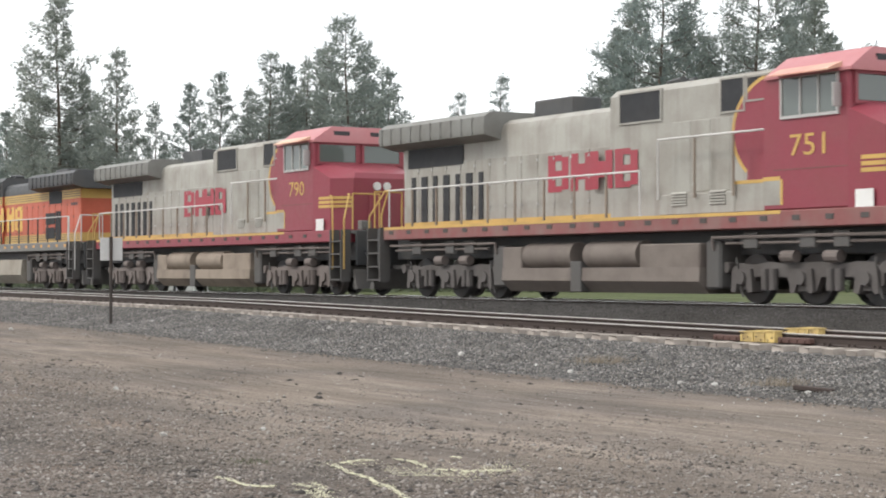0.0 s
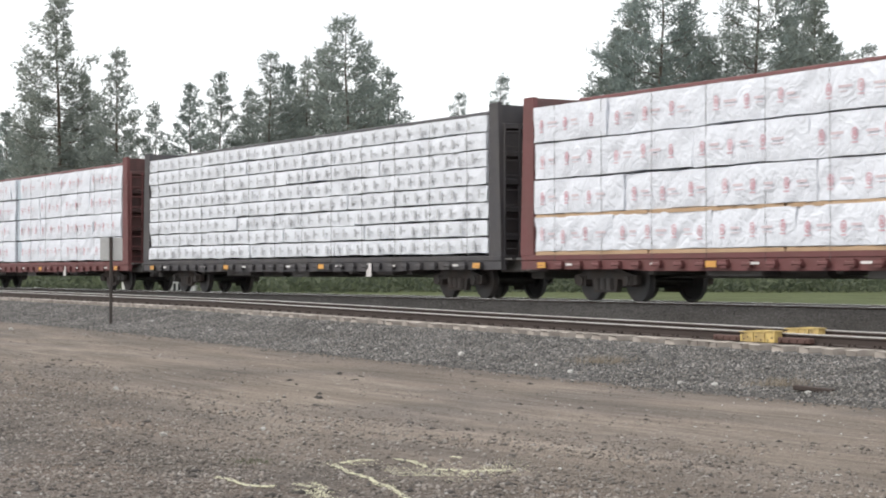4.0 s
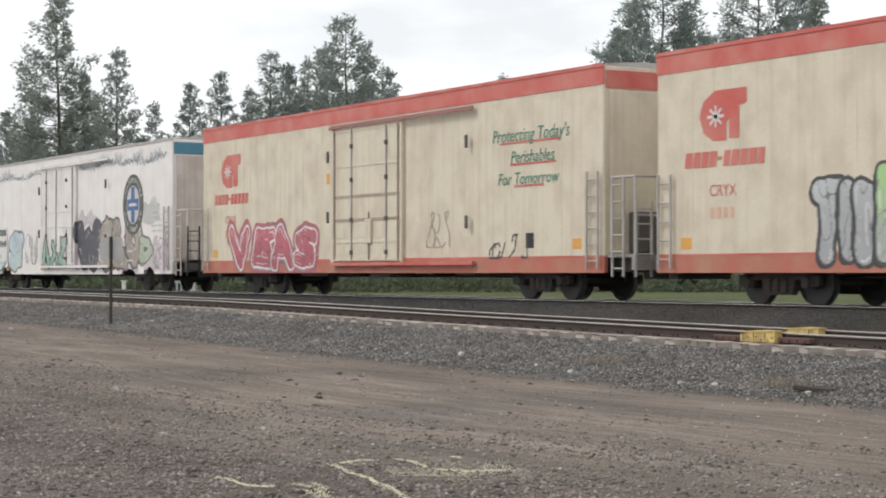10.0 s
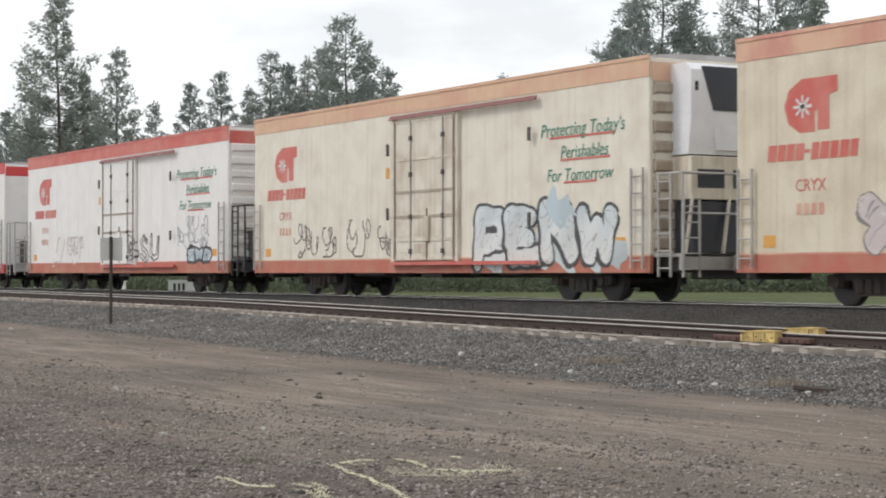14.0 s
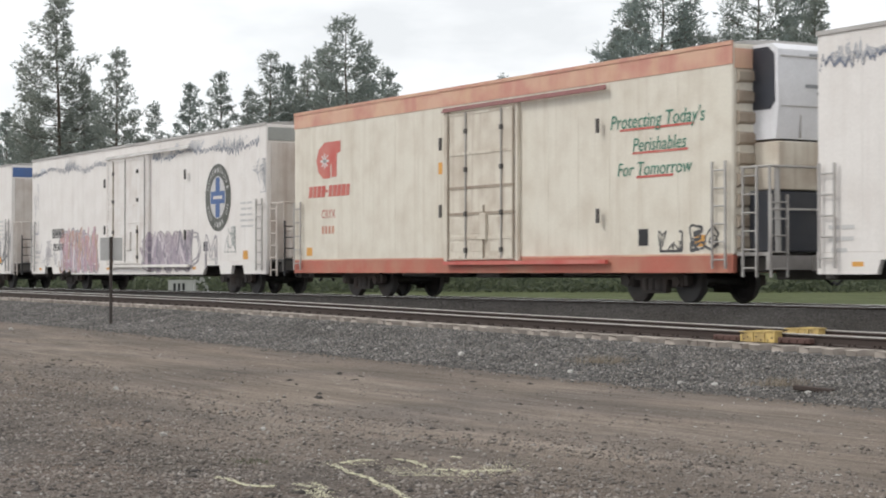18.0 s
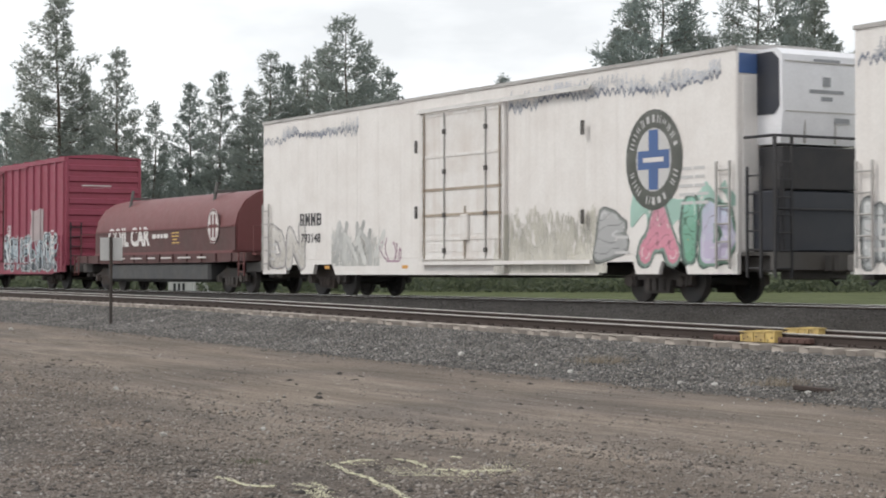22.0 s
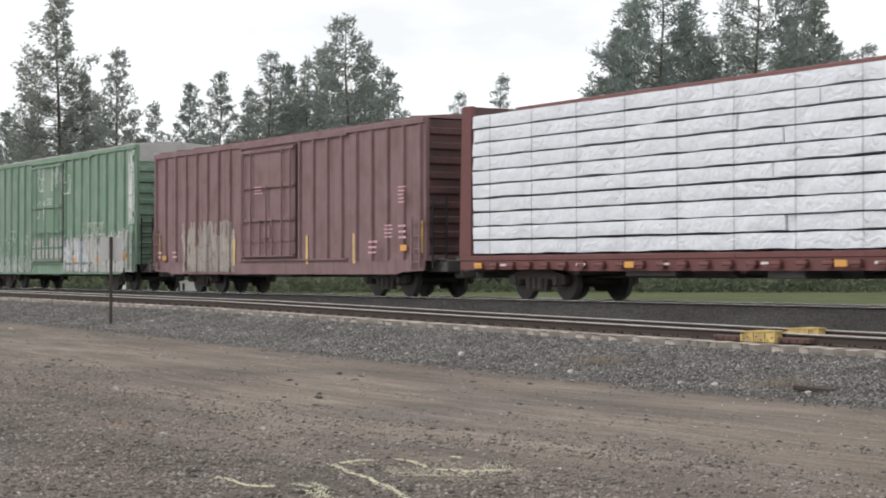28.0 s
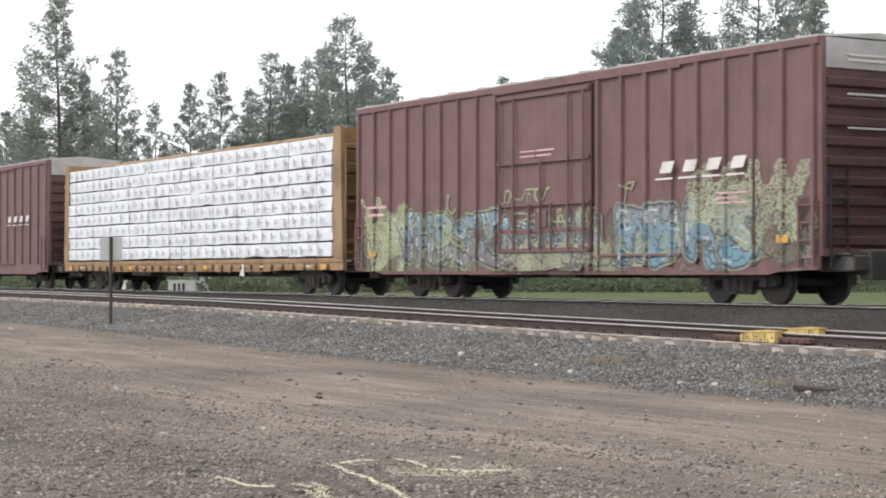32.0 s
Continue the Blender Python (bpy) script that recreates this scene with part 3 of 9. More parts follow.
def land(x, y):
    d = drop(x)
    ys = (-1, 16.1, 16.7, 18.7, 19.1, 21.7, 22.5, 23.4, 24.1, 24.72, 24.84, 27.3, 28.6, 34, 60)
    zs = (-.68 + d, -.68 + d, -.64 + d, -.318 + d, -.264 + d, -.22 + d, -.42 + d * .5, -.2, -.075, -.065, -.21, -.21, -.62, -.7, -.6)
    return float(np.interp(y, ys, zs))


def gravel_material(name, c_lo, c_hi, cell, bump, lane=None):
    """Crushed stone: cells of differing tone, a lane of finer dirt where asked."""
    m = bpy.data.materials.new(name)
    m.use_nodes = True
    n, l = m.node_tree.nodes, m.node_tree.links
    bsdf = n["Principled BSDF"]
    bsdf.inputs["Roughness"].default_value = 0.95
    bsdf.inputs["Specular IOR Level"].default_value = 0.08
    co = n.new("ShaderNodeTexCoord")
    v = n.new("ShaderNodeTexVoronoi")
    v.inputs["Scale"].default_value = cell
    l.new(co.outputs["Object"], v.inputs["Vector"])
    big = n.new("ShaderNodeTexNoise")
    big.inputs["Scale"].default_value, big.inputs["Detail"].default_value = 0.35, 6
    l.new(co.outputs["Object"], big.inputs["Vector"])
    fine = n.new("ShaderNodeTexNoise")
    fine.inputs["Scale"].default_value, fine.inputs["Detail"].default_value = cell * 0.8, 6
    l.new(co.outputs["Object"], fine.inputs["Vector"])
    ramp = n.new("ShaderNodeValToRGB")
    ramp.color_ramp.elements[0].color = (*c_lo, 1)
    ramp.color_ramp.elements[1].color = (*c_hi, 1)
    sep = n.new("ShaderNodeSeparateColor")
    l.new(v.outputs["Color"], sep.inputs[0])
    mixv = n.new("ShaderNodeMix")
    mixv.inputs[0].default_value = 0.5
    l.new(sep.outputs[0], mixv.inputs[2])
    l.new(fine.outputs["Fac"], mixv.inputs[3])
    l.new(mixv.outputs[0], ramp.inputs["Fac"])
    tone = n.new("ShaderNodeMix")
    tone.data_type, tone.blend_type = "RGBA", "MULTIPLY"
    tone.inputs[0].default_value = 0.75
    l.new(ramp.outputs["Color"], tone.inputs[6])
    tr = n.new("ShaderNodeValToRGB")
    tr.color_ramp.elements[0].position, tr.color_ramp.elements[1].position = 0.35, 0.65
    tr.color_ramp.elements[0].color = (0.62, 0.6, 0.58, 1)
    l.new(big.outputs["Fac"], tr.inputs["Fac"])
    l.new(tr.outputs["Color"], tone.inputs[7])
    out = tone.outputs[2]
    strength = None
    if lane:
        pos = n.new("ShaderNodeSeparateXYZ")
        l.new(co.outputs["Object"], pos.inputs[0])
        warp = n.new("ShaderNodeMath")
        warp.operation = "MULTIPLY_ADD"
        warp.inputs[1].default_value = 3.0
        l.new(big.outputs["Fac"], warp.inputs[0])
        l.new(pos.outputs["Y"], warp.inputs[2])
        curve = n.new("ShaderNodeValToRGB")
        curve.color_ramp.interpolation = "EASE"
        e = curve.color_ramp.elements
        e[0].position, e[0].color = 0.3, (0, 0, 0, 1)
        e[1].position, e[1].color = 0.58, (1, 1, 1, 1)
        k = e.new(0.78)
        k.color = (1, 1, 1, 1)
        k = e.new(0.9)
        k.color = (0.35, 0.35, 0.35, 1)
        sc = n.new("ShaderNodeMath")
        sc.operation, sc.inputs[1].default_value = "DIVIDE", 20.0
        l.new(warp.outputs[0], sc.inputs[0])
        l.new(sc.outputs[0], curve.inputs["Fac"])
        ruts = n.new("ShaderNodeTexNoise")
        mp = n.new("ShaderNodeMapping")
        mp.inputs["Scale"].default_value = (0.09, 0.55, 1)
        mp.inputs["Rotation"].default_value = (0, 0, -.06)
        l.new(co.outputs["Object"], mp.inputs["Vector"])
        l.new(mp.outputs[0], ruts.inputs["Vector"])
        ruts.inputs["Scale"].default_value, ruts.inputs["Detail"].default_value = 1.2, 8
        ruts.inputs["Roughness"].default_value = .62
        dirt = n.new("ShaderNodeValToRGB")
        dirt.color_ramp.elements[0].position, dirt.color_ramp.elements[1].position = 0.35, 0.65
        dirt.color_ramp.elements[0].color = (*[c * 0.66 for c in lane], 1)
        dirt.color_ramp.elements[1].color = (*lane, 1)
        l.new(ruts.outputs["Fac"], dirt.inputs["Fac"])
        # fine grit, drag marks along the lane, and damp darker patches
        grit, drag, damp = (n.new("ShaderNodeTexNoise") for _ in range(3))
        grit.inputs["Scale"].default_value, grit.inputs["Detail"].default_value, grit.inputs["Roughness"].default_value = 22, 8, .75
        l.new(co.outputs["Object"], grit.inputs["Vector"])
        pull = n.new("ShaderNodeMapping")
        pull.inputs["Scale"].default_value, pull.inputs["Rotation"].default_value = (.5, 5.0, 1), (0, 0, -.04)
        l.new(co.outputs["Object"], pull.inputs["Vector"])
        l.new(pull.outputs[0], drag.inputs["Vector"])
        drag.inputs["Scale"].default_value, drag.inputs["Detail"].default_value = 1.5, 7
        spread = n.new("ShaderNodeMapping")
        spread.inputs["Scale"].default_value = (.35, .9, 1)
        l.new(co.outputs["Object"], spread.inputs["Vector"])
        l.new(spread.outputs[0], damp.inputs["Vector"])
        damp.inputs["Scale"].default_value, damp.inputs["Detail"].default_value = .8, 6
        earth = dirt.outputs["Color"]
        for src, lo_in, hi_in, low, high in ((grit, .36, .64, (.66, .65, .64), (1.24, 1.24, 1.24)), (drag, .35, .65, (.8, .79, .77), (1.12, 1.12, 1.1)), (damp, .36, .6, (.76, .77, .77), (1.08, 1.06, 1.0))):
            tr2 = n.new("ShaderNodeValToRGB")
            tr2.color_ramp.elements[0].position, tr2.color_ramp.elements[1].position = lo_in, hi_in
            tr2.color_ramp.elements[0].color, tr2.color_ramp.elements[1].color = (*low, 1), (*high, 1)
            l.new(src.outputs["Fac"], tr2.inputs["Fac"])
            mu = n.new("ShaderNodeMix")
            mu.data_type, mu.blend_type = "RGBA", "MULTIPLY"
            mu.inputs[0].default_value = 1.0
            l.new(earth, mu.inputs[6])
            l.new(tr2.outputs["Color"], mu.inputs[7])
            earth = mu.outputs[2]
        # broad patches of damp grey and of red-brown earth in the loose gravel
        for scale, shift, lo_in, hi_in, low, high in ((.42, 11.0, .4, .58, (.7, .71, .72), (1.08, 1.03, .99)), (.75, 37.0, .52, .68, (1, 1, 1), (1.06, .93, .83)), (2.6, 5.0, .36, .62, (.74, .73, .72), (1.12, 1.1, 1.08))):
            soil = n.new("ShaderNodeTexNoise")
            place = n.new("ShaderNodeMapping")
            place.inputs["Location"].default_value, place.inputs["Scale"].default_value = (shift, shift * .7, 0), (.6, 1.1, 1)
            l.new(co.outputs["Object"], place.inputs["Vector"])
            l.new(place.outputs[0], soil.inputs["Vector"])
            soil.inputs["Scale"].default_value, soil.inputs["Detail"].default_value, soil.inputs["Roughness"].default_value = scale, 8, .6
            tr3 = n.new("ShaderNodeValToRGB")
            tr3.color_ramp.elements[0].position, tr3.color_ramp.elements[1].position = lo_in, hi_in
            tr3.color_ramp.elements[0].color, tr3.color_ramp.elements[1].color = (*low, 1), (*high, 1)
            l.new(soil.outputs["Fac"], tr3.inputs["Fac"])
            mu = n.new("ShaderNodeMix")
            mu.data_type, mu.blend_type = "RGBA", "MULTIPLY"
            mu.inputs[0].default_value = 1.0
            l.new(out, mu.inputs[6])
            l.new(tr3.outputs["Color"], mu.inputs[7])
            out = mu.outputs[2]
        over = n.new("ShaderNodeMix")
        over.data_type = "RGBA"
        amount = n.new("ShaderNodeMath")
        amount.operation, amount.inputs[1].default_value = "MULTIPLY", 0.86
        l.new(curve.outputs["Color"], amount.inputs[0])
        l.new(amount.outputs[0], over.inputs[0])
        l.new(out, over.inputs[6])
        l.new(earth, over.inputs[7])
        out = over.outputs[2]
    l.new(out, bsdf.inputs["Base Color"])
    b = n.new("ShaderNodeBump")
    b.inputs["Strength"].default_value, b.inputs["Distance"].default_value = bump, 0.04
    hsum = n.new("ShaderNodeMath")
    hsum.operation = "ADD"
    l.new(v.outputs["Distance"], hsum.inputs[0])
    l.new(fine.outputs["Fac"], hsum.inputs[1])
    l.new(hsum.outputs[0], b.inputs["Height"])
    l.new(b.outputs[0], bsdf.inputs["Normal"])
    return m


M["lot"] = gravel_material("lot_gravel", (0.1, 0.091, 0.085), (0.28, 0.252, 0.234), 42, 0.8, lane=(0.343, 0.296, 0.268))
M["ballast"] = gravel_material("grey_ballast", (0.075, 0.072, 0.07), (0.225, 0.215, 0.207), 24, 0.8)
M["dark_ballast"] = gravel_material("dark_main_ballast", (0.042, 0.04, 0.038), (0.115, 0.108, 0.102), 24, 0.8)
M["meadow"] = gravel_material("rough_grass", (0.055, 0.072, 0.034), (0.145, 0.16, 0.078), 5, 0.8)
M["pale_yard"] = gravel_material("pale_yard_gravel", (0.2, 0.19, 0.17), (0.42, 0.4, 0.37), 9, 0.6)

# the ground: one sheet to the horizon, finer near the tracks
gx = [-3500, -1500, -700, -400, -250, -180] + list(np.arange(-140, 20.1, 2.0)) + [40, 80, 200, 600, 2000, 3500]
gy = [-3000, -800, -200, -60, -20, -8] + list(np.arange(-4, 16, 1.0)) + [16.1, 16.7, 17.4, 18.1, 18.7, 19.1, 20.4, 21.7, 22.1, 22.5, 23.0, 23.4, 24.1, 24.72, 24.84,
                                                                           25.6, 27.3, 27.9, 28.6, 31, 34, 40, 60, 90, 140, 220, 400, 900, 3500]
gverts, gfaces, gmat = [], [], []
for x in gx:
    for y in gy:
        z = land(x, y)
        if -3 < y < 16 and -140 < x < 20:
            z += 0.05 * noise.noise((x * 0.13, y * 0.3, 1.0)) + 0.02 * noise.noise((x * 0.6, y * 0.9, 4.0))
        gverts.append((x, y, z))
ny = len(gy)
for i in range(len(gx) - 1):
    for j in range(ny - 1):
        gfaces.append((i * ny + j, (i + 1) * ny + j, (i + 1) * ny + j + 1, i * ny + j + 1))
        mid = (gy[j] + gy[j + 1]) / 2
        gmat.append(0 if mid < 16.4 else 1 if mid < 22.4 else 2 if mid < 28 else 3)
gme = bpy.data.meshes.new("ground")
gme.from_pydata(gverts, [], gfaces)
gme.polygons.foreach_set("material_index", gmat)
gme.polygons.foreach_set("use_smooth", [True] * len(gfaces))
for k in ("lot", "ballast", "dark_ballast", "meadow"):
    gme.materials.append(M[k])


def sheet(x, y):
    """Height of the ground sheet itself, between its grid points."""
    i = max(0, min(len(gx) - 2, int(np.searchsorted(gx, x)) - 1))
    j = max(0, min(ny - 2, int(np.searchsorted(gy, y)) - 1))
    a, b = (x - gx[i]) / (gx[i + 1] - gx[i]), (y - gy[j]) / (gy[j + 1] - gy[j])
    z = [[gverts[(i + p) * ny + j + q][2] for q in (0, 1)] for p in (0, 1)]
    return (z[0][0] * (1 - b) + z[0][1] * b) * (1 - a) + (z[1][0] * (1 - b) + z[1][1] * b) * a


ground = tagged(new("ground", gme), "gravel lot, grey ballast and rough grass along the tracks", "ground", kind="structure")


# ------------------------------------------------------------------ tracks
def rail_mesh(name, y, level, xs):
    """One rail with base, web and head, following level(x)."""
    prof = [(-.07, -.172), (.07, -.172), (.07, -.16), (.012, -.14), (.012, -.05), (.036, -.04), (.036, -.017), (.036, -.004), (.026, 0), (-.026, 0), (-.036, -.004),
            (-.036, -.017), (-.036, -.04), (-.012, -.05), (-.012, -.14), (-.07, -.16)]
    verts, faces, idx = [], [], []
    for x in xs:
        for py, pz in prof:
            verts.append((x, y + py, level(x) + pz))
    k = len(prof)
    for i in range(len(xs) - 1):
        for j in range(k):
            faces.append((i * k + j, i * k + (j + 1) % k, (i + 1) * k + (j + 1) % k, (i + 1) * k + j))
            idx.append(0 if j in (6, 7, 8, 9, 10) else 1)
    me = bpy.data.meshes.new(name)
    me.from_pydata(verts, [], faces)
    me.materials.append(M["rail_steel" if y > 23 else "rail_dull"]), me.materials.append(M["rail_rust"])
    me.polygons.foreach_set("material_index", idx)
    return me


def track(name, centre, level, label, xs, tie_from, tie_to):
    root = tagged(new(name), label, "railway track", kind="structure")
    for s in (-1, 1):
        ob = new("rail", rail_mesh("rail", centre + s * 0.753, level, xs))
        ob.parent = root
        tagged(ob, "worn steel rail with rusty sides")
    rnd = random.Random(5)
    shapes = []
    for v in range(4):
        bm = bmesh.new()
        box(bm, -.125, .125, -1.33, 1.33, -.17, 0.0, 0.012)
        for vert in bm.verts:
            vert.co += Vector((rnd.uniform(-.012, .012), rnd.uniform(-.05, .05), rnd.uniform(-.008, .008)))
        shapes.append(to_mesh("tie", bm, M["tie_end"] if centre < 22 else M["tie"]))
    x = tie_from
    while x < tie_to:
        ob = new("tie", rnd.choice(shapes))
        ob.parent = root
        ob.matrix_basis = pose(x, centre + rnd.uniform(-.04, .04), level(x) - .172, 0, 0, rnd.uniform(-1.5, 1.5))
        for s in (-1, 1):
            pl = new("tie_plate", PLATE)
            pl.parent = root
            pl.matrix_basis = pose(x, centre + s * 0.753, level(x) - .172)
        x += 0.54
    verts, faces = [], []
    for lo, hi in ((-420, tie_from), (tie_to, 90)):
        x = lo
        while x < hi - 0.3:
            b = len(verts)
            verts += [(x + dx, centre + dy, level(x) + dz) for dx in (-.115, .115) for dy in (-1.3, 1.3) for dz in (-.34, -.174)]
            faces += [tuple(b + i for i in f) for f in ((1, 5, 7, 3), (0, 4, 5, 1), (2, 3, 7, 6), (0, 1, 3, 2), (4, 6, 7, 5))]
            x += 0.54
    me = bpy.data.meshes.new("ties")
    me.from_pydata(verts, [], faces)
    me.materials.append(M["tie"])
    ob = new("far_ties", me)
    ob.parent = root
    tagged(ob, kind="stuff")
    return root


bm_plate = bmesh.new()
box(bm_plate, -.1, .1, -.16, .16, 0.0, 0.018)
for sx in (-.06, .06):
    for sy in (-.09, .09):
        box(bm_plate, sx - .014, sx + .014, sy - .02, sy + .02, 0.018, 0.05)
PLATE = to_mesh("tie_plate", bm_plate, M["rail_rust"])
rail_xs = [-600, -300, -150, -100, -80] + list(np.arange(-70, 10, 2.5)) + [20, 60, 400, 1200]
track("main_track", MAIN, lambda x: 0.0, "main railway track on dark ballast", rail_xs, -60, -16)
track("siding_track", SIDING, drop, "siding with rusty rails and bleached ties", rail_xs, -66, -14)


# ------------------------------------------------------------------ trees
def place_at(px, depth):
    """The plan position at a bearing (in units of the view, 784 is its middle) and a depth along the view."""
    r = (px - 784) / 3316 * depth
    return (-depth * .8621 + r * .5068, depth * .5068 + r * .8621)


def foliage_material(name, dark, light):
    m = bpy.data.materials.new(name)
    m.use_nodes = True
    n, l = m.node_tree.nodes, m.node_tree.links
    geo, info = n.new("ShaderNodeNewGeometry"), n.new("ShaderNodeObjectInfo")
    mixn = n.new("ShaderNodeMix")
    mixn.data_type = "RGBA"
    mixn.inputs[6].default_value, mixn.inputs[7].default_value = (*dark, 1), (*light, 1)
    l.new(geo.outputs["Random Per Island"], mixn.inputs[0])
    tint = n.new("ShaderNodeMix")
    tint.data_type, tint.blend_type = "RGBA", "MULTIPLY"
    tint.inputs[7].default_value = (0.78, 0.85, 0.88, 1)
    l.new(info.outputs["Random"], tint.inputs[0])
    l.new(mixn.outputs[2], tint.inputs[6])
    l.new(tint.outputs[2], n["Principled BSDF"].inputs["Base Color"])
    n["Principled BSDF"].inputs["Roughness"].default_value = 0.75
    thin, both = n.new("ShaderNodeBsdfTranslucent"), n.new("ShaderNodeMixShader")
    both.inputs["Fac"].default_value = 0.5
    l.new(tint.outputs[2], thin.inputs["Color"])
    l.new(n["Principled BSDF"].outputs[0], both.inputs[1])
    l.new(thin.outputs[0], both.inputs[2])
    l.new(both.outputs[0], n["Material Output"].inputs["Surface"])
    return m


# needle colours paled and greyed to hold the haze of distance
M["needles"] = foliage_material("haze_pale_needles", (0.22, 0.248, 0.235), (0.4, 0.425, 0.37))


def pine(seed, width, bare, full, taper=0.7):
    """A 20 m ponderosa pine: trunk, upswept limbs and round tufts of needles towards the limb ends."""
    r = random.Random(seed)
    root = thing("pine_tree", "tall dark green ponderosa pine behind the railway", "tree", "pines behind the railway")
    bm = bmesh.new()
    H = 20.0
    pts = [Vector((r.uniform(-.2, .2), r.uniform(-.2, .2), H * i / 5)) for i in range(6)]
    pts[0] = Vector((0, 0, -0.6))
    for i in range(5):
        rod(bm, pts[i], pts[i + 1], 0.22 * (1 - i / 5.3), 7, 0.22 * (1 - (i + 1) / 5.3))
    verts, faces = [], []

    def tuft_of_needles(c, rad, out):
        for _ in range(int(1.25 * full * (rad / .5) ** 1.5)):
            o = Vector((r.gauss(0, .5), r.gauss(0, .5), r.gauss(0.08, .4))) * rad
            e = c + o
            for _ in range(2):
                d = (o.normalized() * .7 + out * .35 + Vector((r.gauss(0, .6), r.gauss(0, .6), r.gauss(.45, .5)))).normalized()
                u = d.orthogonal().normalized() * r.uniform(.035, .065)
                k = len(verts)
                verts.extend((tuple(e - u), tuple(e + u), tuple(e + d * r.uniform(.22, .4))))
                faces.append((k, k + 1, k + 2))

    def reach_at(q):
        return width * ((.5 + 2.2 * q) if q < .2 else .94 * (1 - (q - .2) / .82) ** taper + .05)

    count = int(104 * (1 - bare * .7))
    for k in range(count):
        q = ((k + r.uniform(-.4, .4)) / count) ** .92 if k else 0.02
        q = min(.97, max(0, q))
        z = H * (bare + (1 - bare) * q * .985)
        a = k * 2.4 + r.uniform(-.5, .5)
        lobe = 1 + .5 * noise.noise((math.cos(a) * 1.1 + seed, math.sin(a) * 1.1, z * .32))
        L = max(.35, reach_at(q) * r.uniform(.6, 1.12) * lobe)
        out, side = Vector((math.cos(a), math.sin(a), 0)), Vector((-math.sin(a), math.cos(a), 0))
        lift = r.uniform(-.12, .22) + .35 * q
        p0 = Vector((0, 0, z))
        p1 = p0 + out * L * .55 + Vector((0, 0, (lift - .08) * L * .5))
        p2 = p0 + out * L + Vector((0, 0, (lift + .16) * L))
        rod(bm, p0, p1, .045 * (1.2 - q), 4, .03 * (1.2 - q))
        rod(bm, p1, p2, .03 * (1.2 - q), 3, .01)
        size = (.36 + .07 * min(4, L)) * (1.12 - .5 * q)
        tuft_of_needles(p2, size * r.uniform(.8, 1.1), out)
        for t in (.42, .62, .82):
            if L * t < .25 or r.random() < .16:
                continue
            p = p0.lerp(p1, t / .55) if t < .55 else p1.lerp(p2, (t - .55) / .45)
            off = side * r.uniform(-.32, .32) * L * t + Vector((0, 0, r.uniform(-.05, .3)))
            if off.length > .5:
                rod(bm, p, p + off, .018, 3, .01)
            tuft_of_needles(p + off, size * r.uniform(.7, 1.05), out)
        if L > 1.8:
            for sgn in (-1, 1):
                t = p1.lerp(p2, r.uniform(.1, .8)) + side * sgn * L * r.uniform(.16, .34)
                rod(bm, p1, t, .02, 3, .01)
                tuft_of_needles(t, size * r.uniform(.75, 1.05), out)
    for k in range(4):
        tuft_of_needles(Vector((0, 0, H * (.955 + .014 * k))), .3 - .055 * k, Vector((0, 0, 1)))
    part("trunk", bm, M["bark"], root)
    me = bpy.data.meshes.new("crown")
    me.from_pydata(verts, [], faces)
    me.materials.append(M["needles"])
    ob = new("crown", me)
    ob.parent = root
    return root


kinds = [pine(11, 3.4, 0.16, 24, 0.85), pine(12, 4.3, 0.14, 25, 0.85), pine(13, 5.2, 0.1, 20, 0.75), pine(14, 3.8, 0.08, 22, 0.95), pine(15, 3.9, 0.04, 18, 0.9), pine(16, 3.5, 0.04, 18, 0.9)]
# bearing, top of the crown above the eye (in thousandths of the depth), depth, kind
rows_of_trees = [
    (100, 149, 175, 1), (207, 121, 170, 3), (10, 87, 180, 0), (272, 92, 172, 4), (335, 102, 185, 0), (390, 108, 180, 0), (478, 119, 172, 1),
    (612, 138, 168, 2), (545, 116, 175, 4), (578, 122, 180, 1), (687, 110, 185, 3), (813, 98, 210, 3), (888, 107, 190, 3), (973, 86, 200, 3),
    (1172, 172, 160, 2), (1095, 132, 165, 1), (1340, 176, 158, 2), (1445, 148, 162, 1), (1540, 123, 175, 0), (1255, 128, 168, 1), (1395, 139, 172, 0),
    (1060, 100, 180, 4), (1125, 146, 170, 1), (1212, 140, 166, 0), (1298, 138, 166, 1), (1420, 150, 168, 1), (1470, 128, 170, 0), (55, 100, 178, 4), (145, 110, 176, 4), (440, 100, 180, 5), (510, 112, 178, 1), (645, 118, 176, 1), (850, 82, 185, 4), (925, 78, 180, 5), (1010, 75, 190, 4), (740, 80, 200, 5), (655, 105, 182, 4)]
rnd = random.Random(21)
for px in range(-60, 720, 27):
    rows_of_trees.append((px + rnd.uniform(-9, 9), rnd.uniform(64, 92) - (12 if 290 < px < 440 else 0), rnd.uniform(185, 235), rnd.choice((4, 5, 5, 1))))
for px in range(1040, 1660, 32):
    rows_of_trees.append((px + rnd.uniform(-9, 9), rnd.uniform(80, 122), rnd.uniform(175, 215), rnd.choice((4, 5, 1, 1))))
for px in range(720, 1040, 24):
    rows_of_trees.append((px + rnd.uniform(-9, 9), rnd.uniform(48, 68), rnd.uniform(210, 250), rnd.choice((4, 5))))
kept = {}
for px, up, depth, kind in rows_of_trees:
    x, y = place_at(px, depth)
    tall = up / 1000 * depth + 0.63 + 0.6
    m = pose(x, y, -0.6, 0, 0, rnd.uniform(0, 360)) @ Matrix.Scale(tall / 20.0, 4)
    if kind not in kept:
        kept[kind] = m
    else:
        copy_thing(kinds[kind], m)
for kind, m in kept.items():
    kinds[kind].matrix_basis = m


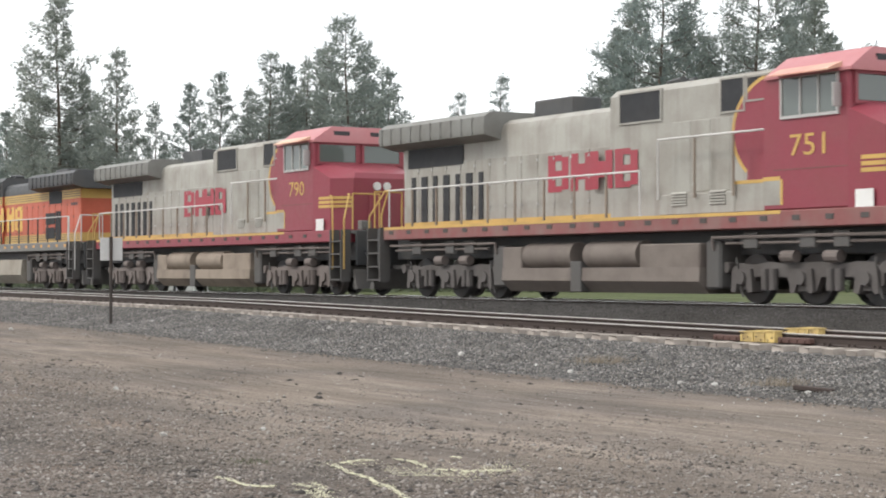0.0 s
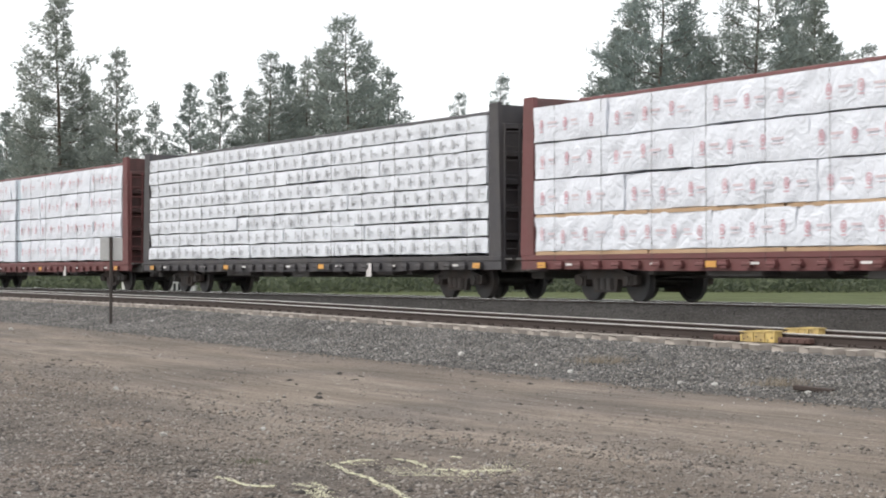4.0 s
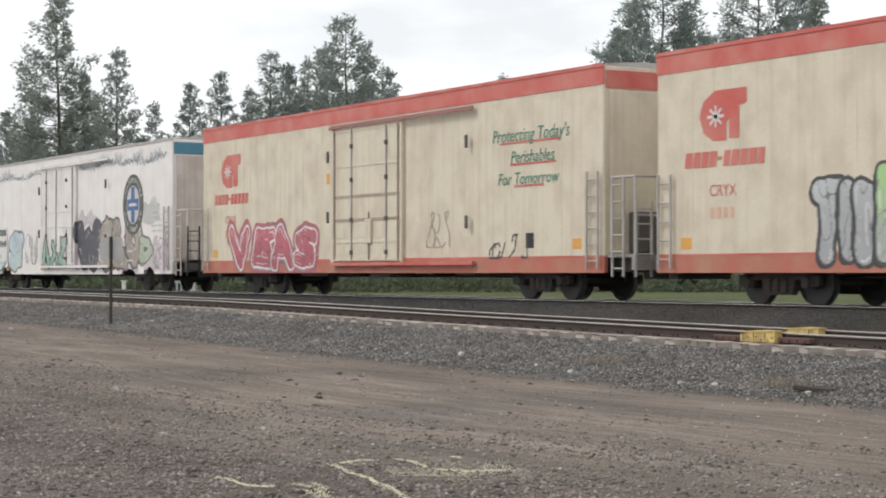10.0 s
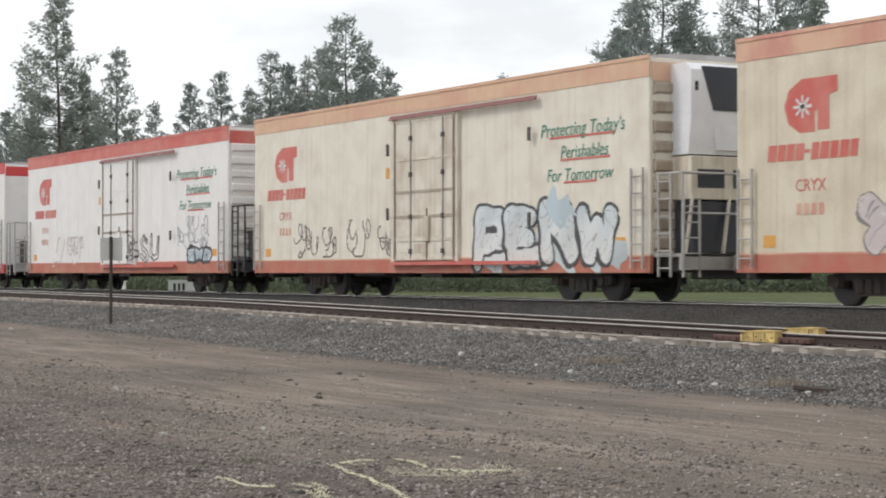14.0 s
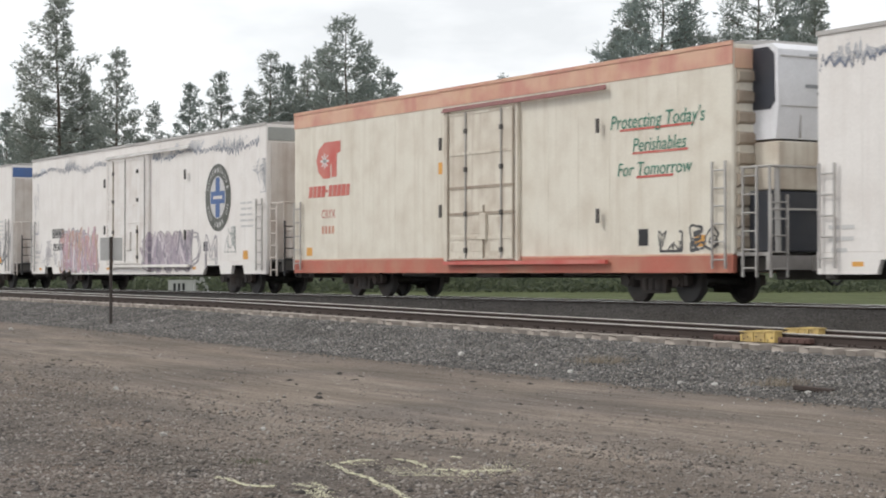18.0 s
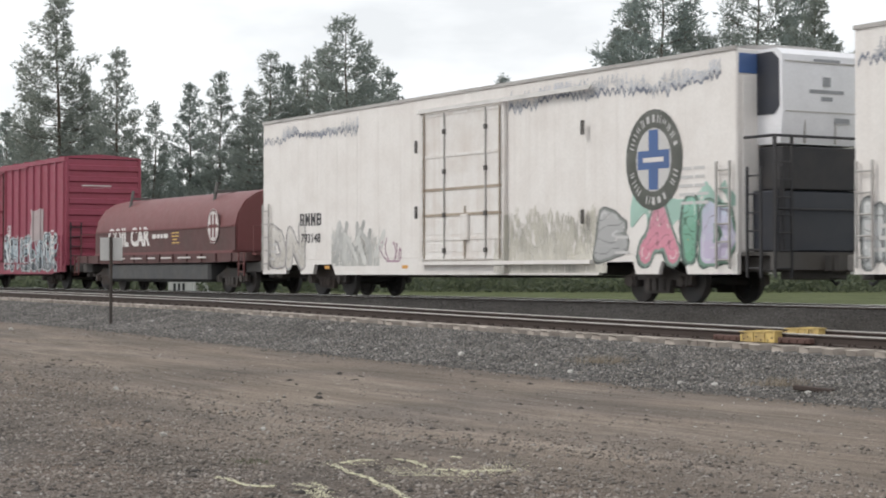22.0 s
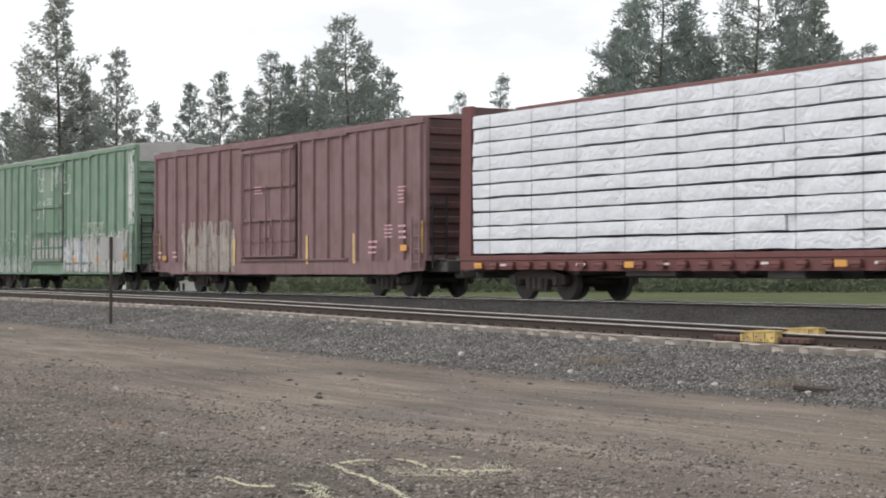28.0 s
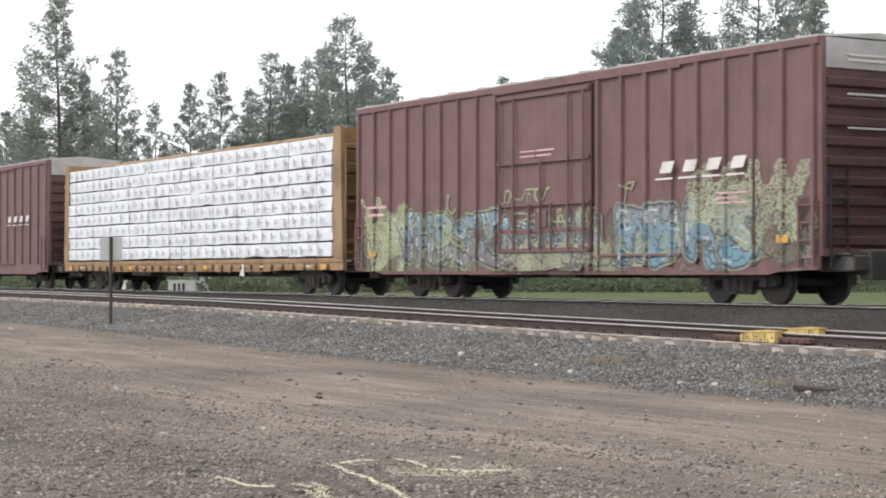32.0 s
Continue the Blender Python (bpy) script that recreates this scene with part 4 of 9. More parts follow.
# ------------------------------------------------------------------ running gear
def side_frame(bm):
    prism(bm, [(-1.2, .38), (-1.2, .58), (-.8, .66), (-.4, .80), (.4, .80), (.8, .66), (1.2, .58), (1.2, .38), (.98, .36), (.8, .48),
               (.5, .50), (.42, .2), (-.42, .2), (-.5, .50), (-.8, .48), (-.98, .36)], "y", -.07, .07)
    for x in (-.89, .89):
        box(bm, x - .17, x + .17, -.11, .11, .34, .58, .02)
        rod(bm, (x, -.15, .457), (x, -.02, .457), .12, 10)
    for x in (-.24, 0, .24):
        rod(bm, (x, -.08, .26), (x, -.08, .52), .1, 8)


def wheel_shape(bm):
    prof = [(-.07, .10), (-.07, .40), (-.05, .457), (.06, .47), (.075, .485), (.09, .48), (.09, .40), (.045, .38), (.03, .17), (.07, .15), (.07, .08)]
    n = 20
    rings = [[bm.verts.new((rr * math.cos(t), yy, rr * math.sin(t))) for t in np.linspace(0, 6.28319, n, False)] for yy, rr in prof]
    for a, b in zip(rings, rings[1:]):
        for i in range(n):
            bm.faces.new((a[i], a[(i + 1) % n], b[(i + 1) % n], b[i]))
    bm.faces.new(rings[0]), bm.faces.new(rings[-1])


def bolster(bm):
    prism(bm, [(-.95, .50), (-.95, .62), (-.5, .74), (.5, .74), (.95, .62), (.95, .50), (.4, .38), (-.4, .38)], "x", -.19, .19)
    box(bm, -.7, .7, -.5, -.44, .3, .42)
    box(bm, -.7, .7, .44, .5, .3, .42)
    for x in (-.5, .5):
        box(bm, x - .05, x + .05, -.85, .85, .38, .47)
    rod(bm, (0, 0, .7), (0, 0, .86), .2, 12)


def freight_truck(car, x):
    t = piece("truck", "bolster", bolster, M["undergear"], car, "grimy cast steel two-axle truck", pose(x, 0, 0))
    for s in (-1, 1):
        piece("side_frame", "side_frame", side_frame, M["frame_rust"], t, m=pose(0, s * 1.0, 0, 0, 0, 0 if s < 0 else 180))
        for k in (-.89, .89):
            piece("wheel", "wheel", wheel_shape, M["wheel_steel"], t, m=pose(k, s * .755, .457, 0, 0, 0 if s < 0 else 180))
    for k in (-.89, .89):
        piece("axle", "axle", lambda bm: rod(bm, (0, -.95, 0), (0, .95, 0), .085, 10), M["wheel_steel"], t, m=pose(k, 0, .457))
    return t


def coupler_shape(bm):
    box(bm, -.15, .62, -.09, .09, .76, .95, .02)
    prism(bm, [(.62, -.13), (.62, .13), (.8, .17), (.93, .1), (.93, -.02), (.82, -.04), (.82, -.14)], "z", .68, 1.0)
    box(bm, -.1, .16, -.3, .3, .62, 1.02, .02)


def under_gear(car, half, truck_x):
    """Centre sill, couplers, brake gear and both trucks under a freight car."""
    part_sill = piece("centre_sill", ("sill", round(half, 2)), lambda bm: (box(bm, -half, half, -.32, .32, .74, 1.0, .02)), M["undergear"], car)
    for s in (-1, 1):
        piece("coupler", "coupler", coupler_shape, M["undergear"], car, m=pose(s * half, 0, 0, 0, 0, 0 if s > 0 else 180))
        freight_truck(car, s * truck_x)
        piece("draft_gear", "draft_gear", lambda bm: (box(bm, -.75, .3, -1.15, 1.15, .66, .98, .03), box(bm, .0, .34, -.75, .75, .5, 1.08, .03)), M["undergear"], car, m=pose(s * half, 0, 0, 0, 0, 0 if s > 0 else 180))
        piece("brake_hose", "hose", lambda bm: pipe(bm, [(0, .3, .8), (.25, .32, .55), (.5, .3, .4), (.62, .25, .45)], .03), M["vent_dark"], car,
              m=pose(s * half, 0, 0, 0, 0, 0 if s > 0 else 180))
    piece("air_reservoir", "reservoir", lambda bm: rod(bm, (-.7, -.75, .72), (.7, -.75, .72), .2, 14), M["undergear"], car, m=pose(-2.4, 0, 0))
    piece("brake_cylinder", "brake_cylinder", lambda bm: (rod(bm, (-.3, -.6, .7), (.3, -.6, .7), .16, 12), rod(bm, (.3, -.6, .7), (1.5, -.6, .7), .03, 6)),
          M["undergear"], car, m=pose(1.6, 0, 0))
    piece("cross_bearer", ("bearer", round(truck_x, 2)), lambda bm: [box(bm, x - w, x + w, -1.36, 1.36, z, .82, .02) for x, w, z in
          ((-truck_x + 2.1, .12, .6), (-truck_x * .45, .9, .56), (-.9, .1, .62), (.4, .55, .52), (truck_x * .4, .12, .6), (truck_x * .62, .5, .58), (truck_x - 2.0, .12, .6))], M["undergear"], car)
    piece("brake_rigging", ("rigging", round(truck_x, 2)), lambda bm: (rod(bm, (-truck_x, -.25, .55), (truck_x, -.25, .55), .028, 5),
          rod(bm, (-truck_x, .35, .62), (truck_x, .35, .62), .028, 5)), M["undergear"], car)
    return part_sill


def ladder(car, x, y, z0, z1, rungs, material, width=.42, axis="x", label=""):
    """Ladder irons; axis says along which direction the rungs run."""
    def build(bm):
        ends = [(-width / 2, 0), (width / 2, 0)] if axis == "x" else [(0, -width / 2), (0, width / 2)]
        for ex, ey in ends:
            box(bm, ex - .022, ex + .022, ey - .022, ey + .022, z0, z1)
        for i in range(rungs):
            z = z0 + (z1 - z0) * (i + .5) / rungs
            rod(bm, (*ends[0], z), (*ends[1], z), .018, 6)
    return piece("ladder", ("ladder", z0, z1, rungs, width, axis), build, material, car, label, pose(x, y, 0))


def placards(car, spots, y, material=None):
    for x, z, w, h in spots:
        bm = bmesh.new()
        box(bm, x - w / 2, x + w / 2, y - .006, y - .001, z - h / 2, z + h / 2)
        part("placard", bm, material or M["placard"], car)


# ------------------------------------------------------------------ boxcars
def boxcar(label, paint, length, eave, doors, door_width, roof, ribs, end_top=None, group="boxcars in the train"):
    """A plug-door boxcar. Its middle is the origin, rail top is z = 0, the seen side faces -y."""
    car = thing("boxcar", label, "boxcar", group)
    h, W = length / 2, 1.53
    under_gear(car, h + .2, h - 3.0)
    bm = bmesh.new()
    box(bm, -h + .03, h - .03, -W, W, .98, eave - .1, .02)
    part("body", bm, M[paint], car)
    for s in (-1, 1):
        bm = bmesh.new()
        prism(bm, [(-h, .7), (-h, 1.02), (h, 1.02), (h, .7), (h - 1.2, .66), (h - 1.5, .60), (-h + 1.5, .60), (-h + 1.2, .66)], "y", s * (W + .015), s * (W - .04))
        part("side_sill", bm, M[paint], car)
        bm = bmesh.new()
        box(bm, -h, h, s * W - .05, s * W + .05, eave - .16, eave, .02)
        part("top_rail", bm, M[paint], car)
    dw = door_width / 2
    spots = []
    gap = (h - dw - .35) / ribs
    for s in (-1, 1):
        for k in range(ribs + 1):
            spots.append(s * (dw + .2 + gap * k))
    for side in (-1, 1):
        for x in spots:
            piece("rib", ("rib", round(eave, 2), side), lambda bm: prism(bm, [(-.075, side * W), (-.045, side * (W + .075)), (.045, side * (W + .075)), (.075, side * W)], "z", 1.0, eave - .15),
                  M[paint], car, m=pose(x, 0, 0))
    # roof: shallow ridge with seam caps
    bm = bmesh.new()
    prism(bm, [(-W - .04, eave), (-W - .04, eave + .03), (0, eave + .15), (W + .04, eave + .03), (W + .04, eave)], "x", -h, h)
    part("roof", bm, M[roof], car)
    for x in np.linspace(-h + .6, h - .6, 13):
        piece("roof_seam", ("seam", round(eave, 2)), lambda bm: prism(bm, [(-W - .04, eave + .03), (-W - .04, eave + .065), (0, eave + .19), (W + .04, eave + .065), (W + .04, eave + .03), (0, eave + .15)], "x", -.05, .05),
              M[roof], car, m=pose(x, 0, 0))
    # corrugated ends
    for s in (-1, 1):
        bm = bmesh.new()
        n = 9
        top = eave - .12 if end_top is None else eave - .62
        box(bm, s * h - .05, s * h + .02, -W + .1, W - .1, 1.05, eave - .05)
        # these ends carry their shade in the colour, along with grime
        ends = "grimy_shade_oxide" if paint in ("boxcar_faded", "boxcar_rose", "boxcar_crimson", "boxcar_plum") else paint
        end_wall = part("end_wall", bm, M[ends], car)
        for k in range(n):
            z0 = 1.1 + (top - 1.1) * k / n
            z1 = 1.1 + (top - 1.1) * (k + .72) / n
            bm = bmesh.new()
            prism(bm, [(s * (h - .03), z0), (s * (h + .09), z0 + .08), (s * (h + .09), z1 - .06), (s * (h - .03), z1)], "y", -W + .12, W - .12)
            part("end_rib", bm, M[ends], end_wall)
        for y0, y1, z0, z1 in ((-W, -W + .12, 1.1, eave), (W - .12, W, 1.1, eave), (-W, W, .95, 1.1)):
            bm = bmesh.new()
            box(bm, s * h - .06, s * h + .06, y0, y1, z0, z1, .01)
            part("end_post", bm, M[paint], end_wall)
        bm = bmesh.new()
        if end_top:
            box(bm, s * h - .05, s * h + .05, -W + .1, W - .1, eave - .6, eave + .02, .01)
        prism(bm, [(-W, eave - .02), (0, eave + .13), (W, eave - .02)], "x", s * h - .05, s * h + .05)
        part("end_cap", bm, M[end_top or paint], car)
        ladder(car, s * (h + .12), -1.15, .75, 2.6 if s > 0 else 4.2, 5 if s > 0 else 9, M["black_steel"], axis="y")
        ladder(car, s * (h - .3), -W - .09, .75, 2.1, 4, M[paint])
        bm = bmesh.new()
        box(bm, s * (h + .45), s * h, -1.2, 1.2, .98, 1.02)
        part("end_platform", bm, M["undergear"], car)
    bm = bmesh.new()
    rod(bm, (h + .12, .5, 2.3), (h + .2, .5, 2.3), .28, 14)
    rod(bm, (h + .02, .5, 2.3), (h + .2, .5, 2.3), .05, 8)
    part("brake_wheel", bm, M["undergear"], car)
    # plug doors with rods, rails and corner posts
    for side in (-1, 1):
        y = side * (W + .05)
        for d in range(doors):
            x0 = -dw + d * door_width / doors + .04
            x1 = -dw + (d + 1) * door_width / doors - .04
            bm = bmesh.new()
            box(bm, x0, x1, y - .04, y + .04, 1.12, eave - .28, .015)
            door = part("door", bm, M[paint], car)
            for z in (1.17, 1.62, 2.25, 3.25, eave - .34):
                bm = bmesh.new()
                box(bm, x0, x1, y + side * .03, y + side * (.1 if z != 1.62 else .07), z - .045, z + .045)
                part("door_bar", bm, M[paint], door)
            wide = x1 - x0
            for q, up in ((.04, eave - .36), (.2, eave - .36), (.38, 2.25), (.5, 3.25), (.62, 2.25), (.8, eave - .36), (.96, eave - .36)):
                x = x0 + q * wide
                bm = bmesh.new()
                rod(bm, (x, y + side * .12, 1.18), (x, y + side * .12, up), .03, 6)
                part("lock_rod", bm, M[paint], door)
            for x in (x0 - .02, x1 + .02):
                bm = bmesh.new()
                box(bm, x - .02, x + .02, y - .03, y + .03, 1.1, eave - .26)
                part("door_seal", bm, M["coil_dark" if paint != "boxcar_green" else "undergear"], door)
            bm = bmesh.new()
            box(bm, (x0 + x1) / 2 - .25, (x0 + x1) / 2 + .25, y + side * .05, y + side * .1, 1.7, 2.05)
            part("crank_box", bm, M[paint], door)
        for z0, z1 in ((1.0, 1.05), (eave - .2, eave - .13)):
            bm = bmesh.new()
            box(bm, -dw - .3, dw + 3.2, min(y - side * .06, y + side * .02), max(y - side * .06, y + side * .02), z0, z1)
            part("door_track", bm, M[paint], car)
    car["W"], car["eave"], car["half"], car["dw"] = W, eave, h, dw - .05
    SPOTS[car.name] = spots
    return car


SPOTS = {}


def rib_level(car, painted_door=False):
    W, spots = car["W"], SPOTS[car.name]

    def level(x):
        near = min(abs(x - s) for s in spots)
        if abs(x) < car["dw"] and painted_door:
            return -W - .1
        return -W - (.08 if near < .06 else .02)
    return level


def side_writing(car, spots, y, material, seed=0):
    """Blocks of small unreadable writing on the seen side: x0, x1, z0, z1, rows, words."""
    for k, (x0, x1, z0, z1, rows, words) in enumerate(spots):
        bm = bmesh.new()
        bars(bm, x0, x1, z0, z1, y, rows, seed + k, words=words)
        tagged(part("stencilling", bm, material, car), kind="stuff")


# ------------------------------------------------------------------ refrigerator cars
def reefer(label, paint, length, eave, stripe, end, door_paint, end_band, shape):
    """A smooth-sided refrigerator car; end is 'unit', 'ribs' or 'plain'."""
    car = thing("refrigerator_car", label, "refrigerator car", "refrigerator cars in the train")
    h, W = length / 2, 1.56
    bnsf = shape == "emblem"
    under_gear(car, h + .35, h - 3.3)
    bm = bmesh.new()
    low = .64
    box(bm, -h, h, -W, W, 1.0, eave, .03)
    part("body", bm, M[paint], car)
    for s in (-1, 1):
        bm = bmesh.new()
        if bnsf:
            prism(bm, [(-h, 1.02), (h, 1.02), (h, .61), (h - 1.6, .61), (h - 1.7, .88), (h - 2.5, .88), (h - 2.6, .61), (h - 3.4, .61), (h - 3.5, .88), (h - 4.6, .88), (h - 4.8, .59),
                   (-h + 4.8, .59), (-h + 4.6, .88), (-h + 3.5, .88), (-h + 3.4, .61), (-h + 2.6, .61), (-h + 2.5, .88), (-h + 1.7, .88), (-h + 1.6, .61), (-h, .61)], "y", s * (W + .004), s * (W - .1))
        else:
            box(bm, -h, h, min(s * W, s * (W - .1)), max(s * W, s * (W - .1)), low, 1.0)
        part("side_sill", bm, M[paint if bnsf else "stripe_fresh" if stripe == "stripe_fresh" else "stripe_worn"], car)
        if not bnsf:
            bm = bmesh.new()
            box(bm, -h, h, s * W - .006, s * W + .006, .99, 1.03)
            box(bm, -h - .005, h + .005, s * W - .012, s * W + .012, eave - .42, eave - .01)
            part("stripe", bm, M[stripe], car, "broad red stripe along the eaves")
        bm = bmesh.new()
        prism(bm, [(s * (W - .02), eave - .03), (s * (W + .03), eave - .03), (s * (W + .03), eave + .05), (s * (W - .02), eave + .05)], "x", -h, h)
        part("eave_rail", bm, M["roof_pale" if bnsf else stripe], car)
        # panel joints
        for x in np.arange(-h + 1.22, h - .6, 1.22) if s < 0 else ():
            piece("panel_joint", ("joint", round(eave, 2), s), lambda bm: box(bm, -.012, .012, s * W - .004, s * W + .004, 1.05, eave - .45), M[paint], car, m=pose(x, 0, 0))
    bm = bmesh.new()
    prism(bm, [(-W, eave), (-W * .8, eave + .07), (-W * .3, eave + .12), (W * .3, eave + .12), (W * .8, eave + .07), (W, eave)], "x", -h + .02, h - .02)
    part("roof", bm, M["roof_pale"], car)
    for s in (-1, 1):
        bm = bmesh.new()
        box(bm, s * h - .02, s * h + .02, -W + .05, W - .05, eave - .5, eave - .1)
        if s > 0 and end_band:
            part("end_band", bm, M[end_band], car, "painted band across the end")
        else:
            part("end_band", bm, M[stripe if not bnsf else "grey_band"], car)
    bm = bmesh.new()
    box(bm, h - .01, h + .03, -W + .15, W - .15, 1.1, eave - .55, .01)
    end_wall = part("end_wall", bm, M["end_stained" if bnsf and end == "plain" else paint], car)
    for k in range(0 if end == "plain" or bnsf else 9):
        z0 = 1.1 + k * .42
        bm = bmesh.new()
        prism(bm, [(h, z0), (h + .1, z0 + .07), (h + .1, z0 + .24), (h, z0 + .3)], "y", -W + .1, W - .1)
        part("end_rib", bm, M[paint if end == "ribs" or bnsf else "end_tan"], end_wall)
    metal = M["black_steel"] if bnsf else M["galvanised" if end != "ribs" else "black_steel"]
    # platform, posts and handrails on the leading end
    bm = bmesh.new()
    box(bm, h, h + 1.0, -W + .1, W - .1, .98, 1.05)
    box(bm, h + .9, h + 1.0, -W + .1, W - .1, .7, 1.05)
    part("end_platform", bm, M["undergear"] if bnsf else metal, car)
    pale_rail = M["end_stained"] if bnsf and end == "plain" else metal
    ladder(car, h + .5, -W + .02, .55, 2.75, 6, pale_rail)
    tall = 3.35 if bnsf and end == "unit_dark" else 2.75
    ladder(car, h + 1.0, -W + .35, .55, tall - .55 if tall < 3 else tall, 5 if tall < 3 else 8, metal, axis="y")
    ladder(car, h - .35, -W - .08, .72, 2.9, 6, M["galvanised"])
    ladder(car, -h + .35, -W - .08, .72, 2.7, 5, M["galvanised"])
    bm = bmesh.new()
    for yy in (-W + .15, W - .15):
        rod(bm, (h + .95, yy, 1.05), (h + .95, yy, tall), .03, 6)
    rod(bm, (h + .95, -W + .15, tall), (h + .95, W - .15, tall), .03, 6)
    rod(bm, (h + .05, -W + .15, tall), (h + .95, -W + .15, tall), .03, 6)
    rod(bm, (h + .95, -W + .15, 1.9), (h + .95, W - .15, 1.9), .025, 6)
    part("end_handrail", bm, pale_rail, car)
    if end == "unit_dark":
        bm = bmesh.new()
        prism(bm, [(h, eave - 1.95), (h, eave - .03), (h + .6, eave - .03), (h + .78, eave - .16), (h + .8, eave - 1.3), (h + .72, eave - 1.95)], "y", -1.05, 1.05)
        unit = part("cooling_unit", bm, M["unit_white"], car, "white nose-mounted cooling unit with a dark side grille")
        for side in (-1, 1):
            bm = bmesh.new()
            prism(bm, [(h + .04, eave - 1.35), (h + .04, eave - .1), (h + .5, eave - .1), (h + .68, eave - .25), (h + .7, eave - 1.2), (h + .55, eave - 1.35)], "y", side * 1.05, side * 1.07)
            part("side_grille", bm, M["unit_panel"], unit)
        for z in (eave - .3, eave - 1.3):
            bm = bmesh.new()
            box(bm, h + .77, h + .81, -.98, .98, z - .012, z + .012)
            part("seam", bm, M["galvanised"], unit)
        for yy in (-.45, .35):
            bm = bmesh.new()
            box(bm, h + .74, h + .78, yy - .01, yy + .01, eave - 1.92, eave - 1.33)
            part("seam", bm, M["galvanised"], unit)
        bm = bmesh.new()
        for yy, z, w, t in ((.1, eave - .24, .35, .05), (.1, eave - .62, .1, .16), (.1, eave - .86, .45, .06), (.1, eave - 1.0, .15, .07), (.5, eave - 1.42, .2, .09)):
            x = h + .806
            bm.faces.new([bm.verts.new(q) for q in ((x, yy - w, z - t), (x, yy + w, z - t), (x, yy + w, z + t * .2), (x, yy - w, z + t * .2))])
        tagged(part("unit_lettering", bm, M["grey_lettering"], unit), kind="stuff")
        bm = bmesh.new()
        box(bm, h + .05, h + .8, -1.05, 1.05, 2.3, eave - 2.0, .02)
        part("unit_base", bm, M["black_steel"] if bnsf else M["door_bone"], car)
        bm = bmesh.new()
        box(bm, h + .05, h + .78, -1.2, 1.2, 1.06, 2.28, .03)
        part("fuel_tank", bm, M["unit_panel"], car, "dark fuel tank under the cooling unit")
        for yy in (-1.15, 1.1):
            bm = bmesh.new()
            rod(bm, (h + .9, yy, 1.05), (h + .86, yy, 2.75), .06, 6)
            part("brace", bm, metal, car)
    elif end in ("unit", "unit_black"):
        dark_face = end == "unit_black"
        bm = bmesh.new()
        prism(bm, [(h, eave - 2.1), (h, eave - .14), (h + .55, eave - .14), (h + .72, eave - .3), (h + .72, eave - 1.3), (h + .62, eave - 2.1)], "y", -1.0, 1.0)
        unit = part("cooling_unit", bm, M["unit_white"], car, "white nose-mounted cooling unit")
        bm = bmesh.new()
        box(bm, h + .7, h + .726, -.35, .92, eave - .62, eave - .26)
        part("vent_opening", bm, M["unit_panel"], unit)
        for k in range(0 if dark_face else 5):
            bm = bmesh.new()
            box(bm, h + .71, h + .76, -.38 - .04 * k, .95, eave - .3 - k * .085, eave - .265 - k * .085)
            part("louvre", bm, M["unit_white"], unit)
        bm = bmesh.new()
        prism(bm, [(-.72, eave - .22), (.97, eave - .22), (.94, eave - 1.16), (-.4, eave - 1.16)] if dark_face else [(-.62, eave - .7), (.95, eave - .7), (.92, eave - 1.22), (-.45, eave - 1.22)], "x", h + .7, h + .745)
        part("front_grille", bm, M["unit_panel"], unit)
        bm = bmesh.new()
        prism(bm, [(-.42, eave - 1.3), (.9, eave - 1.3), (.75, eave - 2.0), (-.3, eave - 2.0)], "x", h + .64, h + .7)
        part("lower_panel", bm, M["unit_white"], unit)
        for yy in (-.85, .85):
            bm = bmesh.new()
            box(bm, h + .66, h + .74, yy - .04, yy + .04, eave - .75, eave - .55, .01)
            part("latch", bm, M["vent_dark"], unit)
        bm = bmesh.new()
        box(bm, h + .05, h + .74, -1.02, 1.02, 2.2, eave - 2.14, .02)
        shelf = part("unit_base", bm, M["door_bone"], car, "tan steel base under the cooling unit")
        for y0, y1 in ((-.85, -.12), (.12, .85)):
            bm = bmesh.new()
            box(bm, h + .735, h + .75, y0, y1, 2.45, 2.85)
            part("opening", bm, M["unit_panel"], shelf)
        bm = bmesh.new()
        box(bm, h + .05, h + .7, -.95, .95, 1.06, 2.18, .03)
        part("fuel_tank", bm, M["unit_panel"], car, "dark fuel tank under the cooling unit")
        for yy in (-1.0, 0.0, 1.0):
            bm = bmesh.new()
            rod(bm, (h + .85, yy - .25, 1.05), (h + .76, yy, 2.25), .04, 6)
            part("brace", bm, M["door_bone"] if not bnsf else metal, car)
    else:
        bm = bmesh.new()
        rod(bm, (h + .12, .45, 2.0), (h + .22, .45, 2.0), .28, 14)
        box(bm, h + .02, h + .16, .25, .65, 1.7, 2.3, .02)
        part("brake_wheel", bm, M["undergear"], car)
        bm = bmesh.new()
        box(bm, h + .02, h + .4, -.9, .1, 1.08, 2.0, .03)
        part("equipment_box", bm, M["end_stained"] if bnsf else M["undergear"], car)
    # door
    clean = bnsf and end == "plain" and door_paint == "door_worn"
    fore = .85 if bnsf and end == "unit_dark" else 0.0
    dw, dx = (1.95 if length > 22 else 1.62), (-.25 + fore if bnsf else .15 if length > 22 else .5)
    top = eave - (.45 if bnsf else .62)
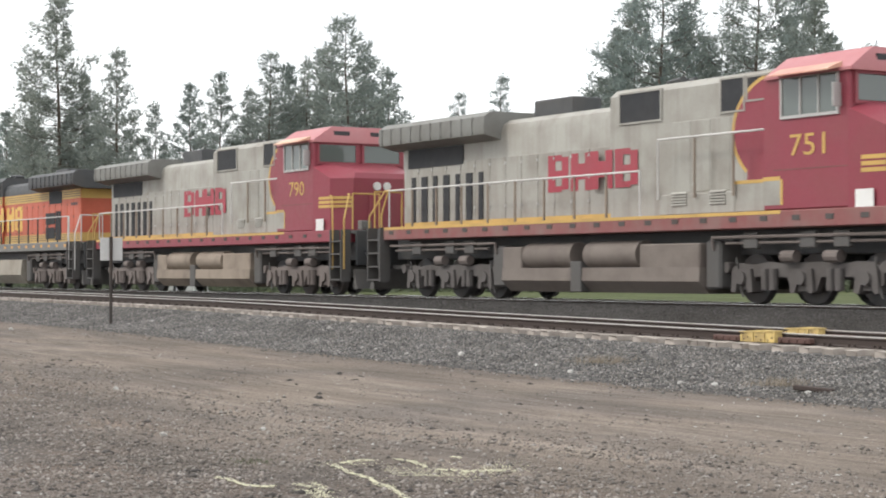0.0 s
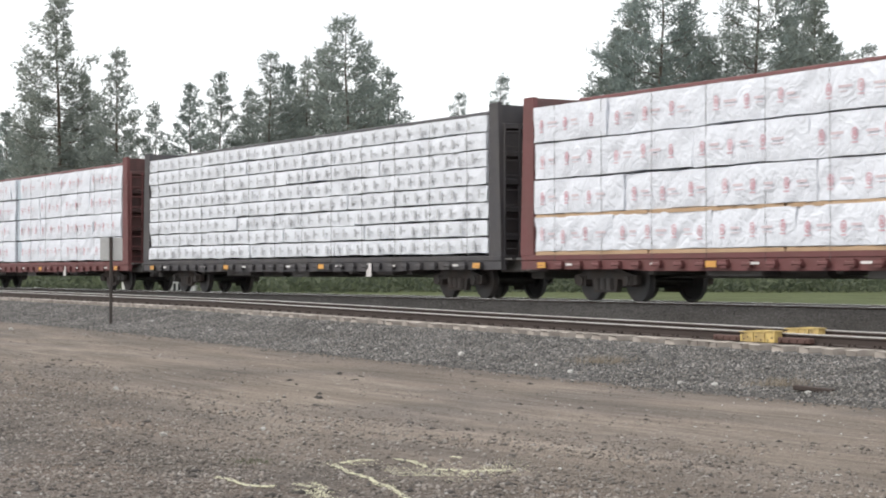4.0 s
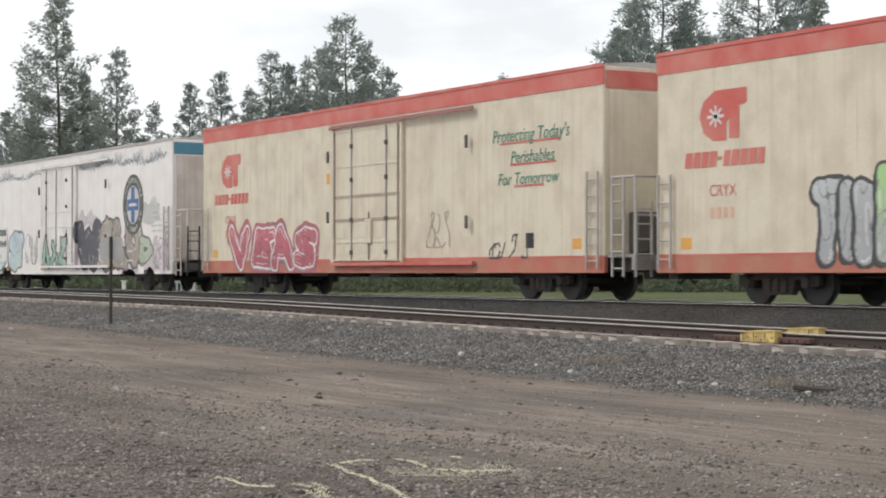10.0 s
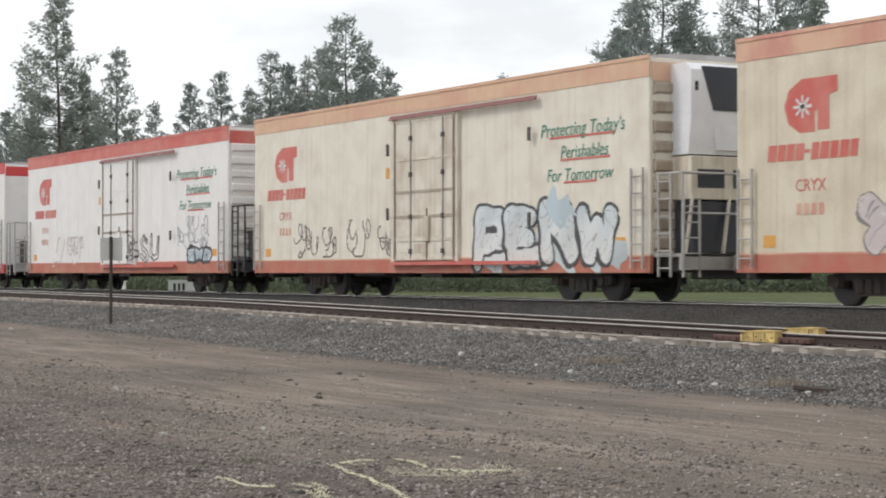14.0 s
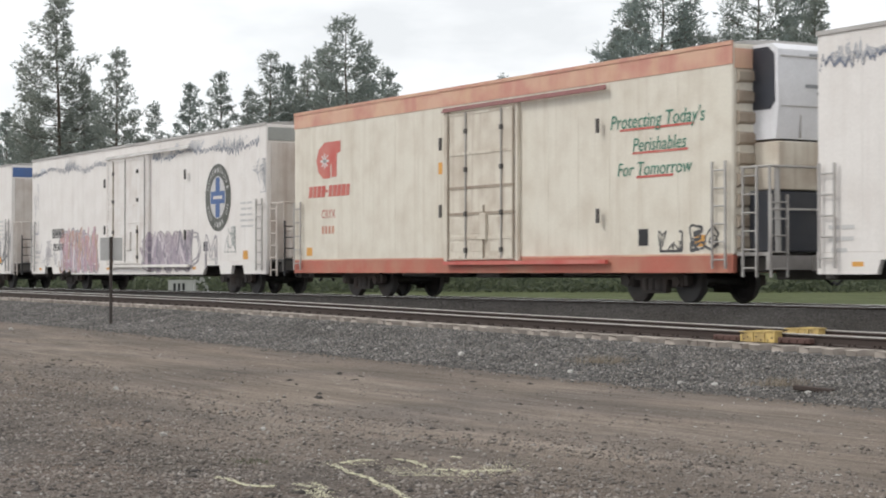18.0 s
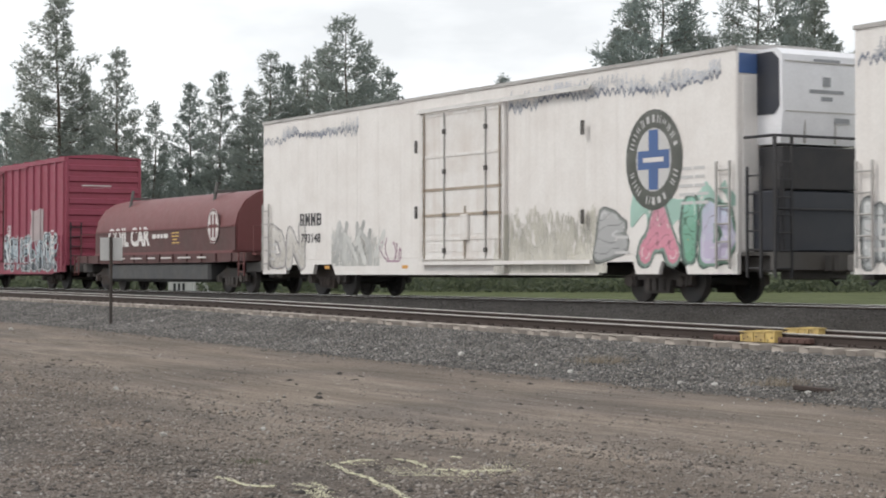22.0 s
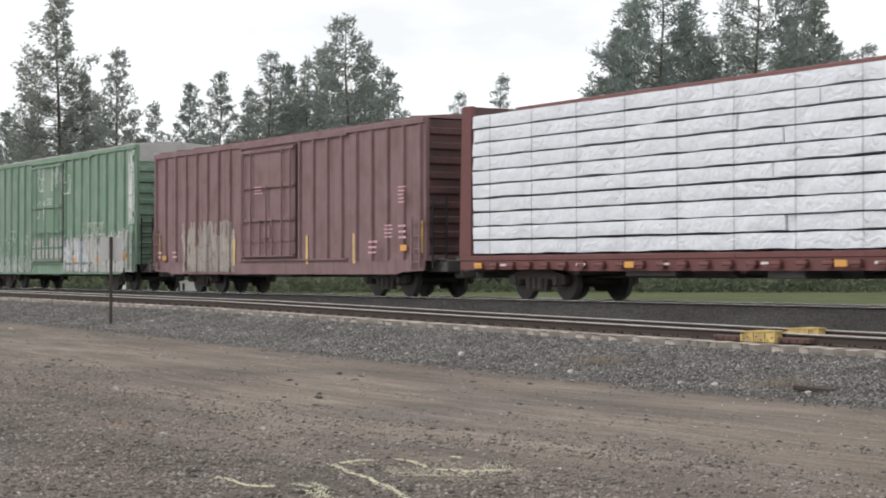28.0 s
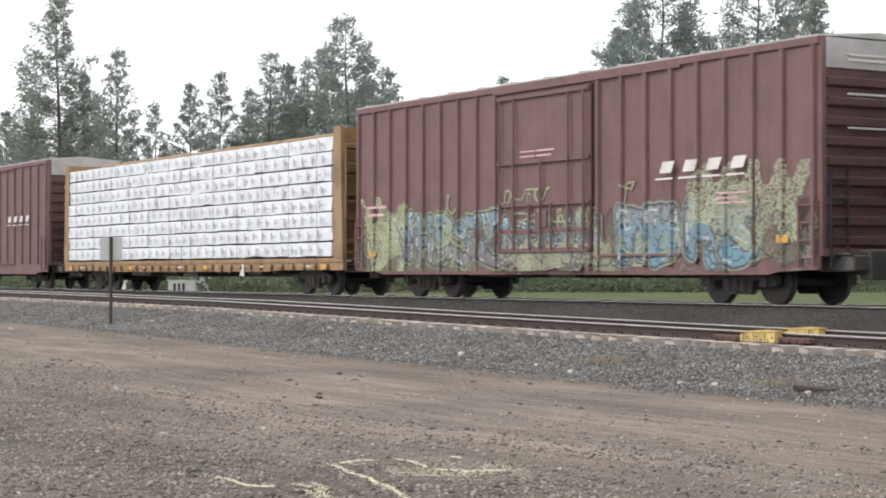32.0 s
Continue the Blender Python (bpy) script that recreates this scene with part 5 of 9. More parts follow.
    for side in (-1, 1):
        y = side * (W + .05)
        bm = bmesh.new()
        box(bm, dx - dw + .04, dx + dw - .04, y - .045, y + .03, .95, top, .015)
        door = part("door", bm, M[door_paint], car, "plug door with locking rods")
        for z in (1.02, 1.5, 2.43, 3.02, top - .06) if clean else (1.02, 1.5, 2.1, 2.75, 3.6, top - .06):
            bm = bmesh.new()
            box(bm, dx - dw + .04, dx + dw - .04, y + side * .02, y + side * .06, z - .035, z + .035)
            part("door_bar", bm, M["end_tan" if z in (2.1, 2.75) else door_paint], door)
        for x0, x1 in ((-.86, -.46), (-.3, .05), (.3, .56)) if side < 0 else ():
            bm = bmesh.new()
            box(bm, dx + x0 * dw, dx + x1 * dw, y + side * .02, y + side * .05, 1.16, 1.4, .01)
            box(bm, dx + x0 * dw, dx + x1 * dw, y + side * .02, y + side * .05, 1.6, 2.0, .01)
            part("door_panel", bm, M[door_paint], door)
        for x in (-.985, .985):
            bm = bmesh.new()
            box(bm, dx + x * dw - .02, dx + x * dw + .02, y - .04, y + side * .035, .95, top)
            part("door_seal", bm, M["vent_dark"], door)
        for k, x in enumerate((-.69, -.08, .53, .88) if clean else (-.92, -.4, .12, .62, .95)):
            bm = bmesh.new()
            rod(bm, (dx + x * dw, y + side * .07, 1.0), (dx + x * dw, y + side * .07, top - .03 if k != 2 else 2.3), .022, 6)
            part("lock_rod", bm, M["galvanised" if k % 2 else "end_tan"], door)
        for x in ((-.69, .53) if clean else (-.4, .62)) if side < 0 else ():
            for z in (1.2, 2.1, 3.2, top - .5):
                bm = bmesh.new()
                box(bm, dx + x * dw - .05, dx + x * dw + .05, y + side * .03, y + side * .1, z - .06, z + .06)
                part("rod_keeper", bm, M["undergear"], door)
        bm = bmesh.new()
        box(bm, dx + .05 * dw, dx + .22 * dw, y + side * .04, y + side * .12, 1.45, 2.1, .01)
        part("door_crank", bm, M[door_paint], door)
        for x0, x1 in ((dx - dw - .12, dx - dw + .03), (dx + dw - .03, dx + dw + .08)):
            bm = bmesh.new()
            box(bm, x0, x1, y - .05, y + .05, .9, top + .1, .01)
            part("door_post", bm, M[door_paint], car)
        bm = bmesh.new()
        box(bm, dx - dw - .1, dx + dw + 3.7, y + side * .0, y + side * .09, .84, .93)
        part("lower_door_track", bm, M["stripe_red" if not bnsf else paint], car)
        bm = bmesh.new()
        prism(bm, [(y - .05, top + .03), (y + side * .12, top + .03), (y - .05, top + .14)], "x", dx - dw - .15, dx + dw + 3.7)
        part("upper_door_track", bm, M["boxcar_brown" if not bnsf else "roof_pale"], car)
        for x, z in ((dx - dw - .25, 3.9), (dx - dw - .25, 2.2), (dx + dw + 3.4, 3.9), (dx + dw + 3.4, 1.9)):
            bm = bmesh.new()
            box(bm, x - .05, x + .05, y - .05, y + side * .1, z - .16, z + .16, .01)
            part("door_stop", bm, M["undergear"], car)
    car["W"], car["eave"], car["half"], car["door"] = W, eave, h, dx
    y = -W
    if bnsf:
        ox, oz = h - 3.6 + fore, 3.05
        bm = bmesh.new()
        oval(bm, ox, oz, 1.0, 1.08, y - .012)
        emblem = part("emblem", bm, M["emblem_dark"], car, "dark oval emblem with a blue cross")
        bm = bmesh.new()
        oval(bm, ox, oz, .62, .68, y - .017)
        part("emblem_field", bm, M["faint_lettering"], emblem)
        bm = bmesh.new()
        quad(bm, ox - .17, ox + .17, oz - .64, oz + .64, y - .021)
        quad(bm, ox - .56, ox + .56, oz - .2, oz + .2, y - .022)
        part("cross", bm, M["blue_band"], emblem)
        bm = bmesh.new()
        quad(bm, ox - .36, ox + .36, oz - .05, oz + .05, y - .026)
        part("cross_bar", bm, M["white_lettering"], emblem)
        bm = bmesh.new()
        spin = random.Random(7)
        for k in range(26):
            t = (k + .5) / 26 * 6.2832
            if abs(math.cos(t)) > .985 or k in (17, 22):
                continue
            cx, cz, w, tall = ox + .81 * math.cos(t), oz + .88 * math.sin(t), spin.uniform(.03, .06), spin.uniform(.06, .1)
            for a, b in ((-w, .014), (w, .014)) if spin.random() < .6 else ((0, w),):
                bm.faces.new([bm.verts.new((cx + (a + u) * math.sin(t) + v * math.cos(t), y - .017, cz - (a + u) * math.cos(t) + v * math.sin(t)))
                              for u, v in ((-b, -tall), (b, -tall), (b, tall), (-b, tall))])
        tagged(part("ring_lettering", bm, M["faint_lettering"], emblem), kind="stuff")
        bm = bmesh.new()
        for k in range(4):
            mark(bm, -h + 2.55 + k * .36, 2.0, .29, .36, y - .008, k in (1, 2))
        tagged(part("owner_lettering", bm, M["dark_lettering"], car), kind="stuff")
        placards(car, [(h - 1.5, 1.2, .36, .27)] + [(x, .8, .3, .09) for x in (-h + 1.1, -6.9, -2.4, 3.2, 5.6)], y)
        side_writing(car, [(h - 1.9, h - .8, 2.0, 2.9, 5, 2), (-h + .3, -h + 1.3, .95, 1.6, 3, 2), (h - 4.2, h - 3.6, 1.0, 1.5, 3, 1), (dx - dw + .5, dx - dw + 1.3, 3.8, 4.2, 3, 2)], y - .01, M["faint_lettering"], 3)
        placards(car, [(-h + 5.3, 1.35, .34, .3), (h - 4.6, 1.5, .34, .3)], y, M["vent_dark"])
    else:
        lx = -h + 2.2
        red = M["stripe_red" if stripe != "stripe_fresh" else "stripe_fresh"]
        bm = bmesh.new()
        pts = [(.75, 4.35), (-.25, 4.35), (-.62, 4.15), (-.75, 3.85), (-.62, 3.5), (-.3, 3.32), (.12, 3.32), (.12, 3.7), (.2, 3.75), (.2, 3.35), (.52, 3.35), (.52, 4.0), (.75, 4.05)]
        bm.faces.new([bm.verts.new((lx + a, y - .008, b)) for a, b in pts])
        part("emblem", bm, red, car, "rounded red emblem")
        bm = bmesh.new()
        for k in range(4):
            t = k * math.pi / 4
            ux, uz = math.cos(t) * .26, math.sin(t) * .22
            bm.faces.new([bm.verts.new((lx - .22 + a, y - .013, 3.82 + b)) for a, b in ((ux - uz * .12, uz + ux * .12), (ux + uz * .12, uz - ux * .12), (-ux + uz * .12, -uz - ux * .12), (-ux - uz * .12, -uz + ux * .12))])
        part("emblem_star", bm, M["white_lettering"], car)
        bm = bmesh.new()
        x = lx - 1.25
        for k, w in enumerate((.24, .22, .22, .24, .14, .2, .24, .22, .24, .2)):
            if k == 4:
                quad(bm, x, x + w, 2.93, 3.0, y - .008, .02)
            else:
                quad(bm, x, x + w, 2.8, 3.12, y - .008, .05)
            x += w + .04
        tagged(part("name_band", bm, red, car), kind="stuff")
        lettering("reporting_marks", "CRYX", .34, lx, y - .008, 2.2, -1, red, car, width=.85)
        bm = bmesh.new()
        for k in range(4):
            quad(bm, lx - .4 + k * .21, lx - .27 + k * .21, 1.75, 1.97, y - .008)
        tagged(part("car_number", bm, M["stripe_faded"], car), kind="stuff")
        tx = h - (3.0 if length > 22 else 2.55)
        for k, (line, size, sx) in enumerate((("Protecting Today's", .44, 0), ("Perishables", .42, .1), ("For Tomorrow", .42, -.1))):
            lettering("slogan", line, size, tx + sx, y - .012, 3.78 - k * .52, -1, M["green_lettering"], car, slant=.2)
            bm = bmesh.new()
            quad(bm, tx + sx - 1.3 + k * .35, tx + sx + 1.3 - k * .3, 3.72 - k * .52, 3.77 - k * .52, y - .011, .02)
            part("slogan_underline", bm, red, car)
        placards(car, [(-h + 1.0, 1.25, .36, .24), (h - 1.05, 1.3, .36, .24)], y)
        placards(car, [(h - 3.0, 1.4, .34, .36)], y, M["vent_dark"])
        placards(car, [(dx - dw - .45, 3.3, .2, .3)], y)
        bm = bmesh.new()
        bars(bm, dx - dw + .5, dx - dw + 1.6, 4.15, 4.3, y - .085, 1, 7, words=3)
        bars(bm, dx - dw + .5, dx - dw + 1.1, 3.3, 3.6, y - .085, 3, 8, words=2)
        tagged(part("stencilling", bm, red, car), kind="stuff")
    return car


# ------------------------------------------------------------------ centre-beam lumber cars
def pack_print(bm, x0, x1, z0, z1, y, style, r):
    """The maker's marks on a wrapped pack: emblem forms and bars of small print."""
    step = {"tree": 1.2, "dot": .95, "leaf": 1.05, "tick": .62, "faint": .9}[style]
    x = x0 + step * .35
    h = z1 - z0
    while x < x1 - step * .3:
        zc = z0 + h * (.5 + r.uniform(-.05, .05))
        if style == "tree":
            def form(*pts):
                bm.faces.new([bm.verts.new((x + u, y, zc + w)) for u, w in pts])
            form((-.05, -.24), (.07, -.24), (.05, -.02), (-.03, -.02))
            form((-.03, -.06), (-.01, .06), (-.19, .16), (-.22, .08))
            form((.0, -.04), (.06, -.08), (.24, .14), (.1, .2), (.02, .1))
            oval(bm, x + .05, zc + .21, .09, .06, y + .001, 8)
            quad(bm, x - .12, x + .14, zc - .26, zc - .23, y)
        elif style in ("dot", "faint"):
            oval(bm, x, zc + .02, .085, .12, y, 12, .72)
            quad(bm, x - .035, x + .035, zc - .03, zc + .07, y + .001)
            quad(bm, x - .08, x + .08, zc - .155, zc - .13, y)
        elif style == "leaf":
            for k in range(7):
                a = k * .9
                oval(bm, x + .11 * math.cos(a), zc + .05 + .1 * math.sin(a), r.uniform(.03, .065), r.uniform(.03, .06), y + .0004 * k, 6)
            oval(bm, x, zc + .05, .07, .07, y + .004, 7)
            quad(bm, x - .02, x + .05, zc - .17, zc, y)
        elif style == "tick":
            quad(bm, x - .05, x + .05, zc - .1, zc + .12, y)
            quad(bm, x + .08, x + .26, zc - .02, zc + .02, y)
        else:
            bm.faces.new([bm.verts.new(q) for q in ((x - .22, y, zc - .1), (x - .14, y, zc - .1), (x + .1, y, zc + .16), (x + .02, y, zc + .16))])
            oval(bm, x + .3, zc, .07, .12, y, 8, .5)
            quad(bm, x + .02, x + .28, zc - .1, zc - .05, y)
            quad(bm, x + .42, x + .68, zc + .02, zc + .05, y)
        x += step * r.uniform(.9, 1.1)


def pack_words(bm, x0, x1, z0, z1, y, style, r):
    step = {"tree": 1.2, "dot": .95, "leaf": 1.05, "tick": .62, "faint": .9}[style]
    x = x0 + step * .35
    h = z1 - z0
    while x < x1 - step * .75:
        zc = z0 + h * .52
        if style == "tree":
            for w, thick in ((.1, .07), (-.02, .09)):
                quad(bm, x + step * .32, x + step * .32 + .16, zc + w, zc + w + thick, y)
                quad(bm, x + step * .48, x + step * r.uniform(.66, .74), zc + w, zc + w + thick, y)
            quad(bm, x + step * .33, x + step * .68, zc - .12, zc - .1, y)
        else:
            quad(bm, x + step * .27, x + step * r.uniform(.5, .7), zc - .02, zc + .03, y)
            quad(bm, x + step * .3, x + step * r.uniform(.5, .72), zc - .1, zc - .08, y)
        if style == "leaf" and r.random() < .7:
            quad(bm, x - .2, x + r.uniform(.1, .3), z0 + h * .2, z0 + h * .2 + .025, y)
        x += step


def pack_shape(bm, x0, x1, near, far, z0, z1, seed, fold):
    """A wrapped pack whose seen face is a drooping, creased sheet."""
    nx, nz = max(2, int((x1 - x0) / .13)), max(2, int((z1 - z0) / .13))
    front, back = [], []
    for i in range(nx + 1):
        x = x0 + (x1 - x0) * i / nx
        front.append([]), back.append([])
        for j in range(nz + 1):
            z = z0 + (z1 - z0) * j / nz
            u, w = x * .8 + z * .6, z * .8 - x * .6
            d = 1 - 2.4 * abs(noise.noise((u * .7, w * 2.4, seed)))
            d += .7 * (1 - 2.4 * abs(noise.noise((x * 2.2, z * .8, seed + 5.0))))
            edge = min(1, min(i, nx - i) / 1.5, min(j, nz - j) / 1.0)
            droop = .03 * noise.noise((x * 1.1, seed * 3.0, 2.0)) if j == 0 else .012 * noise.noise((x * .9, seed, 6.0))
            front[-1].append(bm.verts.new((x, near - max(-.06, min(.055, d * fold)) + .014 * (1 - edge), z + droop)))
            if i in (0, nx) or j in (0, nz):
                back[-1].append(bm.verts.new((x, far, z)))
            else:
                back[-1].append(None)

    def hem(*corners):
        bm.faces.new([bm.verts.new(v.co) for v in corners])

    for i in range(nx):
        for j in range(nz):
            bm.faces.new((front[i][j], front[i + 1][j], front[i + 1][j + 1], front[i][j + 1]))
        hem(front[i][nz], front[i + 1][nz], back[i + 1][nz], back[i][nz])
        hem(front[i + 1][0], front[i][0], back[i][0], back[i + 1][0])
    for j in range(nz):
        hem(front[0][j], front[0][j + 1], back[0][j + 1], back[0][j])
        hem(front[nx][j + 1], front[nx][j], back[nx][j], back[nx][j + 1])


def centrebeam(label, paint, rows, style, ink, seed, load=22.2, wrap="wrap_white", boards=(), blank_top=None, top_gap=0.12, gap=None):
    """A bulkhead flat car with a centre beam, loaded with wrapped lumber packs."""
    car = thing("lumber_car", label, "lumber car", "lumber cars in the train")
    r = random.Random(seed)
    h, deck, top = load / 2, 1.06, 4.64
    W = 1.52
    under_gear(car, h + .75, h - 2.2)
    bm = bmesh.new()
    box(bm, -h - .6, h + .6, -W, W, .93, deck, .015)
    part("deck", bm, M[paint], car)
    for s in (-1, 1):
        bm = bmesh.new()
        prism(bm, [(-h - .6, .72), (-h - .6, .94), (h + .6, .94), (h + .6, .72), (h - 3.6, .72), (h - 4.4, .68), (-h + 4.4, .68), (-h + 3.6, .72)], "y", s * (W - .02), s * (W - .14))
        part("side_sill", bm, M[paint], car)
    for k in range(30):
        x = -h + .35 + k * (load - .7) / 29
        piece("strap_winch", "winch", lambda bm: (box(bm, -.1, .1, -W - .07, -W + .02, .74, .9), rod(bm, (-.14, -W - .04, .82), (.14, -W - .04, .82), .05, 7)), M[paint], car, m=pose(x, 0, 0))
    side_writing(car, [(x, x + .42, .76, .9, 1, 1) for x in np.linspace(-h + 1.4, h - 1.6, 7)], -W - .075, M["white_lettering"], seed)
    placards(car, [(h * .45, .72, .3, .36)], -W - .02, M["white_lettering"])
    placards(car, [(x, .82, .34, .13) for x in (-h + .4, -h * .4, h * .2, h - .4)], -W - .08)
    # the beam: top chord, posts, web
    bm = bmesh.new()
    box(bm, -h - .1, h + .1, -.2, .2, top + .02, top + .17, .02)
    part("top_chord", bm, M[paint], car)
    for k in range(13):
        x = -h + load * k / 12
        piece("beam_post", "beam_post", lambda bm: prism(bm, [(-.12, deck), (.12, deck), (.07, top + .03), (-.07, top + .03)], "y", -.12, .12), M[paint], car, m=pose(x * .985, 0, 0))
    for k in range(12):
        x0, x1 = -h + load * k / 12, -h + load * (k + 1) / 12
        a, b = (x0, x1) if k % 2 else (x1, x0)
        bm = bmesh.new()
        rod(bm, (a * .985, 0, deck + .05), (b * .985, 0, top), .07, 6)
        part("beam_brace", bm, M[paint], car)
    # bulkheads with corner posts and horizontal ribs
    for s in (-1, 1):
        x = s * (h + .32)
        bm = bmesh.new()
        box(bm, x - s * .22 - .03, x - s * .22 + .03, -W + .05, W - .05, deck, top + .12)
        # bulkheads take a darker colour than the frame
        back = {"beam_red": "grimy_shade_oxide", "beam_yellow": "rusted_yellow", "beam_ochre": "rusted_yellow"}.get(paint, paint)
        part("bulkhead", bm, M[back], car, "dark steel end bulkhead with ribs")
        for yy in (-W + .06, W - .06):
            bm = bmesh.new()
            prism(bm, [(x - s * .26, deck), (x + s * .3, deck), (x + s * .16, top + .14), (x - s * .26, top + .14)], "y", yy - .06, yy + .06)
            part("corner_post", bm, M[paint], car)
        for k in range(5):
            z = deck + .45 + k * .68
            bm = bmesh.new()
            prism(bm, [(x - s * .2, z - .09), (x - s * .06, z - .05), (x - s * .06, z + .05), (x - s * .2, z + .09)], "y", -W + .1, W - .1)
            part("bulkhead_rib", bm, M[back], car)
        for yy in (-.5, .5):
            bm = bmesh.new()
            box(bm, min(x - s * .2, x - s * .02), max(x - s * .2, x - s * .02), yy - .05, yy + .05, deck, top)
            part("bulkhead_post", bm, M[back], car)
        ladder(car, x + s * .3, -1.2, .7, top - .4, 10, M[paint], axis="y")
        bm = bmesh.new()
        box(bm, s * (h + .5), s * (h + .95), -W + .1, W - .1, .95, 1.0)
        part("end_platform", bm, M["undergear"], car)
    # packs, row by row, on both sides of the beam
    tall = (top - top_gap - deck - .03) / rows
    for side in (-1, 1):
        for row in range(rows):
            z0, z1 = deck + .03 + row * tall, deck + .03 + (row + 1) * tall
            x = -h + .03
            n = {"leaf": 11, "faint": 12, "tree": 8, "dot": 7, "bare": 2}.get(style, r.choice((3, 4)))
            cuts = [0] + sorted(min(.97, max(.03, (k + 1) / n + r.uniform(-.15, .15) / n)) for k in range(n - 1)) + [1]
            spans = [(-h + .02 + a * (load - .04), -h + .02 + b * (load - .04)) for a, b in zip(cuts, cuts[1:])]
            if gap:
                spans = [(p, q) for a, b in spans for p, q in ((a, min(b, gap[0])), (max(a, gap[1]), b)) if q - p > .15]
            for p0, p1 in spans:
                if blank_top and row == rows - 1 and p1 > blank_top[0] and p0 < blank_top[1]:
                    if p0 < blank_top[0] - 1.2:
                        p1 = blank_top[0]
                    elif p1 > blank_top[1] + 1.2:
                        p0 = blank_top[1]
                    else:
                        continue
                out = r.uniform(0, .05)
                lift = .05 if boards and row in boards else .018
                bm = bmesh.new()
                near, far = (-W + .03 - out, -.22) if side < 0 else (.22, W - .03 + out)
                if side < 0:
                    pack_shape(bm, p0 + .01, p1 - .01, near, far, z0 + lift + r.uniform(0, .02), z1 - .014, seed * 7.0 + row * 3.0 + p0, .062 if style == "leaf" else .036 if style != "bare" else .02)
                else:
                    box(bm, p0 + .012, p1 - .012, near, far, z0 + lift, z1 - .012, .03)
                pack = part("lumber_pack", bm, M[wrap], car)
                if side < 0:
                    pack.data.polygons.foreach_set("use_smooth", [True] * len(pack.data.polygons))
                if side < 0 and style != "bare":
                    y = near - .06
                    bm = bmesh.new()
                    pack_print(bm, p0 + .05, p1 - .05, z0 + .03, z1 - .03, y, style, r)
                    tagged(part("pack_print", bm, M[ink], pack), kind="stuff")
                    if style in ("tree", "dot", "leaf", "faint"):
                        bm = bmesh.new()
                        pack_words(bm, p0 + .05, p1 - .05, z0 + .03, z1 - .03, y, style, r)
                        tagged(part("pack_lettering", bm, M[{"tree": "print_pale", "leaf": "print_grey"}.get(style, "print_rose")], pack), kind="stuff")
            if boards and row in boards:
                for k in range(5):
                    a, b = -h + .05 + k * (load - .1) / 5, -h - .02 + (k + 1) * (load - .1) / 5
                    bm = bmesh.new()
                    box(bm, a, b, *((-W + .0, -.3) if side < 0 else (.3, W)), z0 - .035, z0 + .05)
                    part("stacking_board", bm, M["timber"], car)
        for row in range(rows) if gap and side < 0 else ():
            bm = bmesh.new()
            box(bm, gap[0] + .03, gap[1] - .03, -W + .1, -.25, deck + .05 + row * tall, deck + .01 + (row + 1) * tall, .02)
            part("pack_end", bm, M["wrap_end"], car, "blue-grey wrapped end between the stacks")
    if top_gap > .2:
        for k in range(5):
            bm = bmesh.new()
            box(bm, -h + .1 + k * load / 5, -h + .02 + (k + 1) * load / 5, -W + .25, -W + .32, top - top_gap, top - .12)
            part("top_board", bm, M["board_pale"], car)
    if blank_top:
        bm = bmesh.new()
        box(bm, blank_top[0] - .02, blank_top[0] + .0, -W + .05, -.25, top - top_gap - tall + .02, top - top_gap - .02)
        part("pack_end", bm, M["wrap_white"], car)
    for k in range(12):
        x = -h + .9 + k * (load - 1.8) / 11
        piece("tie_down_cable", "cable", lambda bm: (rod(bm, (0, -W - .045, .85), (0, -W - .05, top - .14), .005, 4), rod(bm, (0, -W - .05, top - .14), (0, -.2, top + .1), .005, 4)),
              M["undergear"], car, m=pose(x, 0, 0))
    return car


M["print_red"] = surface("red_print", (0.6, 0.26, 0.3), 0.6, 0, (0.8, 0.6, 0.62), 0.5)
M["print_pink"] = surface("pink_print", (0.66, 0.34, 0.39), 0.6, 0, (0.8, 0.7, 0.7), 0.5)
M["print_green"] = surface("green_print", (0.11, 0.26, 0.19), 0.6, 0, (0.42, 0.5, 0.46), 0.6, scale=4)
M["print_rose"] = surface("rose_grey_print", (0.68, 0.55, 0.58), 0.6, 0, (0.8, 0.7, 0.7), 0.5)
M["print_grey"] = surface("grey_print", (0.48, 0.49, 0.51), 0.6, 0, (0.7, 0.7, 0.7), 0.5)
M["print_pale"] = surface("pale_print", (0.46, 0.47, 0.58), 0.6, 0, (0.7, 0.7, 0.72), 0.4)


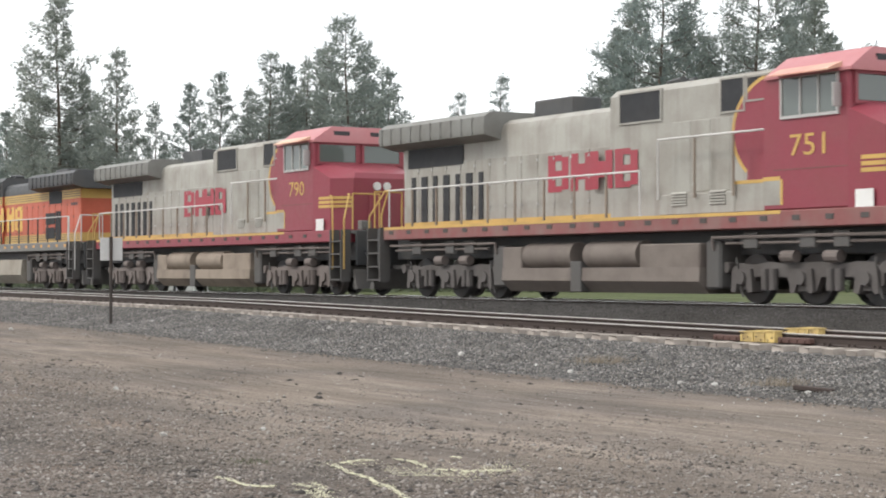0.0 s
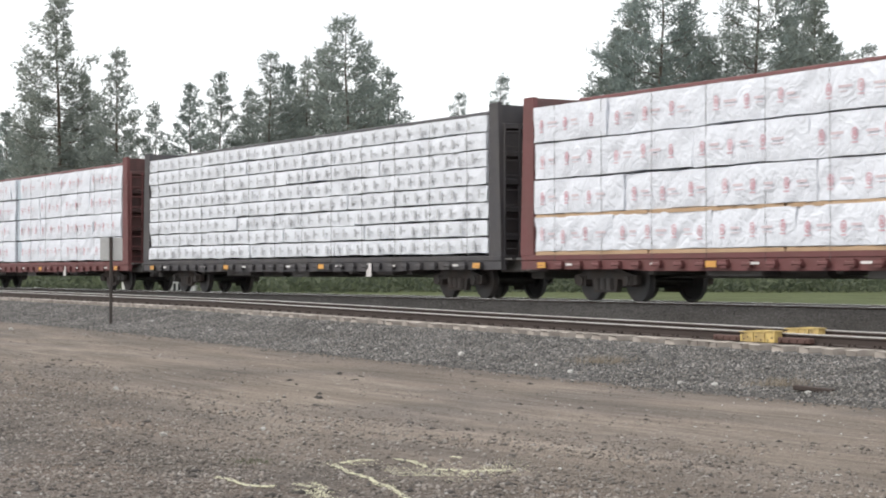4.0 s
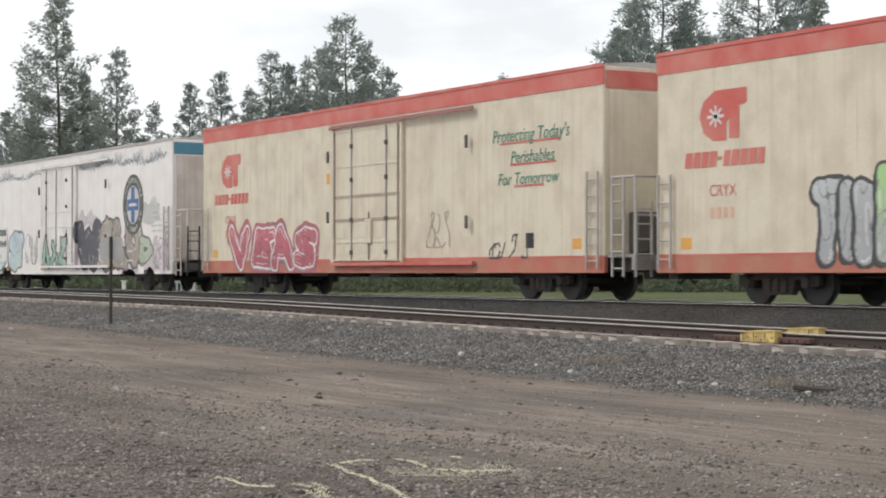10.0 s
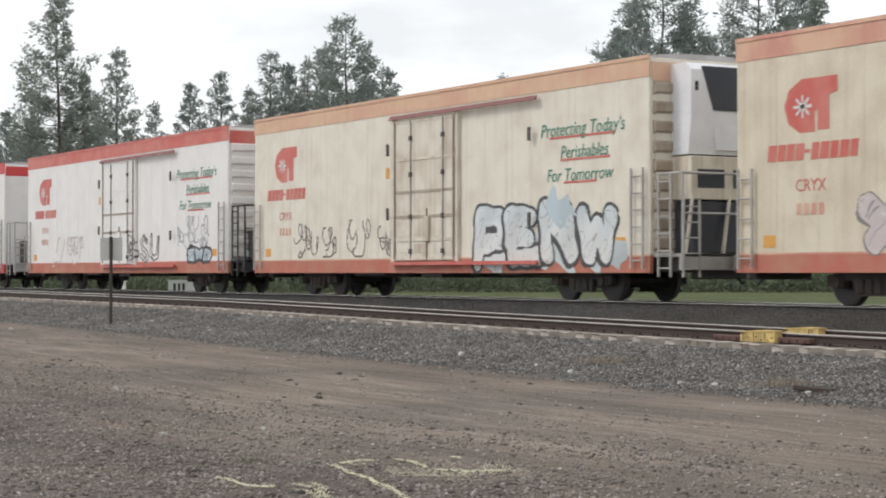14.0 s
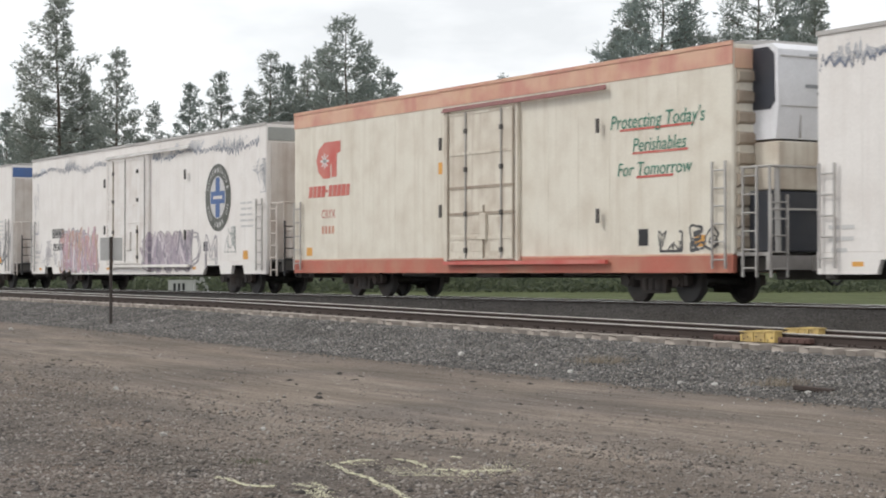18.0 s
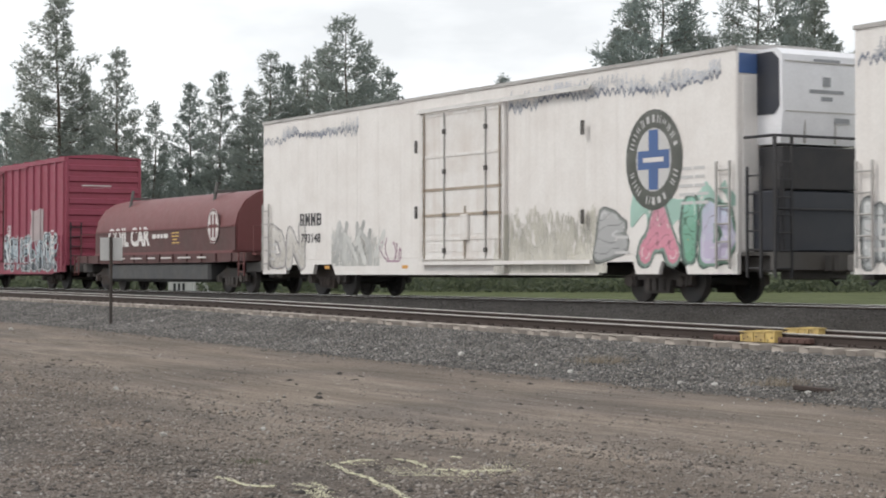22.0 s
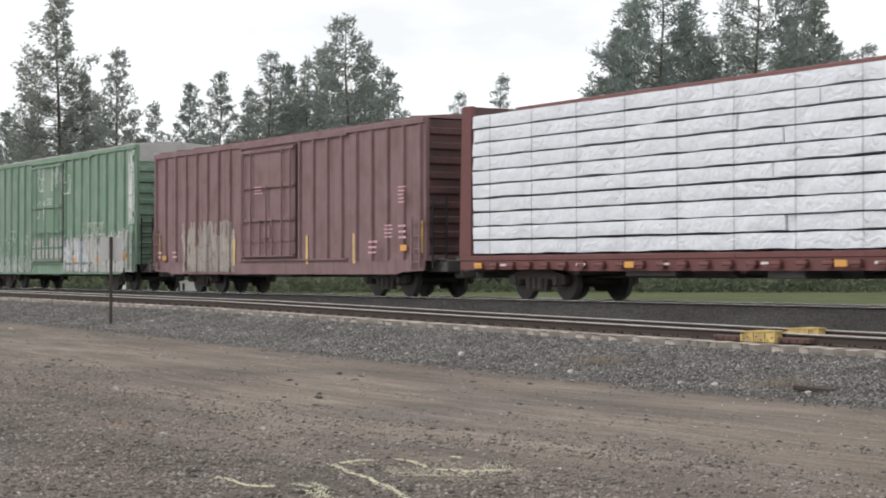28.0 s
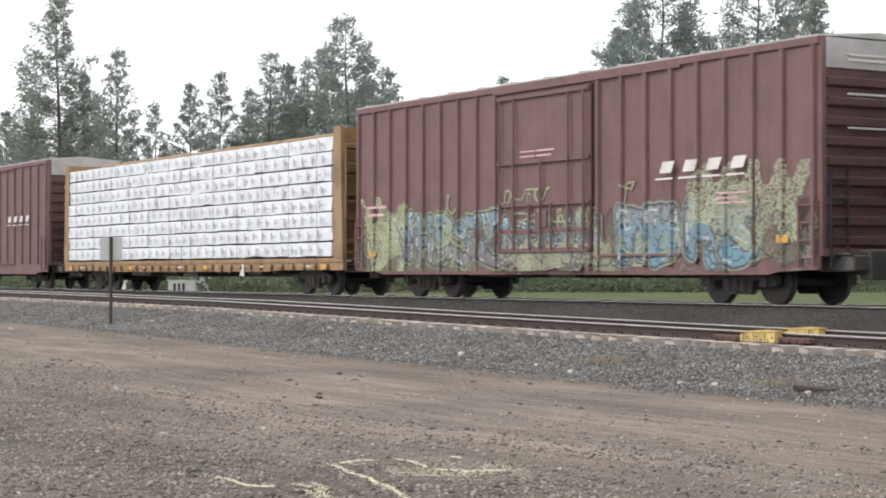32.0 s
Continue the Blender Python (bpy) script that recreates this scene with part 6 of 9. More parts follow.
# ------------------------------------------------------------------ coil car
def coil_car():
    car = thing("coil_car", "brown coil steel car with a rounded hood and white lettering", "coil car")
    h = 7.75
    under_gear(car, h, h - 2.1)
    bm = bmesh.new()
    prism(bm, [(-h, 1.02), (-h, 1.28), (h, 1.28), (h, 1.02), (h - 2.8, .98), (-h + 2.8, .98)], "y", -1.5, 1.5)
    part("frame", bm, M["coil_dark"], car)
    bm = bmesh.new()
    box(bm, -h + 3.1, h - 3.1, -1.42, 1.42, .34, 1.02, .1)
    part("trough", bm, M["loco_black"], car, "deep black trough under the deck")
    bm = bmesh.new()
    x0, x1 = -5.85, 6.85
    prof = [(-1.46, 1.3), (-1.46, 2.15), (-1.36, 2.55), (-1.1, 2.95), (-.7, 3.2), (-.2, 3.32), (.2, 3.32), (.7, 3.2), (1.1, 2.95), (1.36, 2.55), (1.46, 2.15), (1.46, 1.3)]
    prism(bm, prof, "x", x0, x1)
    bmesh.ops.bevel(bm, geom=[e for e in bm.edges if abs(e.verts[0].co.x - e.verts[1].co.x) < .01], offset=.05, segments=2, affect="EDGES")
    hood = part("hood", bm, M["coil_hood"], car, "rounded brown steel hood over the load")
    for s in (-1, 1):
        bm = bmesh.new()
        box(bm, x0 + .03, x1 - .03, min(s * 1.44, s * 1.466), max(s * 1.44, s * 1.466), 1.34, 2.12)
        part("hood_skirt", bm, M["coil_dark"], hood, "darker brown lower side of the hood")
        bm = bmesh.new()
        box(bm, x0 + .2, x1 - .2, s * 1.46 - .03, s * 1.46 + .03, 2.1, 2.16)
        box(bm, x0 + .1, x1 - .1, s * 1.47 - .04, s * 1.47 + .04, 1.28, 1.36)
        part("hood_flange", bm, M["coil_hood"], hood)
        for k in range(12):
            piece("stake_pocket", ("stake", s), lambda bm: box(bm, -.07, .07, s * 1.5 - .05, s * 1.5 + .05, 1.02, 1.27), M["coil_dark"], car, m=pose(-6.6 + k * 1.2, 0, 0))
    for x in (-3.6, 4.0):
        bm = bmesh.new()
        box(bm, x - .06, x + .06, -.9, .9, 3.3, 3.37)
        rod(bm, (x, -.95, 3.0), (x - .22, -.75, 3.62), .06, 6)
        part("lifting_bracket", bm, M["undergear"], hood)
    lettering("letters", "COIL CAR", .86, -2.45, -1.475, 1.62, -1, M["white_lettering"], car, width=4.1, bold=.04)
    bm = bmesh.new()
    bars(bm, -.3, 1.3, 1.7, 2.1, -1.475, 1, 2, words=4)
    bars(bm, -5.2, 5.8, 1.08, 1.22, -1.56, 1, 9, words=9)
    tagged(part("stencilling", bm, M["white_lettering"], car), kind="stuff")
    bm = bmesh.new()
    oval(bm, 5.15, 2.15, .48, .56, -1.49)
    em = part("emblem", bm, M["white_lettering"], car, "white oval emblem")
    bm = bmesh.new()
    for a in (-.2, .06):
        quad(bm, 5.15 + a, 5.15 + a + .14, 1.78, 2.52, -1.495)
    quad(bm, 4.8, 5.5, 2.09, 2.2, -1.496)
    oval(bm, 5.15, 2.15, .46, .54, -1.497, inner=.9)
    part("cross", bm, M["coil_hood"], em)
    bm = bmesh.new()
    bars(bm, 1.6, 2.5, 1.6, 2.05, -1.475, 4, 4, words=2)
    tagged(part("stencilling", bm, M["yellow_lettering"], car), kind="stuff")
    for s in (-1, 1):
        bm = bmesh.new()
        box(bm, s * (h - .05), s * (h + .3), -1.3, 1.3, 1.2, 1.26)
        rod(bm, (s * (h + .1), -1.3, 1.2), (s * (h + .1), -1.3, 2.1), .02, 5)
        rod(bm, (s * (h + .1), -1.3, 2.1), (s * (h + .1), 1.3, 2.1), .02, 5)
        part("end_rail", bm, M["beam_red"], car)
        ladder(car, s * (h - .2), -1.58, .55, 1.3, 3, M["beam_red"])
    bm = bmesh.new()
    rod(bm, (-h - .1, .4, 2.0), (-h - .18, .4, 2.0), .28, 14)
    rod(bm, (-h - .14, .4, 1.2), (-h - .14, .4, 2.0), .04, 6)
    part("brake_wheel", bm, M["beam_red"], car)
    return car


# ------------------------------------------------------------------ locomotives
def loco_side(bm):
    prism(bm, [(-2.2, .42), (-2.2, .72), (-1.95, .84), (-1.5, .8), (-1.0, .86), (-.5, .8), (.5, .86), (1.0, .8), (1.5, .86), (1.95, .84), (2.2, .72), (2.2, .42),
               (1.95, .3), (1.55, .3), (1.45, .56), (.5, .56), (.35, .28), (-.35, .28), (-.5, .56), (-1.45, .56), (-1.55, .3), (-1.95, .3)], "y", -.08, .08)
    for x in (-1.8, 0, 1.8):
        prism(bm, [(x - .34, .26), (x - .28, .72), (x + .28, .72), (x + .34, .26), (x + .2, .24), (x + .14, .42), (x - .14, .42), (x - .2, .24)], "y", -.15, .1)
        rod(bm, (x, -.2, .54), (x, -.05, .54), .14, 10)
    for x in (-.95, .95):
        rod(bm, (x - .12, -.13, .3), (x - .12, -.13, .72), .09, 8)
        rod(bm, (x + .12, -.13, .3), (x + .12, -.13, .72), .09, 8)
    for x in (-2.3, 2.3):
        rod(bm, (x, -.15, .75), (x, .05, .75), .12, 8)


def loco_truck(loco, x, sooty=False):
    t = piece("truck", "loco_bolster", lambda bm: (box(bm, -2.1, 2.1, -.7, .7, .5, .85, .03), rod(bm, (0, 0, .8), (0, 0, 1.2), .35, 12)), M["undergear"], loco,
              "three-axle truck, grey with dust", pose(x, 0, 0))
    for s in (-1, 1):
        piece("side_frame", ("loco_side", sooty), loco_side, M["loco_truck_sooty" if sooty else "loco_truck"], t, m=pose(0, s * 1.05, 0, 0, 0, 0 if s < 0 else 180))
        for k in (-1.8, 0, 1.8):
            piece("wheel", "wheel", wheel_shape, M["wheel_steel"], t, m=pose(k, s * .755, .52, 0, 0, 0 if s < 0 else 180) @ Matrix.Scale(1.11, 4))
        for k in (-2.0, 2.0):
            piece("sand_pipe", "sand_pipe", lambda bm: pipe(bm, [(0, 0, .95), (.05, 0, .5), (.2, 0, .15)], .025, 5), M["undergear"], t, m=pose(k, s * 1.15, 0))
    return t


def handrail(loco, x0, x1, y, z0, z1, posts, material, post_material):
    bm = bmesh.new()
    pipe(bm, [(x0, y, z0), (x0, y, z1), (x1, y, z1), (x1, y, z0)], .024, 6)
    rail = part("handrail", bm, material, loco)
    for k in range(1, posts):
        x = x0 + (x1 - x0) * k / posts
        bm = bmesh.new()
        rod(bm, (x, y, z0), (x, y, z1), .03, 5)
        part("stanchion", bm, post_material, rail)


def end_steps(loco, s, W, deck, material):
    """Steps, step well and slanted grab rails at one corner pair."""
    for side in (-1, 1):
        bm = bmesh.new()
        for k in range(4):
            z = .45 + k * .36
            box(bm, *sorted((s * 9.72, s * 10.32)), side * (W - .02) - .12, side * (W - .02) + .12, z - .02, z + .02)
        box(bm, s * 9.68 - .03, s * 9.68 + .03, side * (W - .05) - .15, side * (W - .05) + .15, .4, deck)
        box(bm, s * 10.36 - .02, s * 10.36 + .02, side * (W - .05) - .15, side * (W - .05) + .15, .4, deck)
        part("steps", bm, M["undergear"], loco)
        bm = bmesh.new()
        pipe(bm, [(s * 9.7, side * (W + .02), .75), (s * 9.7, side * (W + .02), deck + .35), (s * 9.5, side * (W - .06), deck + .95), (s * 9.4, side * (W - .06), deck + .98)], .026)
        part("grab_rail", bm, material, loco)
        bm = bmesh.new()
        pipe(bm, [(s * 10.4, side * (W + .02), .75), (s * 10.4, side * (W + .02), deck + .3), (s * 10.1, side * (W - .3), deck + 1.0), (s * 9.75, side * (W - .45), deck + 1.02)], .026)
        part("grab_rail", bm, material, loco)
    bm = bmesh.new()
    box(bm, *sorted((s * 10.45, s * 10.55)), -1.2, 1.2, .85, deck - .02, .02)
    part("end_plate", bm, M["loco_black"], loco)
    bm = bmesh.new()
    prism(bm, [(s * 10.55, .2), (s * 10.55, .75), (s * 10.8, .2)], "y", -1.3, 1.3)
    part("snow_plough", bm, M["undergear"], loco)
    bm = bmesh.new()
    pipe(bm, [(s * 10.5, -1.3, deck), (s * 10.5, -1.3, deck + 1.0), (s * 10.5, -.45, deck + 1.0), (s * 10.5, -.45, deck)], .024)
    part("end_rail", bm, material, loco)
    bm = bmesh.new()
    pipe(bm, [(s * 10.5, 1.3, deck), (s * 10.5, 1.3, deck + 1.0), (s * 10.5, .45, deck + 1.0), (s * 10.5, .45, deck)], .024)
    part("end_rail", bm, material, loco)


def hull(bm, pts):
    """The closed convex skin round a few corner points."""
    bmesh.ops.convex_hull(bm, input=[bm.verts.new(p) for p in pts])


def mirrored(pts):
    return [p for q in pts for p in (q, (q[0], -q[1], q[2]))]


def mark(bm, x, z, w, h, y, kind):
    """One heavy block of the big owner's mark, with slots that open in turn to its inside or its edges."""
    a, b = x + w * .36, x + w * .68
    if kind == 0:
        quad(bm, x, a, z, z + h, y), quad(bm, b, x + w, z + h * .06, z + h * .94, y)
        for q in (0, .42, .84):
            quad(bm, a, b, z + h * q, z + h * (q + .16), y)
    else:
        quad(bm, x, a, z, z + h, y), quad(bm, b, x + w, z, z + h, y)
        quad(bm, a, b, z + h * .3, z + h * .72, y)


def locomotive(label, body, cab, top, sill, livery, number):
    """A six-axle diesel with a wide nose, its front towards +x."""
    lo = thing("locomotive", label, "locomotive", "locomotives of the train")
    up, orange, bonnet = livery == "armour", livery == "orange", livery == "warbonnet"
    deck, W = (1.74 if up else 1.86), 1.5
    bm = bmesh.new()
    box(bm, -9.65, 9.6, -W, W, deck - (.13 if up else .34), deck, .02)
    part("walkway", bm, M[sill], lo)
    for s in (-1, 1):
        bm = bmesh.new()
        box(bm, *sorted((s * 9.6, s * 10.5)), -.95, .95, deck - .1, deck - .01, .01)
        part("end_deck", bm, M["undergear"], lo)
    bm = bmesh.new()
    box(bm, -10.2, 10.2, -.75, .75, 1.0, deck - .15, .02)
    part("underframe", bm, M["loco_black"], lo)
    for s in (-1, 1):
        loco_truck(lo, s * 6.75, up or number == "751")
        piece("coupler", "coupler", coupler_shape, M["undergear"], lo, m=pose(s * 10.5, 0, 0, 0, 0, 0 if s > 0 else 180))
        end_steps(lo, s, W, deck, M["loco_yellow"] if bonnet else M["rail_white"])
    # engine hood
    hw = .97 if up else .95
    crest, join = (4.84, 3.36) if up else (4.42, .2)
    rear = -9.5 if up else -9.46
    bm = bmesh.new()
    prism(bm, [(-hw, deck), (-hw, crest - .3), (-hw + .06, crest - .12), (-hw + .24, crest), (hw - .24, crest), (hw - .06, crest - .12), (hw, crest - .3), (hw, deck)], "x", rear, join)
    part("hood", bm, M[body], lo)
    for x in np.arange(rear + .45, join - .3, .72):
        for s in (-1, 1):
            piece("hood_door", ("hood_door", s, deck), lambda bm: box(bm, -.335, .335, s * hw - .014, s * hw + .014, deck + .1, 3.5, .01), M[body], lo, m=pose(x, 0, 0))
    for s in (-1, 1):
        bm = bmesh.new()
        for x in np.arange(rear + .78, join - .3, .72):
            for z in (2.3, 2.85, 3.35):
                box(bm, x - .025, x + .025, s * hw - .03, s * hw + .03, z - .035, z + .035)
        tagged(part("door_latches", bm, M["galvanised" if bonnet else "undergear"], lo), kind="stuff")
    if not bonnet:
        base = 4.24 if up else 3.93
        bm = bmesh.new()
        prism(bm, [(-hw - .016, base), (-hw - .016, crest - .29), (-hw + .05, crest - .1), (-hw + .23, crest + .02), (hw - .23, crest + .02), (hw - .05, crest - .1), (hw + .016, crest - .29), (hw + .016, base)], "x",
              -4.5, 1.3 if up else join)
        part("hood_top", bm, M[top], lo)
    # taller section behind the cab
    sw, s0, peak = (1.2, 3.36, 4.8) if up else (1.05, .2, 4.74)
    bm = bmesh.new()
    prism(bm, [(-sw, deck), (-sw, peak - .16), (-sw + .2, peak), (sw - .2, peak), (sw, peak - .16), (sw, deck)], "x", s0, 6.0)
    part("equipment_section", bm, M[body], lo)
    if not bonnet:
        base = 4.2 if up else 3.93
        bm = bmesh.new()
        prism(bm, [(-sw - .015, base), (-sw - .015, peak - .15), (-sw + .19, peak + .015), (sw - .19, peak + .015), (sw + .015, peak - .15), (sw + .015, base)], "x", s0 - .015, 5.985)
        part("section_top", bm, M[top], lo)
    if up:
        bm = bmesh.new()
        prism(bm, [(-.99, 4.0), (-.99, 4.6), (-.75, 4.87), (.75, 4.87), (.99, 4.6), (.99, 4.0)], "x", 1.3, 3.36)
        part("blower_housing", bm, M[top], lo)
    for s in (-1, 1):
        if up:
            # intakes; the middle one is a flat dark panel painting the recess behind the cab
            vents = [(3.56, 5.1, 3.62, 4.2, 1.215), (5.3, 5.92, 3.82, 4.45, 1.217), (1.5, 3.3, 3.96, 4.74, .995)]
        elif orange:
            vents = [(.44, 1.85, 3.97, 4.56, 1.068)]
        else:
            vents = [(.6, 2.08, 3.97, 4.6, 1.055), (4.16, 4.87, 3.97, 4.62, 1.055), (5.0, 5.7, 4.15, 4.6, 1.055)]
        for x0, x1, z0, z1, yy in vents:
            bm = bmesh.new()
            box(bm, x0, x1, s * yy - .012, s * yy + .012, z0, z1)
            grid = part("air_intake", bm, M["vent_dark"], lo)
            bm = bmesh.new()
            for a, b, c, d in ((x0 - .05, x1 + .05, z1, z1 + .04), (x0 - .05, x1 + .05, z0 - .04, z0), (x0 - .05, x0, z0, z1), (x1, x1 + .05, z0, z1)):
                box(bm, a, b, s * yy - .03, s * yy + .03, c, d)
            part("intake_frame", bm, M[body if bonnet else top], grid)
        if orange:
            for x0, x1 in ((4.86, 5.66), (3.98, 4.66)):
                bm = bmesh.new()
                for a, b, c, d in ((x0, x1, 4.6, 4.65), (x0, x1, 4.1, 4.14), (x0, x0 + .05, 4.1, 4.65), (x1 - .05, x1, 4.1, 4.65), (x0, x1, 4.36, 4.39)):
                    box(bm, a, b, s * 1.08 - .02, s * 1.08 + .02, c, d)
                part("filter_frame", bm, M["loco_grey"], lo)
            bm = bmesh.new()
            box(bm, 4.36, 5.96, *sorted((s * 1.0, s * 1.35)), deck, 3.56, .03)
            locker = part("side_cabinet", bm, M[body], lo)
            bm = bmesh.new()
            box(bm, 4.85, 5.38, s * 1.36 - .014, s * 1.36 + .014, 2.5, 3.36)
            for k in range(9):
                box(bm, 4.85, 5.38, s * 1.37 - .02, s * 1.37 + .02, 2.54 + k * .09, 2.57 + k * .09)
            part("louvre_panel", bm, M["boxcar_faded"], locker)
            bm = bmesh.new()
            pipe(bm, [(6.2, s * 1.42, 4.36), (4.3, s * 1.42, 4.32), (4.3, s * 1.42, deck)], .02, 6)
            part("upper_rail", bm, M["loco_grey"], lo)
            bm = bmesh.new()
            # white panel paints the sky seen through the rear cab window
            box(bm, 5.62, 5.95, s * 1.3 - .02, s * 1.3 + .02, 3.98, 4.28)
            part("rear_window", bm, M["white_paint"], lo)
        elif bonnet:
            for x0, x1, z1 in ((2.42, 4.9, 2.3), (4.9, 6.02, 2.5)):
                bm = bmesh.new()
                box(bm, x0, x1, *sorted((s * 1.0, s * 1.34)), deck, z1, .02)
                part("battery_box", bm, M[body], lo)
            for x in (3.09, 4.37):
                bm = bmesh.new()
                for k in range(5):
                    prism(bm, [(s * 1.33, 2.06 + k * .06), (s * 1.375, 2.06 + k * .06), (s * 1.33, 2.105 + k * .06)], "x", x - .26, x + .26)
                part("louvre", bm, M[body], lo)
            for x in np.arange(2.6, 5.8, .66):
                piece("section_door", ("section_door", s), lambda bm: box(bm, -.31, .31, s * 1.05 - .012, s * 1.05 + .012, 2.35, 3.86, .01), M[body], lo, m=pose(x + .2, 0, 0))
        else:
            bm = bmesh.new()
            box(bm, 2.55, 3.1, *sorted((s * .9, s * 1.36)), deck, 2.62, .02)
            box(bm, 3.1, 5.6, *sorted((s * .9, s * 1.44)), deck, 2.6, .02)
            locker = part("battery_box", bm, M[body], lo)
            bm = bmesh.new()
            for x in (3.35, 3.6, 3.85, 4.4, 4.65, 4.9):
                for z in (2.3, 2.4):
                    box(bm, x, x + .18, s * 1.445 - .006, s * 1.445 + .006, z, z + .045)
            part("battery_slots", bm, M["vent_dark"], locker)
            # brown post standing against the hood side
            bm = bmesh.new()
            box(bm, 1.3, 1.68, *sorted((s * .9, s * 1.03)), deck, 3.98, .015)
            part("air_duct", bm, M["rusted_yellow"], lo, "rust-brown post down the hood side")
            for x0, x1 in ((6.2, 6.85), (7.0, 8.25)):
                bm = bmesh.new()
                box(bm, x0, x1, s * 1.51 - .02, s * 1.51 + .02, 1.84, 2.52, .01)
                panel = part("cab_panel", bm, M["armour_yellow"], lo)
                bm = bmesh.new()
                for k in range(7):
                    for a in np.arange(x0 + .12, x1 - .3, .42):
                        box(bm, a, a + .34, s * 1.53 - .008, s * 1.53 + .008, 1.92 + k * .075, 1.955 + k * .075)
                part("panel_louvres", bm, M["undergear"], panel)
    # radiator wings
    bm = bmesh.new()
    if up:
        prism(bm, [(-.94, 3.5), (-1.34, 4.5), (-1.34, 4.66), (-1.02, 4.86), (1.02, 4.86), (1.34, 4.66), (1.34, 4.5), (.94, 3.5)], "x", -9.5, -4.55)
    else:
        prism(bm, [(-.95, 3.93), (-1.44, 4.06), (-1.47, 4.2), (-1.45, 4.5), (-1.24, 4.63), (1.24, 4.63), (1.45, 4.5), (1.47, 4.2), (1.44, 4.06), (.95, 3.93)], "x", -9.97, -4.56)
    wing = part("radiator_wing", bm, M["wing_grey" if bonnet else top], lo)
    if not up:
        bm = bmesh.new()
        for k in range(10):
            for s in (-1, 1):
                box(bm, -9.8 + k * .52, -9.78 + k * .52, *sorted((s * 1.4, s * 1.482)), 4.08, 4.5)
        part("wing_seams", bm, M["loco_grey" if bonnet else "vent_dark"], wing)
    if up:
        bm = bmesh.new()
        prism(bm, [(-1.0, deck), (-1.0, 3.5), (-1.32, 4.5), (-1.3, 4.64), (-1.0, 4.82), (1.0, 4.82), (1.3, 4.64), (1.32, 4.5), (1.0, 3.5), (1.0, deck)], "x", -9.76, -9.51)
        part("hood_end", bm, M["rusted_yellow"], lo, "rust-streaked yellow rear end of the hood")
    for s in (-1, 1):
        bm = bmesh.new()
        if up:
            prism(bm, [(s * .97, 3.53), (s * 1.352, 4.5), (s * 1.366, 4.5), (s * .985, 3.51)], "x", -9.45, -4.6)
            box(bm, -9.46, -8.5, s * .985 - .01, s * .985 + .012, 2.6, 3.56)
        else:
            box(bm, *((-7.3, -5.8) if orange else (-9.2, -6.35)), s * .97 - .01, s * .97 + .02, 3.42, 3.92)
        part("radiator_grille", bm, M["vent_dark"], lo)
        if bonnet:
            vents = [(-8.9 + k * .57, .15 if k % 2 else .1, 1.98, 3.18) for k in range(7)]
        elif orange:
            vents = [(x, .27, z, z + .46) for x in (-5.62, -6.2) for z in (2.02, 2.6)] + [(x, .14, 1.95, 3.12) for x in (-6.7, -7.05)]
        else:
            vents = []
        for x, w, z0, z1 in vents:
            bm = bmesh.new()
            box(bm, x - w, x + w, s * .98 - .01, s * .98 + .01, z0, z1)
            part("engine_vent", bm, M["vent_dark"], lo)
    bm = bmesh.new()
    if up:
        box(bm, -3.6, -2.6, -.4, .4, 4.83, 5.0, .03)
    else:
        box(bm, *((-6.4, -4.9) if orange else (-3.9, -2.2)), -.42, .42, 4.38, 4.86, .03)
    part("exhaust_housing", bm, M["loco_black"], lo)
    bm = bmesh.new()
    rod(bm, (1.2, -.2, 4.86), (1.2, .2, 4.86), .07, 8)
    for yy, l in ((-.16, .5), (0, .4), (.16, .55)):
        rod(bm, (1.2, yy, 4.9), (1.2 + l, yy, 4.9), .03, 8, .08)
    part("horn", bm, M["loco_black"], lo)
    # cab with roof, nose and windows
    bm = bmesh.new()
    box(bm, 5.98, 8.45, -1.5, 1.5, deck, 4.47, .03)
    cabin = part("cab", bm, M[cab], lo)
    bm = bmesh.new()
    if up:
        hull(bm, mirrored([(5.7, 1.52, 4.46), (8.5, 1.52, 4.3), (5.7, 1.52, 4.52), (8.55, 1.52, 4.36), (5.6, 1.0, 4.8), (8.3, 1.0, 4.72)]))
    else:
        hull(bm, mirrored([(6.1, 1.56, 4.42), (8.56, 1.56, 4.42), (6.1, 1.56, 4.48), (8.56, 1.56, 4.48), (6.0, .88, 4.9), (8.4, .88, 4.9)]))
    part("cab_roof", bm, M["roof_pale" if up else "roof_salmon" if orange else "roof_pink"], cabin)
    bm = bmesh.new()
    if up:
        hull(bm, mirrored([(8.4, 1.5, deck), (8.4, 1.5, 3.62), (9.35, 1.42, deck), (9.3, 1.42, 3.36), (9.66, 1.1, deck), (9.62, 1.05, 3.42), (8.4, 1.2, 3.74), (9.4, 1.0, 3.56)]))
    else:
        hull(bm, mirrored([(8.4, 1.5, deck), (8.4, 1.5, 3.72), (9.3, 1.4, deck), (9.3, 1.4, 3.34), (9.8, .95, deck), (9.8, .9, 3.34), (8.4, 1.1, 3.86), (9.7, .8, 3.5)]))
    nose = part("nose", bm, M[cab], lo)
